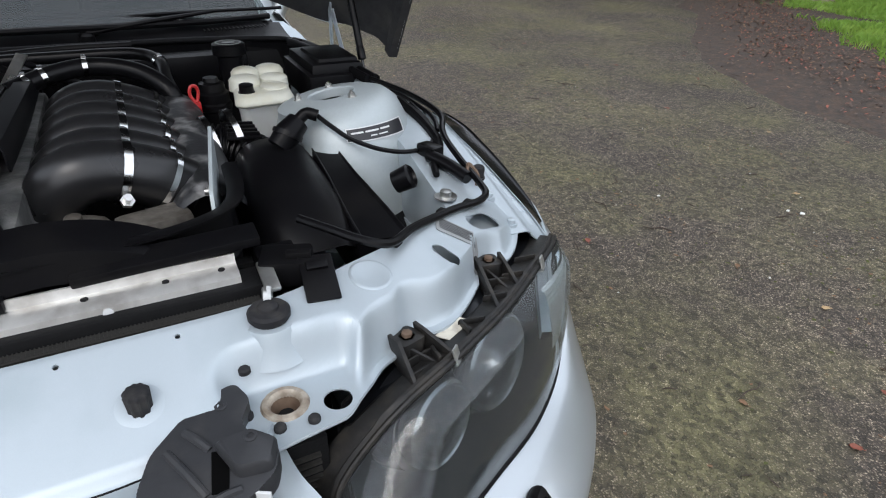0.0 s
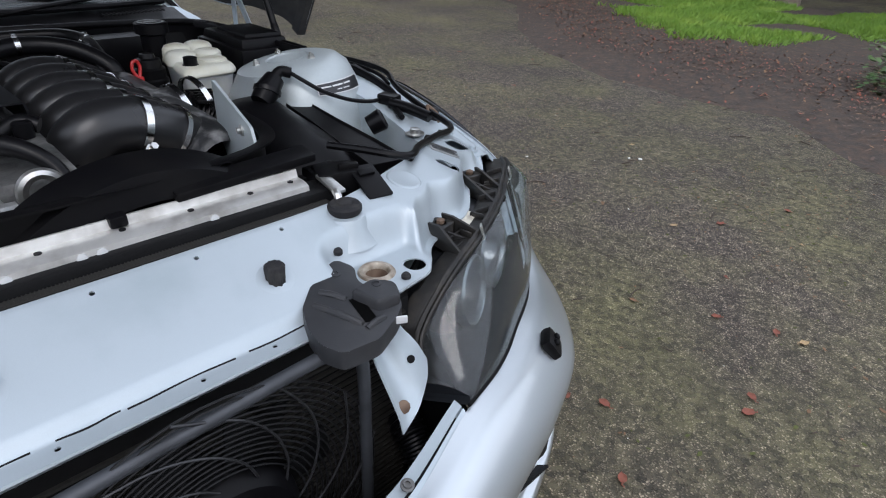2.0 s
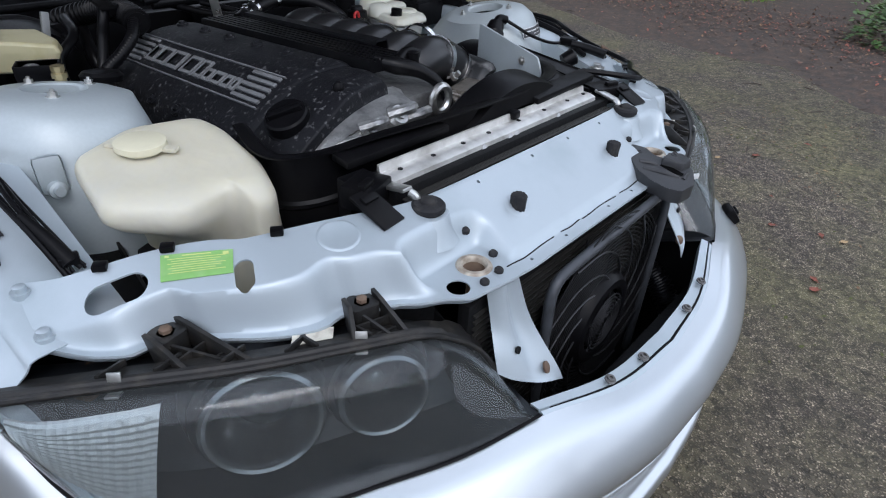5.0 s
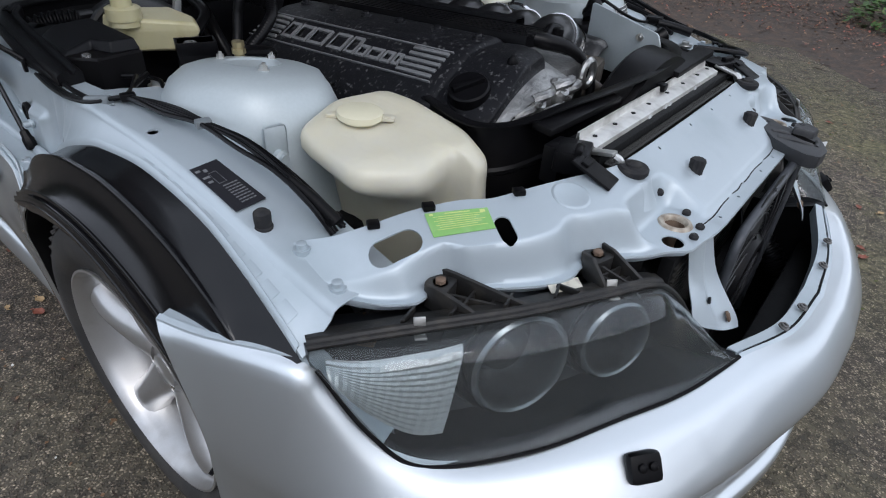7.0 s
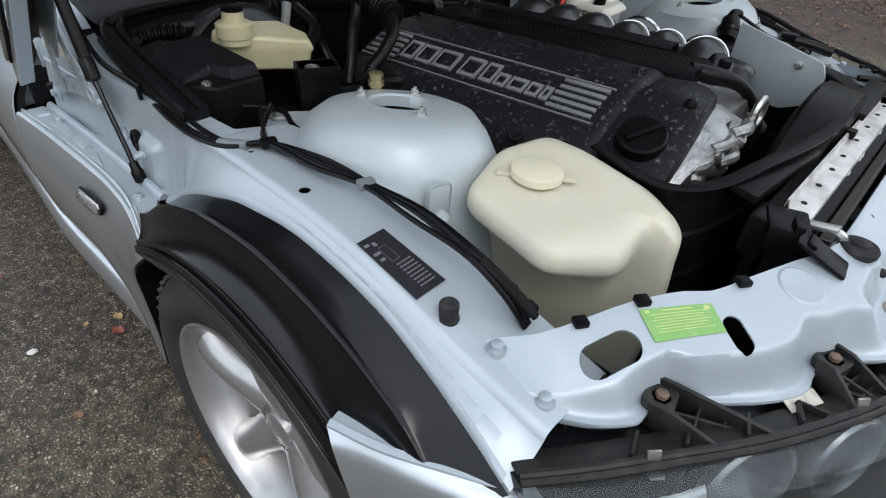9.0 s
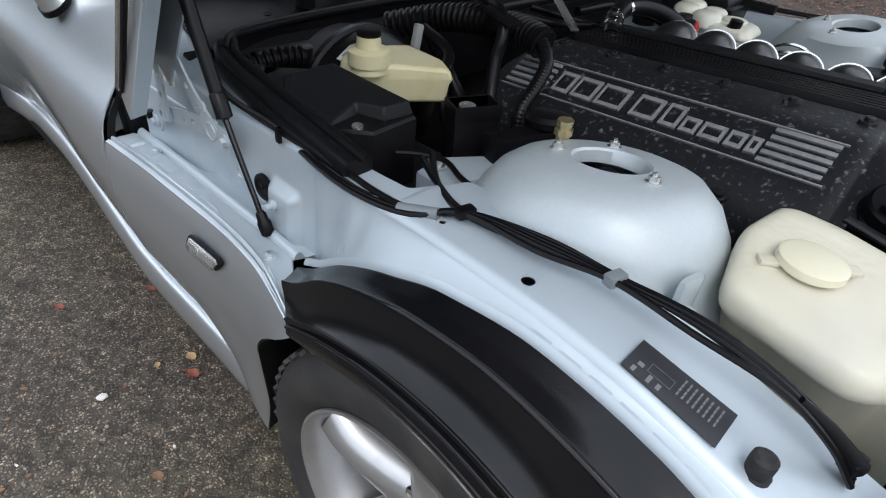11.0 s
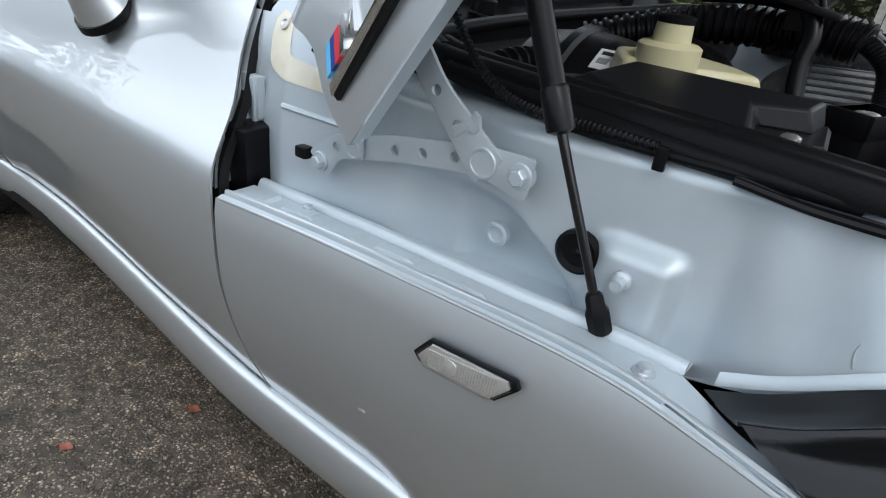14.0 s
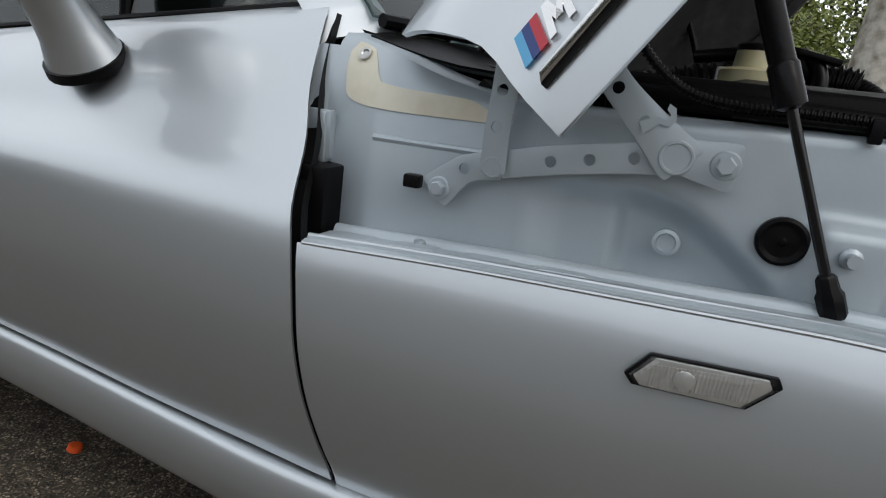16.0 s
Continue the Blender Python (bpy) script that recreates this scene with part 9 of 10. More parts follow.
        add_tube(bm, [(-0.60 - 0.02 * q, 0.50, 0.772), (-0.66, 0.43, 0.778), (-0.700, 0.35, 0.792), (-0.69, 0.25 + 0.02 * q, 0.795)], 0.0045, seg=7)
        part("loom_cable", bm, HOSE, car, "black wiring loom cable")
    bm = bmesh.new()
    add_tube(bm, [(-0.625, 0.545, 0.762), (-0.606, 0.520, 0.764), (-0.588, 0.486, 0.762), (-0.600, 0.445, 0.758), (-0.604, 0.400, 0.755), (-0.60, 0.34, 0.745)], 0.0042, seg=8, n=30)
    part("earth_lead", bm, HOSE, car)
    # looms by the hinge: a ribbed conduit up to the bonnet and a braided lead under the seal
    bm = bmesh.new()
    add_tube(bm, [(-0.734, 0.66, 0.783), (-0.734, 0.714, 0.784), (-0.736, 0.758, 0.784), (-0.738, 0.802, 0.793), (-0.74, 0.84, 0.822), (-0.74, 0.88, 0.88)], 0.0042, seg=8, ribs=0.0012, rib_len=0.0045)
    part("ribbed_conduit", bm, HOSE, car, "black ribbed conduit up to the bonnet")
    bm = bmesh.new()
    add_tube(bm, [(-0.706, 0.345, 0.797), (-0.733, 0.40, 0.786), (-0.736, 0.46, 0.782), (-0.733, 0.52, 0.782), (-0.732, 0.60, 0.779), (-0.732, 0.68, 0.778), (-0.730, 0.76, 0.778)], 0.0040, seg=8)
    part("braided_lead", bm, RUBBER, car)
    bm = bmesh.new()
    add_tube(bm, [(-0.733, 0.52, 0.779), (-0.727, 0.60, 0.780), (-0.719, 0.70, 0.783), (-0.706, 0.80, 0.786), (-0.69, 0.90, 0.79)], [0.006, 0.009, 0.011, 0.011, 0.010], seg=10, n=40)
    part("taped_loom", bm, RUBBER, car, "taped wiring loom under the seal")
    bm = bmesh.new()
    add_box(bm, (-0.739, 0.655, 0.776), (0.006, 0.010, 0.020), None, 0.002)
    part("loom_clip", bm, PLASTIC, car, "black loom clip")
    # left-hand rail pipes
    for pts, r in (([(0.716, 0.50, 0.792), (0.738, 0.34, 0.796), (0.742, 0.22, 0.796), (0.735, 0.165, 0.792), (0.712, 0.120, 0.786), (0.702, 0.085, 0.778), (0.698, 0.02, 0.762), (0.694, -0.05, 0.750), (0.686, -0.090, 0.745), (0.655, -0.118, 0.748), (0.600, -0.142, 0.757), (0.548, -0.168, 0.764), (0.500, -0.200, 0.774), (0.452, -0.235, 0.780), (0.420, -0.222, 0.786), (0.390, -0.185, 0.790), (0.362, -0.140, 0.790)], 0.0062),
                   ([(0.706, 0.42, 0.792), (0.722, 0.33, 0.794), (0.728, 0.22, 0.790), (0.722, 0.17, 0.786), (0.708, 0.13, 0.780)], 0.0045)):
        bm = bmesh.new()
        add_tube(bm, pts, r, seg=9, n=90)
        part("rail_pipe", bm, HOSE, car, "black bent pipe along the wing rail")
    bm = bmesh.new()
    add_tube(bm, [(0.70, 0.30, 0.795), (0.705, 0.19, 0.78), (0.695, 0.10, 0.765), (0.66, 0.05, 0.755), (0.645, 0.01, 0.745)], [0.010, 0.011, 0.010, 0.008, 0.006], seg=9)
    part("taped_loom", bm, RUBBER, car, "taped wiring loom")
    bm = bmesh.new()
    add_tube(bm, [(0.655, 0.06, 0.762), (0.672, 0.02, 0.757), (0.686, -0.03, 0.748)], 0.012, seg=10)
    add_box(bm, V(0.664, 0.075, 0.766), (0.03, 0.045, 0.022), Matrix.Rotation(0.3, 4, "Z"), 0.005)
    part("loom_plug", bm, HOSE, car, "black plug on a loom")
    bm = bmesh.new()
    add_tube(bm, [(0.690, -0.02, 0.757), (0.698, -0.01, 0.765), (0.703, -0.035, 0.752), (0.692, -0.05, 0.742)], 0.0035, seg=6)
    part("copper_lead", bm, RUSTY, car)
    bm = bmesh.new()
    add_lathe(bm, (0.640, -0.035, 0.722), (0, 0, 1), [(0, 0.020), (0.003, 0.020), (0.003, 0.011), (0.012, 0.010), (0.013, 0.006)], 16)
    part("earth_bolt", bm, BARE, car)
    # hoses across the back of the engine
    for pts, r, mt, clamp in (
            ([(-0.02, 0.585, 0.812), (0.06, 0.625, 0.832), (0.14, 0.640, 0.838), (0.22, 0.610, 0.826), (0.272, 0.565, 0.79), (0.28, 0.55, 0.74)], 0.019, HOSE, (2, 4, 9)),
            ([(0.285, 0.55, 0.77), (0.272, 0.62, 0.80), (0.268, 0.70, 0.826), (0.22, 0.76, 0.835), (0.05, 0.80, 0.83), (-0.12, 0.82, 0.825)], 0.014, HOSE, (8,)),
            ([(0.27, 0.62, 0.80), (0.20, 0.70, 0.82), (0.08, 0.73, 0.815)], 0.011, HOSE, ()),
            ([(-0.15, 0.80, 0.835), (0.05, 0.86, 0.836), (0.22, 0.86, 0.836)], 0.009, PLASTIC, ()),
            ([(0.0, 0.80, 0.82), (0.07, 0.72, 0.80), (0.12, 0.66, 0.79)], 0.008, PLASTIC, ()),
            ([(-0.08, 0.84, 0.82), (0.0, 0.74, 0.80), (0.06, 0.68, 0.80)], 0.009, PLASTIC, ())):
        bm = bmesh.new()
        add_tube(bm, pts, r, seg=12, n=40)
        h = part("coolant_hose", bm, mt, car, "black hose across the engine's back")
        line = curve(pts, 24)
        for kk in clamp:
            bm = bmesh.new()
            t = (line[kk + 1] - line[kk]).normalized()
            add_lathe(bm, line[kk], t, [(-0.005, r), (-0.005, r + 0.002), (0.005, r + 0.002), (0.005, r)], 16, caps=False)
            add_box(bm, line[kk] + V(0, 0, r + 0.003), (0.008, 0.012, 0.006))
            part("hose_clamp", bm, CHROME, h, "bright steel hose clamp")
    bm = bmesh.new()
    add_box(bm, V(-0.015, 0.70, 0.83), (0.022, 0.10, 0.004), Matrix.Rotation(0.5, 4, "X") @ Matrix.Rotation(-0.35, 4, "Z"))
    part("hose_bracket", bm, BARE, car)
    # bellows and pipes by the bulkhead on the driver's side
    bm = bmesh.new()
    add_tube(bm, [(-0.30, 0.93, 0.79), (-0.255, 0.84, 0.820), (-0.245, 0.75, 0.838), (-0.250, 0.66, 0.845), (-0.258, 0.60, 0.845), (-0.262, 0.575, 0.840)], 0.025, seg=20, ribs=0.005, rib_len=0.013)
    part("heater_bellows", bm, HOSE, car, "black ribbed bellows")
    for pts, r in (([(-0.20, 0.80, 0.872), (-0.26, 0.70, 0.880), (-0.293, 0.648, 0.872), (-0.308, 0.632, 0.845), (-0.318, 0.632, 0.81), (-0.335, 0.62, 0.76), (-0.36, 0.60, 0.72)], 0.011), ([(-0.258, 0.60, 0.846), (-0.272, 0.572, 0.842), (-0.292, 0.545, 0.822), (-0.325, 0.535, 0.795), (-0.365, 0.53, 0.765), (-0.38, 0.52, 0.72)], 0.012),
                   ([(-0.33, 0.80, 0.82), (-0.345, 0.72, 0.80), (-0.40, 0.68, 0.76), (-0.405, 0.65, 0.70)], 0.011), ([(-0.30, 0.80, 0.79), (-0.31, 0.74, 0.74), (-0.30, 0.70, 0.68)], 0.014)):
        bm = bmesh.new()
        add_tube(bm, pts, r, seg=12, n=34, ribs=0.0005 if r == 0.012 else 0, rib_len=0.006)
        part("heater_hose", bm, HOSE, car, "black heater hose")
    bm = bmesh.new()
    add_box(bm, V(-0.30, 0.645, 0.876), (0.030, 0.070, 0.008), Matrix.Rotation(0.2, 4, "X"), 0.002)
    add_box(bm, V(-0.285, 0.650, 0.860), (0.030, 0.040, 0.026), None, 0.003)
    part("hose_saddle", bm, PLASTIC, car, "black plastic hose saddle")
    bm = bmesh.new()
    add_box(bm, V(-0.385, 0.765, 0.80), (0.016, 0.012, 0.09), Matrix.Rotation(0.2, 4, "Y"), 0.003)
    part("hose_stay", bm, GREYSTK, car)
    bm = bmesh.new()
    add_tube(bm, [(-0.66, 0.90, 0.775), (-0.60, 0.88, 0.79), (-0.55, 0.865, 0.79)], 0.016, seg=12, ribs=0.006, rib_len=0.012)
    part("loom_grommet", bm, RUBBER, car)
    bm = bmesh.new()
    add_box(bm, (-0.16, 0.92, 0.72), (0.9, 0.05, 0.14), None, 0.01)
    add_box(bm, (0.25, 0.90, 0.75), (0.5, 0.07, 0.10), None, 0.02)
    part("bulkhead_trim", bm, PLASTIC, car, "black bulkhead trim")
    bm = bmesh.new()
    add_box(bm, (-0.47, 0.15, 0.55), (0.14, 0.22, 0.16), None, 0.02)
    part("battery_tray", bm, DARK, car)
    bm = bmesh.new()
    add_box(bm, (-0.50, 0.66, 0.58), (0.22, 0.25, 0.12), None, 0.02)
    # added filler box, its near-black colour standing for the gap's shade
    add_box(bm, (-0.555, 0.490, 0.655), (0.22, 0.16, 0.07), None, 0.01)
    part("relay_carrier_and_filler", bm, DARK, car)
    # stickers
    def sticker(name, corners, mt, label, bars, bar_mt):
        a, b, c, d = [V(*p) for p in corners]
        n = (b - a).cross(d - a).normalized()
        if n.z < 0:
            n = -n
        bm = bmesh.new()
        add_prism(bm, [a, b, c, d], n * 0.0012)
        ob = part(name, bm, mt, car, label, smooth=False)
        for u0, u1, v0, v1 in bars:
            bm = bmesh.new()
            f = lambda u, v: a.lerp(b, u).lerp(d.lerp(c, u), v) + n * 0.0012
            add_prism(bm, [f(u0, v0), f(u1, v0), f(u1, v1), f(u0, v1)], n * 0.0005)
            part("print_bar", bm, bar_mt, ob, smooth=False)
    random.seed(3)
    zr = lambda y: rail_z(y) + 0.0045
    rows = [(0.06, 0.22, 0.08, 0.12), (0.30, 0.42, 0.10, 0.16), (0.08, 0.30, 0.24, 0.28), (0.10, 0.26, 0.34, 0.38), (0.34, 0.60, 0.20, 0.205), (0.34, 0.60, 0.44, 0.445), (0.34, 0.345, 0.20, 0.445), (0.60, 0.605, 0.20, 0.445)]
    rows += [(0.36 + 0.13 * i, 0.46 + 0.13 * i, 0.50 + 0.055 * j, 0.518 + 0.055 * j) for i in range(4) for j in range(8)]
    sticker("data_plate", [(-0.742, 0.124, zr(0.124) - 0.003), (-0.702, 0.124, zr(0.124) - 0.001), (-0.694, 0.031, zr(0.031) - 0.001), (-0.739, 0.031, zr(0.031) - 0.003)], BLACKSTK, "black data plate with pale print", rows, PLATEPRINT)
    def panel_sticker(name, corners, mt, label, bars, bar_mt):
        """A flat label stuck to the front panel."""
        a, b, c, d = [V(x, y, 0) for x, y in corners]
        def patch(u0, u1, v0, v1, lift, nu=14, nv=8):
            rows = []
            for i in range(nu + 1):
                u = u0 + (u1 - u0) * i / nu
                rows.append([])
                for k in range(nv + 1):
                    v = v0 + (v1 - v0) * k / nv
                    p = a.lerp(b, u).lerp(d.lerp(c, u), v)
                    rows[-1].append(V(p.x, p.y, panel_z(p.x, p.y) + lift))
            return add_grid(bmesh.new(), rows)
        ob = part(name, patch(0, 1, 0, 1, 0.0016), mt, car, label, thick=0.0008)
        for q in bars:
            part("print_bar", patch(*q, 0.0022, 10, 1), bar_mt, ob, thick=0.0003)
    gb = [(0.10 + 0.05 * (k % 2), 0.90 - 0.07 * (k % 3), 0.20 + 0.09 * k, 0.225 + 0.09 * k) for k in range(7)] + [(0.3, 0.7, 0.08, 0.12), (0.06, 0.12, 0.06, 0.14), (0.86, 0.94, 0.08, 0.2)]
    panel_sticker("service_sticker", [(-0.586, -0.148), (-0.523, -0.200), (-0.541, -0.228), (-0.604, -0.180)], GREEN, "green service sticker with pale print", gb, YPRINT)
    panel_sticker("paint_label", [(0.560, -0.152), (0.612, -0.196), (0.594, -0.226), (0.545, -0.186)], GREYSTK, "grey printed label", [(0.08, 0.92 - 0.1 * (k % 2), 0.12 + 0.12 * k, 0.17 + 0.12 * k) for k in range(6)], BLACKSTK)
    def tower_patch(u0, u1, v0, v1, lift):
        """A patch on the flank of the tower."""
        rows = []
        for i in range(11):
            u = u0 + (u1 - u0) * i / 10
            t = -1.74 + 0.92 * u
            rows.append([])
            for k in range(5):
                z = 0.794 - 0.010 * u - (0.020 + 0.002 * u) * (v0 + (v1 - v0) * k / 4)
                r = table([(0.66, 0.168), (0.73, 0.157), (0.772, 0.144), (0.802, 0.127), (0.820, 0.106)], z) + lift
                rows[-1].append(tower_point(1, t, z, r) + V(0, 0, lift * 0.4))
        return add_grid(bmesh.new(), rows)
    ob = part("tower_label", tower_patch(0, 1, 0, 1, 0.0018), BLACKSTK, car, "black label with a pale border and print", thick=0.0008)
    for q in ((0.0, 1.0, 0.0, 0.07), (0.0, 1.0, 0.93, 1.0), (0.0, 0.02, 0.0, 1.0), (0.98, 1, 0, 1), (0.08, 0.26, 0.30, 0.42), (0.29, 0.50, 0.30, 0.42), (0.53, 0.70, 0.30, 0.42), (0.36, 0.46, 0.64, 0.72), (0.49, 0.64, 0.64, 0.72), (0.08, 0.11, 0.62, 0.74)):
        part("print_bar", tower_patch(*q, 0.0024), PALE, ob, thick=0.0003)


PLATEPRINT = mat("dull_print", (0.16, 0.165, 0.17), 0.5, grain=0.1)
YTANK = mat("tank_top_plastic", (0.62, 0.62, 0.54), 0.35, grain=0.05, spots=0.6, spot_scale=20, second=(0.56, 0.54, 0.42))
CREAMCAP = mat("cap_plastic", (0.70, 0.66, 0.49), 0.4, grain=0.05)
BRASS = mat("brass", (0.45, 0.38, 0.22), 0.35, 0.8, grain=0.2)
GREYSLEEVE = mat("grey_sleeve", (0.16, 0.18, 0.19), 0.4, grain=0.1)
build_bay()


# ---- round the yard: litter, grass, hedge, trees, fence ----
def stuff_mesh(name, bm, material, label, category, kind="stuff", smooth=False):
    me = bpy.data.meshes.new(name)
    bm.to_mesh(me)
    bm.free()
    me.materials.append(material)
    if smooth:
        me.shade_smooth()
    return tagged(new(name, me), label, category, kind=kind)


def flat_blade(verts, faces, p, h, w, lean, turn):
    c, s = math.cos(turn), math.sin(turn)
    i = len(verts)
    verts += [(p[0] - w * c, p[1] - w * s, p[2]), (p[0] + w * c, p[1] + w * s, p[2]), (p[0] + lean * s * 0.5 + w * 0.6 * c, p[1] - lean * c * 0.5 + w * 0.6 * s, p[2] + h * 0.65), (p[0] + lean * s * 1.2, p[1] - lean * c * 1.2, p[2] + h)]
    faces += [(i, i + 1, i + 2, i + 3)]


def from_lists(name, verts, faces, material, label, category):
    me = bpy.data.meshes.new(name)
    me.from_pydata(verts, [], faces)
    me.materials.append(material)
    return tagged(new(name, me), label, category, kind="stuff")


def verge_x(y):
    """Edge of the grass verge beyond the yard."""
    return table([(-16, -2.0), (-6, 2.8), (-2, 3.9), (-0.5, 4.55), (0.5, 4.85), (1.2, 4.95), (2, 5.15), (3, 5.8), (4.5, 7.2), (6, 8.8), (9, 12), (24, 26)], y) + 0.10 * math.sin(y * 1.7) + 0.08 * math.sin(y * 4.1)


def grass_x(y):
    """Edge of the standing grass, behind a strip of leaf litter."""
    return table([(-4, 7.6), (0.2, 8.2), (0.9, 7.6), (1.2, 6.5), (1.6, 6.35), (2.0, 6.15), (2.5, 6.45), (3, 6.9), (3.5, 7.35), (4.5, 8.35), (6, 9.9), (9, 13)], y)


def build_verge():
    rnd = random.Random(21)
    # a low bank of soil and leaf litter
    bm = bmesh.new()
    rows = []
    for j in range(60):
        y = -16 + 40 * j / 59
        row = []
        for i in range(14):
            d = -0.9 + 0.5 * i
            x = verge_x(y) + d + (0.15 * math.sin(y * 3 + i))
            z = 0.002 + 0.09 * max(0, min(1, (d + 0.7) / 1.6)) + 0.008 * math.sin(x * 5) * math.sin(y * 4) * (1 if i > 1 else 0)
            row.append(V(x, y, z if i else -0.01))
        rows.append(row)
    add_grid(bm, rows)
    stuff_mesh("leaf_litter_bank", bm, LITTER, "dark soil bank strewn with leaf litter", "leaf litter", "structure", True)
    verts, faces = [], []
    for _ in range(110000):
        y = rnd.uniform(-3.5, 8)
        d = rnd.random() ** 0.8 * 4.2
        x = grass_x(y) + 0.12 * math.sin(y * 9) + d
        n = noise.noise(V(x * 0.8, y * 0.8, 3))
        if n < -0.25 or rnd.random() > 0.25 + d * 2.5:
            continue
        flat_blade(verts, faces, (x, y, 0.075), rnd.uniform(0.05, 0.12) * (0.6 + 0.9 * max(0.0, n + 0.3)), 0.0045, rnd.uniform(0.01, 0.08), rnd.uniform(0, 6.3))
    from_lists("grass", verts, faces, GRASS, "bright green long grass on the verge", "grass")
    # ivy and bramble over the bank
    verts, faces = [], []
    for _ in range(26000):
        y = rnd.uniform(-7, 0.15) if rnd.random() < 0.9 else rnd.uniform(5, 9)
        x = verge_x(y) + rnd.uniform(0.55, 3.6) ** 1.0
        z = 0.05 + abs(noise.noise(V(x, y, 1))) * 0.7 * rnd.random()
        r = rnd.uniform(0.014, 0.034)
        a, t = rnd.uniform(0, 6.3), rnd.uniform(-0.6, 0.6)
        i = len(verts)
        for k, q in ((0, 1.2), (1.3, 0.8), (2.6, 0.9), (3.7, 0.9), (5.0, 0.8)):
            verts.append((x + r * q * math.cos(a + k), y + r * q * math.sin(a + k), z + r * q * math.sin(t) * math.cos(k)))
        faces.append(tuple(range(i, i + 5)))
    from_lists("ivy", verts, faces, IVY, "low green ivy and bramble leaves", "ivy")
    for count, material, label in ((9000, LITTERLEAF, "brown leaf litter along the verge"), (2600, LEAF_R, "reddish leaf litter along the verge"), (1500, LEAF_B, "light brown leaf litter along the verge")):
        verts, faces = [], []
        for _ in range(count):
            y = rnd.uniform(-5, 8)
            x = verge_x(y) + rnd.gauss(0.55, 0.55)
            r = rnd.uniform(0.008, 0.020)
            a, t = rnd.uniform(0, 6.3), rnd.uniform(-0.5, 0.5)
            i = len(verts)
            z = 0.010 + 0.09 * max(0, min(1, (x - verge_x(y) + 0.7) / 1.6))
            for k, q in ((0, 1.3), (0.8, 0.8), (2.3, 0.75), (3.14, 1.2), (4.0, 0.7), (5.5, 0.8)):
                verts.append((x + r * q * math.cos(a + k), y + r * q * math.sin(a + k) * 0.8, z + r * t * math.cos(k) + 0.01 + r * 0.25 * math.sin(k) ** 2))
            faces.append(tuple(range(i, i + 6)))
        from_lists("leaf_litter", verts, faces, material, label, "leaf litter")


build_verge()


def build_tree(x, y, h, r, seed, material, leaf, label, leaves=1500, spread=1.6, low=0.35, size=1.0):
    """Tapered trunk, limbs and an open crown of small leaf clumps."""
    rnd = random.Random(seed)
    tree = thing("tree", (x, y, 0), label, "tree", "trees round the yard")
    bm = bmesh.new()
    top = V(x + rnd.uniform(-0.3, 0.3), y + rnd.uniform(-0.3, 0.3), h)
    add_tube(bm, [(x, y, -0.1), (x + rnd.uniform(-0.1, 0.1), y, h * 0.3), (x, y + rnd.uniform(-0.15, 0.15), h * 0.6), top], [r * 1.25, r, r * 0.7, r * 0.15], seg=12, n=14)
    limbs = []
    for k in range(9):
        z = h * rnd.uniform(low, 0.85)
        a = rnd.uniform(0, 6.3)
        ln = spread * rnd.uniform(0.5, 1.0)
        p = V(x, y, z)
        q = p + V(math.cos(a) * ln, math.sin(a) * ln, ln * rnd.uniform(0.3, 0.8))
        add_tube(bm, [p, p.lerp(q, 0.5) + V(0, 0, 0.1), q], [r * 0.4, r * 0.25, r * 0.06], seg=6, n=6)
        limbs.append((p, q))
    part("trunk", bm, material, tree)
    verts, faces = [], []
    for _ in range(leaves):
        p, q = limbs[rnd.randrange(len(limbs))]
        c = p.lerp(q, rnd.uniform(0.4, 1.15)) + V(rnd.gauss(0, 0.28), rnd.gauss(0, 0.28), rnd.gauss(0.05, 0.25))
        s = rnd.uniform(0.05, 0.12) * size
        u = V(rnd.gauss(0, 1), rnd.gauss(0, 1), rnd.gauss(0, 1)).normalized() * s
        w = u.orthogonal().normalized() * s * 0.6
        i = len(verts)
        verts += [tuple(c - u - V(x, y, 0)), tuple(c + w - V(x, y, 0)), tuple(c + u - V(x, y, 0)), tuple(c - w - V(x, y, 0))]
        faces.append((i, i + 1, i + 2, i + 3))
    me = bpy.data.meshes.new("crown")
    me.from_pydata(verts, [], faces)
    me.materials.append(leaf)
    ob = new("crown", me)
    ob.parent = tree
    return tree


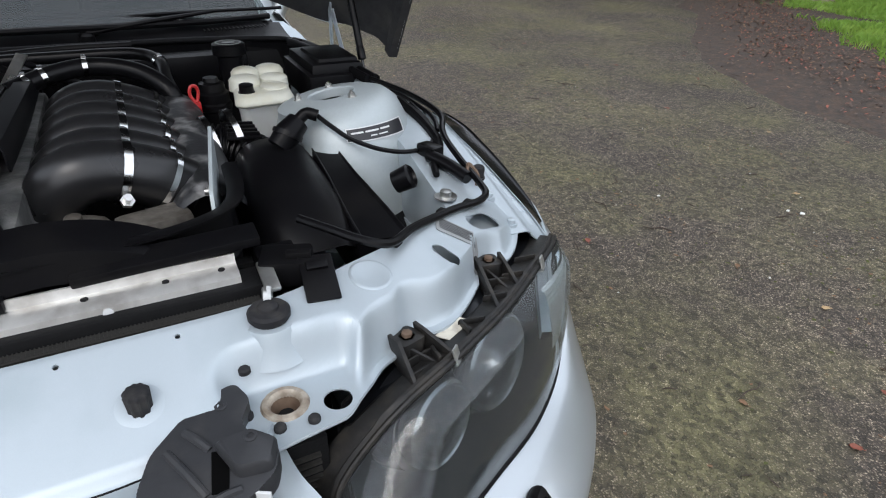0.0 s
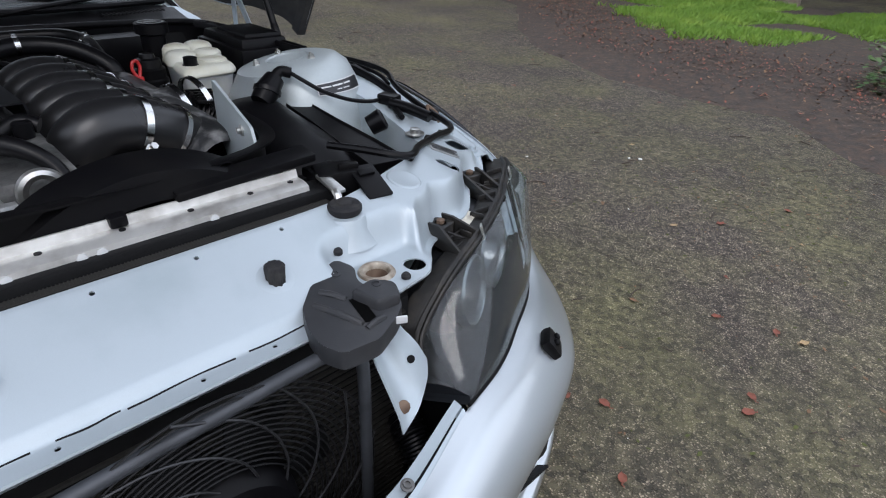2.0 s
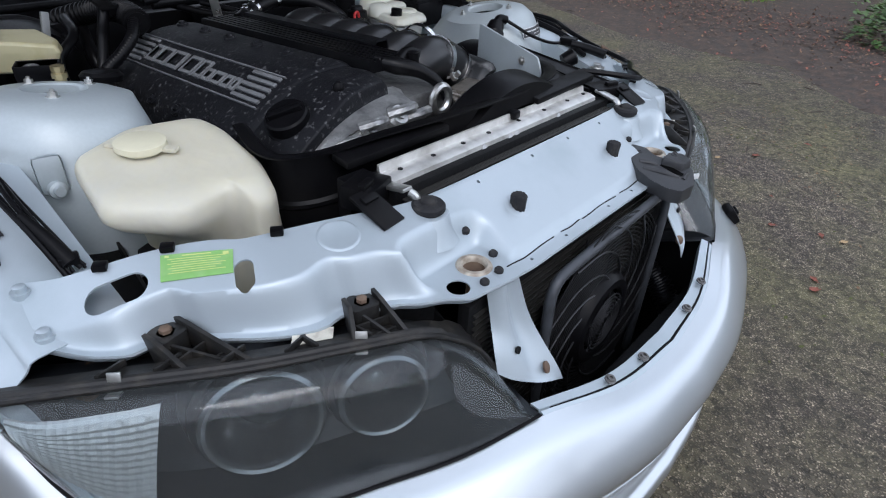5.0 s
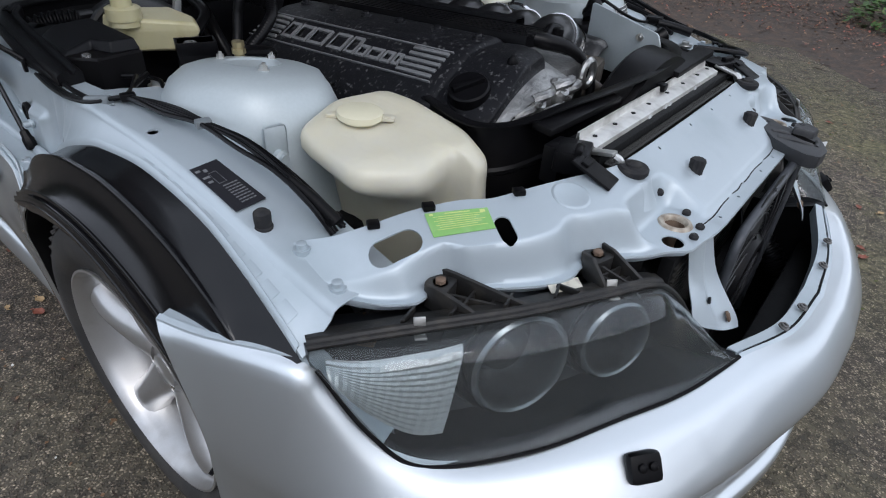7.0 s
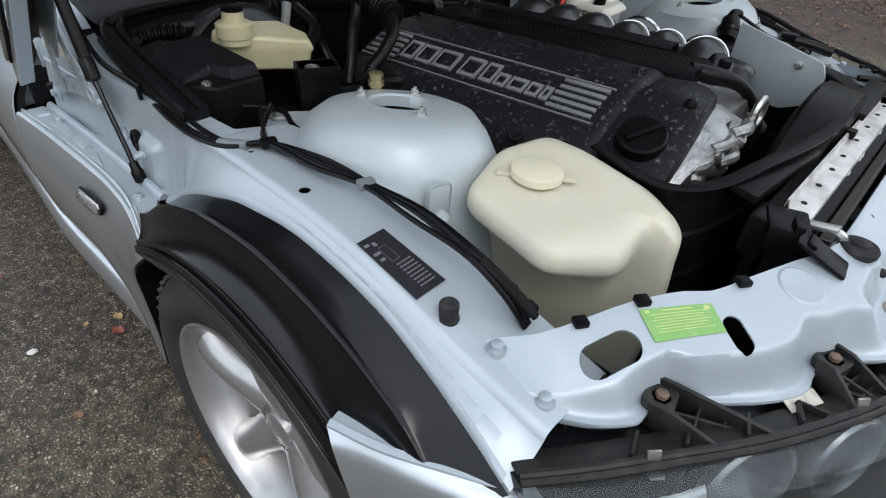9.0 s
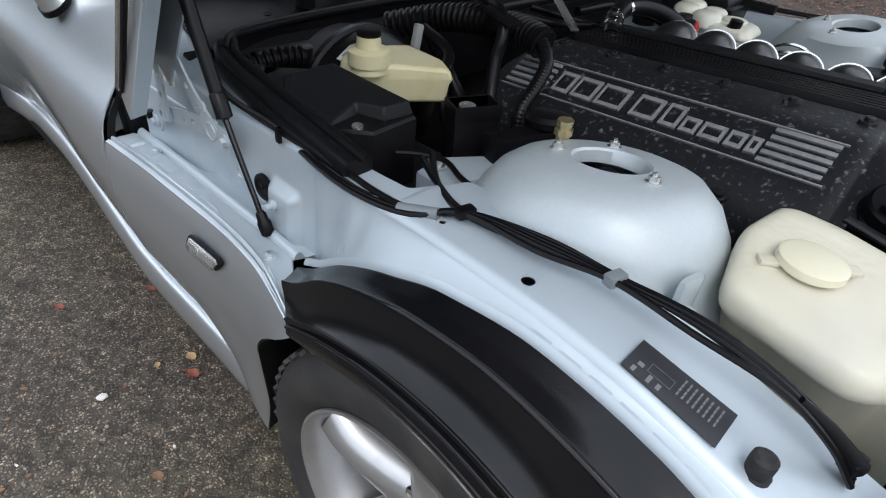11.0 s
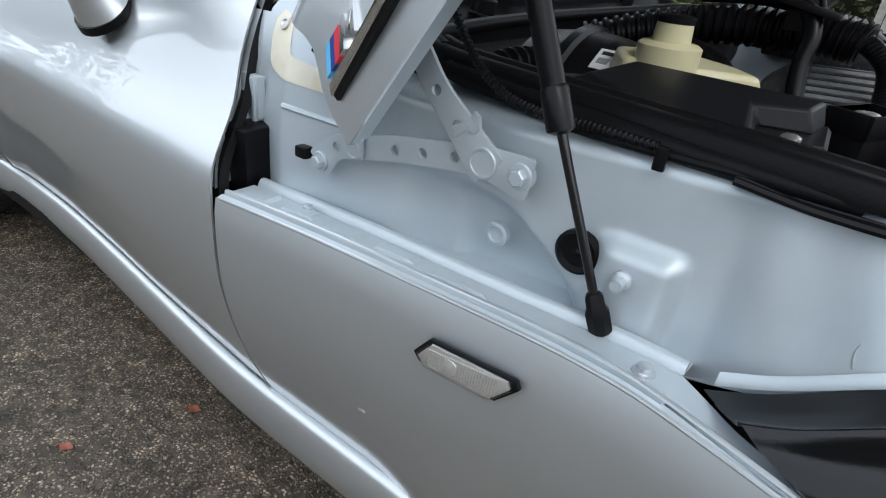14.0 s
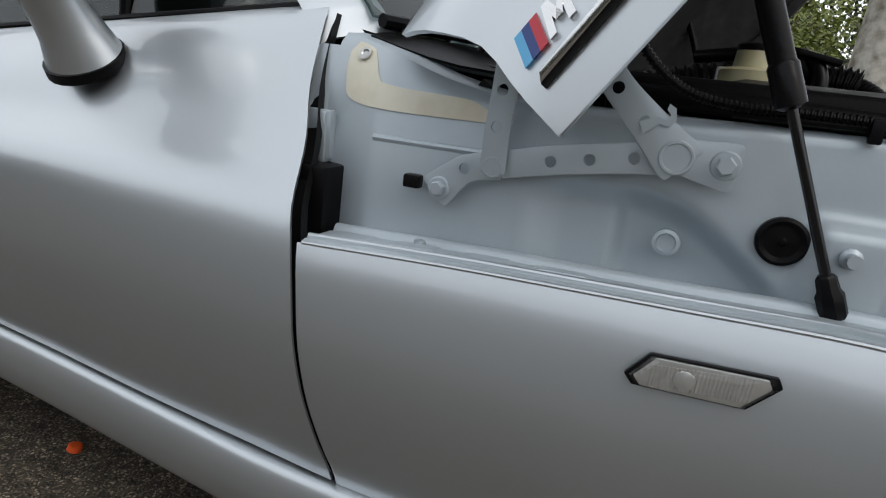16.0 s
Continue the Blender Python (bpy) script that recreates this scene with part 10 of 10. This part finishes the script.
def build_surround():
    rnd = random.Random(8)
    # belt of woods and hedge that closes the yard all round
    verts, faces = [], []
    for k in range(90000):
        a = rnd.uniform(0, 2 * math.pi)
        rad = rnd.uniform(11.5, 15)
        x, y = 1.0 + rad * math.cos(a) * 1.05, 1.5 + rad * math.sin(a)
        if x > 5 and -4 < y < 7 and rad < 13:
            x += 2.5
        if x < -4 and rnd.random() < 0.3:
            continue
        # belt is largely unseen; heights per side are set to darken the car's reflections
        top = (1.6 + 3.0 * ease(-6, 0, y) + 4.0 * ease(4, 9, x) * ease(-3, 1, y) if x > -4 else 2.4) + (1.6 * ease(-6, 0, y) + 0.3 if x > -4 else 0.8) * noise.noise(V(x * 0.35, y * 0.35, 2)) + 1.0 * noise.noise(V(x * 1.1, y * 1.1, 5))
        z = rnd.uniform(0.0, 1.0) ** 0.9 * top
        s = rnd.uniform(0.04, 0.12)
        u = V(rnd.gauss(0, 1), rnd.gauss(0, 1), rnd.gauss(0, 1)).normalized() * s
        w = u.orthogonal().normalized() * s * 0.7
        c = V(x, y, z)
        i = len(verts)
        verts += [tuple(c - u), tuple(c + w), tuple(c + u), tuple(c - w)]
        faces.append((i, i + 1, i + 2, i + 3))
    # dense core of the belt
    base = len(verts)
    n = 160
    for j in range(9):
        for k in range(n):
            a = 2 * math.pi * k / n
            rr = 14.2 + 0.9 * noise.noise(V(math.cos(a) * 6, math.sin(a) * 6, j * 0.6))
            x, y = 1.0 + rr * math.cos(a) * 1.05, 1.5 + rr * math.sin(a)
            if x > 5 and -4 < y < 7:
                x += 2.0
            verts.append((x, y, (1.4 + 2.8 * ease(-6, 0, y) + 3.6 * ease(4, 9, x) * ease(-3, 1, y) - 1.6 * ease(-6, 0, y) * max(0.0, min(1.0, -(x + 3) / 4)) + (1.5 * ease(-6, 0, y) + 0.2 if x > -4 else 0.6) * noise.noise(V(x * 0.35, y * 0.35, 2)) + 0.5 * noise.noise(V(x * 2, y * 2, 5))) * j / 8))
    faces += [(base + j * n + k, base + j * n + (k + 1) % n, base + (j + 1) * n + (k + 1) % n, base + (j + 1) * n + k) for j in range(8) for k in range(n)]
    from_lists("woods", verts, faces, WOODS, "belt of dull green winter hedge and woods", "hedge")
    for x, y, h, r, seed in ((9.6, 4.9, 6.5, 0.17, 1), (10.8, 2.4, 6.0, 0.14, 2), (6.5, 9.0, 7.0, 0.2, 3), (9.2, 8.0, 6.5, 0.16, 7), (2.0, -10.0, 7.0, 0.2, 6)):
        build_tree(x, y, h, r, seed, BARK, WOODS, "bare-limbed tree with sparse winter leaves", 900, 1.8)
    build_tree(8.0, -1.36, 8.5, 0.30, 12, BIRCH, WOODS, "pale-barked birch tree with few leaves", 300, 1.4)
    build_tree(10.0, -0.62, 2.75, 0.05, 13, BARK, BUSH, "bright green leafy bush", 3200, 0.5, 0.5, 0.45)
    # timber fence behind the verge
    fence = thing("fence", (11.2, 0.5, 0), "weathered pale timber fence behind the grass", "fence")
    board = bmesh.new()
    add_box(board, (0, 0, 1.15), (0.02, 0.12, 2.3))
    me = bpy.data.meshes.new("board")
    board.to_mesh(me)
    board.free()
    me.materials.append(TIMBER)
    for k in range(16):
        ob = new("board", me)
        ob.parent = fence
        ob.location = (0.25 * k * 0.13 * 0.3, -1.5 + 0.135 * k, 0.0)


BUSH = mat("bush_leaves", (0.16, 0.20, 0.035), 0.5, grain=0.4, grain_scale=5, spots=0.5, spot_scale=3, second=(0.24, 0.25, 0.06))
BIRCH = mat("birch_bark", (0.52, 0.49, 0.43), 0.8, grain=0.2, grain_scale=20, spots=0.8, spot_scale=7, second=(0.20, 0.17, 0.13), bump=0.4, bump_scale=30)
WOODS = mat("winter_foliage", (0.050, 0.062, 0.028), 0.7, grain=0.5, grain_scale=1.5, spots=0.6, spot_scale=0.8, second=(0.09, 0.08, 0.05))
build_surround()


# ---- small things lying on the tarmac ----
def leaf(x, y, size, turn, material, label, curl=0.25):
    """A fallen leaf, curled, lying on the ground."""
    bm = bmesh.new()
    rows = []
    for i in range(7):
        u = i / 6
        w = size * 0.36 * math.sin(math.pi * min(1, u * 0.92 + 0.08)) ** 0.8
        row = []
        for j in range(-2, 3):
            v = j / 2
            row.append(V(size * (u - 0.5), w * v, 0.003 + size * curl * (v * v * 0.35 + (u - 0.5) ** 2 * 0.6) + 0.002 * math.sin(9 * u + 4 * v)))
        rows.append(row)
    add_grid(bm, rows)
    add_tube(bm, [(-size * 0.5, 0, 0.003 + size * curl * 0.15), (-size * 0.65, 0.004, 0.005), (-size * 0.8, -0.003, 0.003)], 0.0012, seg=5, n=4)
    me = bpy.data.meshes.new("fallen_leaf")
    bm.to_mesh(me)
    bm.free()
    me.materials.append(material)
    me.shade_smooth()
    ob = new("fallen_leaf", me)
    ob.location, ob.rotation_euler = (x, y, 0.002), (0, 0, turn)
    return tagged(ob, label, "leaf", "leaves on the tarmac")


LEAVES = ((1.003, -0.400, 0.055, LEAF_R), (0.826, -0.560, 0.05, LEAF_R), (1.26, -0.677, 0.06, LEAF_R), (1.33, -0.66, 0.05, LEAF_R), (1.69, -0.60, 0.05, LEAF_R), (2.32, -0.15, 0.06, LEAF_R), (2.94, 0.63, 0.05, LEAF_Y),
          (-0.80, 1.055, 0.042, LEAF_R), (-0.777, 1.11, 0.036, LEAF_Y), (-0.85, 1.14, 0.022, LEAF_Y), (0.95, -0.32, 0.03, LEAF_R), (1.5, -0.2, 0.04, LEAF_B), (1.9, -0.35, 0.03, LEAF_R), (2.1, 0.3, 0.045, LEAF_B), (2.7, -0.3, 0.05, LEAF_R), (1.15, 0.1, 0.03, LEAF_B),
          (-0.95, 1.5, 0.03, LEAF_R), (-0.74, 1.42, 0.03, LEAF_R), (-1.15, 1.9, 0.035, LEAF_R), (-1.3, 2.4, 0.04, LEAF_B), (-0.98, 0.85, 0.03, LEAF_B))
LABEL = {LEAF_R: "reddish brown fallen leaf on the tarmac", LEAF_B: "dull brown fallen leaf on the tarmac", LEAF_Y: "tan fallen leaf on the tarmac"}
rnd_leaf = random.Random(4)
for lx, ly, ls, lm in LEAVES:
    leaf(lx, ly, ls * (0.62 if lx > 0 else 0.9), rnd_leaf.uniform(0, 6.3), lm, LABEL[lm])
for k in range(70):
    lm = (LEAF_R, LEAF_B, LEAF_B, LEAF_Y)[k % 4]
    leaf(rnd_leaf.uniform(1.3, 5.6), rnd_leaf.uniform(-2.2, 5.0), rnd_leaf.uniform(0.014, 0.034), rnd_leaf.uniform(0, 6.3), lm, LABEL[lm])


def build_chips():
    """Pale stone chips and shells, twigs and one orange cap."""
    for x, y, r in ((2.762, 0.480, 0.012), (-0.984, 1.128, 0.011), (2.73, 0.53, 0.009), (2.3, 0.9, 0.008), (2.95, 0.9, 0.007)):
        bm = bmesh.new()
        bmesh.ops.create_icosphere(bm, subdivisions=1, radius=r)
        for v in bm.verts:
            v.co = Vector((v.co.x * 1.3, v.co.y, v.co.z * 0.45)) * (1 + 0.25 * noise.noise(v.co * 90))
        me = bpy.data.meshes.new("stone_chip")
        bm.to_mesh(me)
        bm.free()
        me.materials.append(WHITE)
        ob = new("stone_chip", me)
        ob.location = (x, y, r * 0.35)
        tagged(ob, "small white stone chip on the tarmac", "stone", "white chips")
    rnd = random.Random(14)
    for k in range(96):
        x, y = (rnd.uniform(1.2, 5.2), rnd.uniform(-2.0, 4.5)) if k < 90 else (rnd.uniform(-1.3, -0.9), rnd.uniform(1.0, 2.2))
        a, ln = rnd.uniform(0, 6.3), rnd.uniform(0.04, 0.15) * (1 if k < 90 else 0.5)
        thick = rnd.uniform(0.0018, 0.0036)
        bm = bmesh.new()
        add_tube(bm, [(-ln * 0.5, 0, 0.003), (-ln * 0.1, ln * rnd.uniform(-0.16, 0.16), 0.006), (ln * 0.2, ln * rnd.uniform(-0.1, 0.1), 0.005), (ln * 0.5, 0, 0.003)], [thick * 0.8, thick, thick * 0.9, thick * 0.5], seg=5, n=8)
        me = bpy.data.meshes.new("twig")
        bm.to_mesh(me)
        bm.free()
        me.materials.append(TWIG)
        ob = new("twig", me)
        ob.location, ob.rotation_euler = (x, y, 0.001), (0, 0, a)
        tagged(ob, "thin dark twig on the tarmac", "twig", "twigs on the tarmac")
    bm = bmesh.new()
    add_lathe(bm, (0, 0, 0), (0, 0, 1), [(0, 0.014), (0.010, 0.013), (0.012, 0.010), (0.012, 0.0)], 18)
    me = bpy.data.meshes.new("bottle_cap")
    bm.to_mesh(me)
    bm.free()
    me.materials.append(AMBER)
    ob = new("bottle_cap", me)
    ob.location, ob.rotation_euler = (-0.62, 1.774, 0.004), (0.25, 0.2, 0)
    tagged(ob, "orange plastic cap on the tarmac", "cap")


build_chips()


def build_debris():
    """Crumbs of leaf, moss and bark too small to count, strewn over the tarmac."""
    rnd = random.Random(31)
    for name, material, count, label in (("leaf_crumbs", LEAF_B, 3000, "brown crumbs of leaf and bark on the tarmac"), ("bark_crumbs", TWIG, 5200, "dark crumbs of bark and twig on the tarmac"), ("grit", WHITE, 420, "pale grit scattered over the tarmac"), ("moss_crumbs", MOSS, 4200, "small tufts of dull green moss on the tarmac")):
        verts, faces = [], []
        while len(faces) < count:
            if rnd.random() < 0.82:
                x, y = rnd.uniform(0.7, 5.8), rnd.uniform(-2.6, 6.5)
                if x < 2.0 and rnd.random() < 0.75:
                    continue
            else:
                x, y = rnd.uniform(-1.7, -0.75), rnd.uniform(0.2, 3.2)
                if rnd.random() < 0.8 or material is MOSS:
                    continue
            if noise.noise(V(x * 0.9, y * 0.9, 7)) + rnd.uniform(-0.35, 0.35) < 0:
                continue
            r, a, i = rnd.uniform(0.002, 0.006), rnd.uniform(0, 6.3), len(verts)
            long_ = rnd.uniform(0.8, 2.2)
            if material is TWIG:
                r, long_ = r * 0.5, rnd.uniform(2, 9)
            elif material is WHITE:
                r *= 0.55
            for k in range(5):
                t = 2 * math.pi * k / 5
                u, w = r * long_ * math.cos(t) * rnd.uniform(0.7, 1.2), r * math.sin(t)
                verts.append((x + u * math.cos(a) - w * math.sin(a), y + u * math.sin(a) + w * math.cos(a), 0.0015 + rnd.uniform(0, 0.004)))
            faces.append(tuple(range(i, i + 5)))
        from_lists(name, verts, faces, material, label, "debris")


MOSS = mat("moss", (0.085, 0.095, 0.025), 0.9, grain=0.4, grain_scale=40)
build_debris()
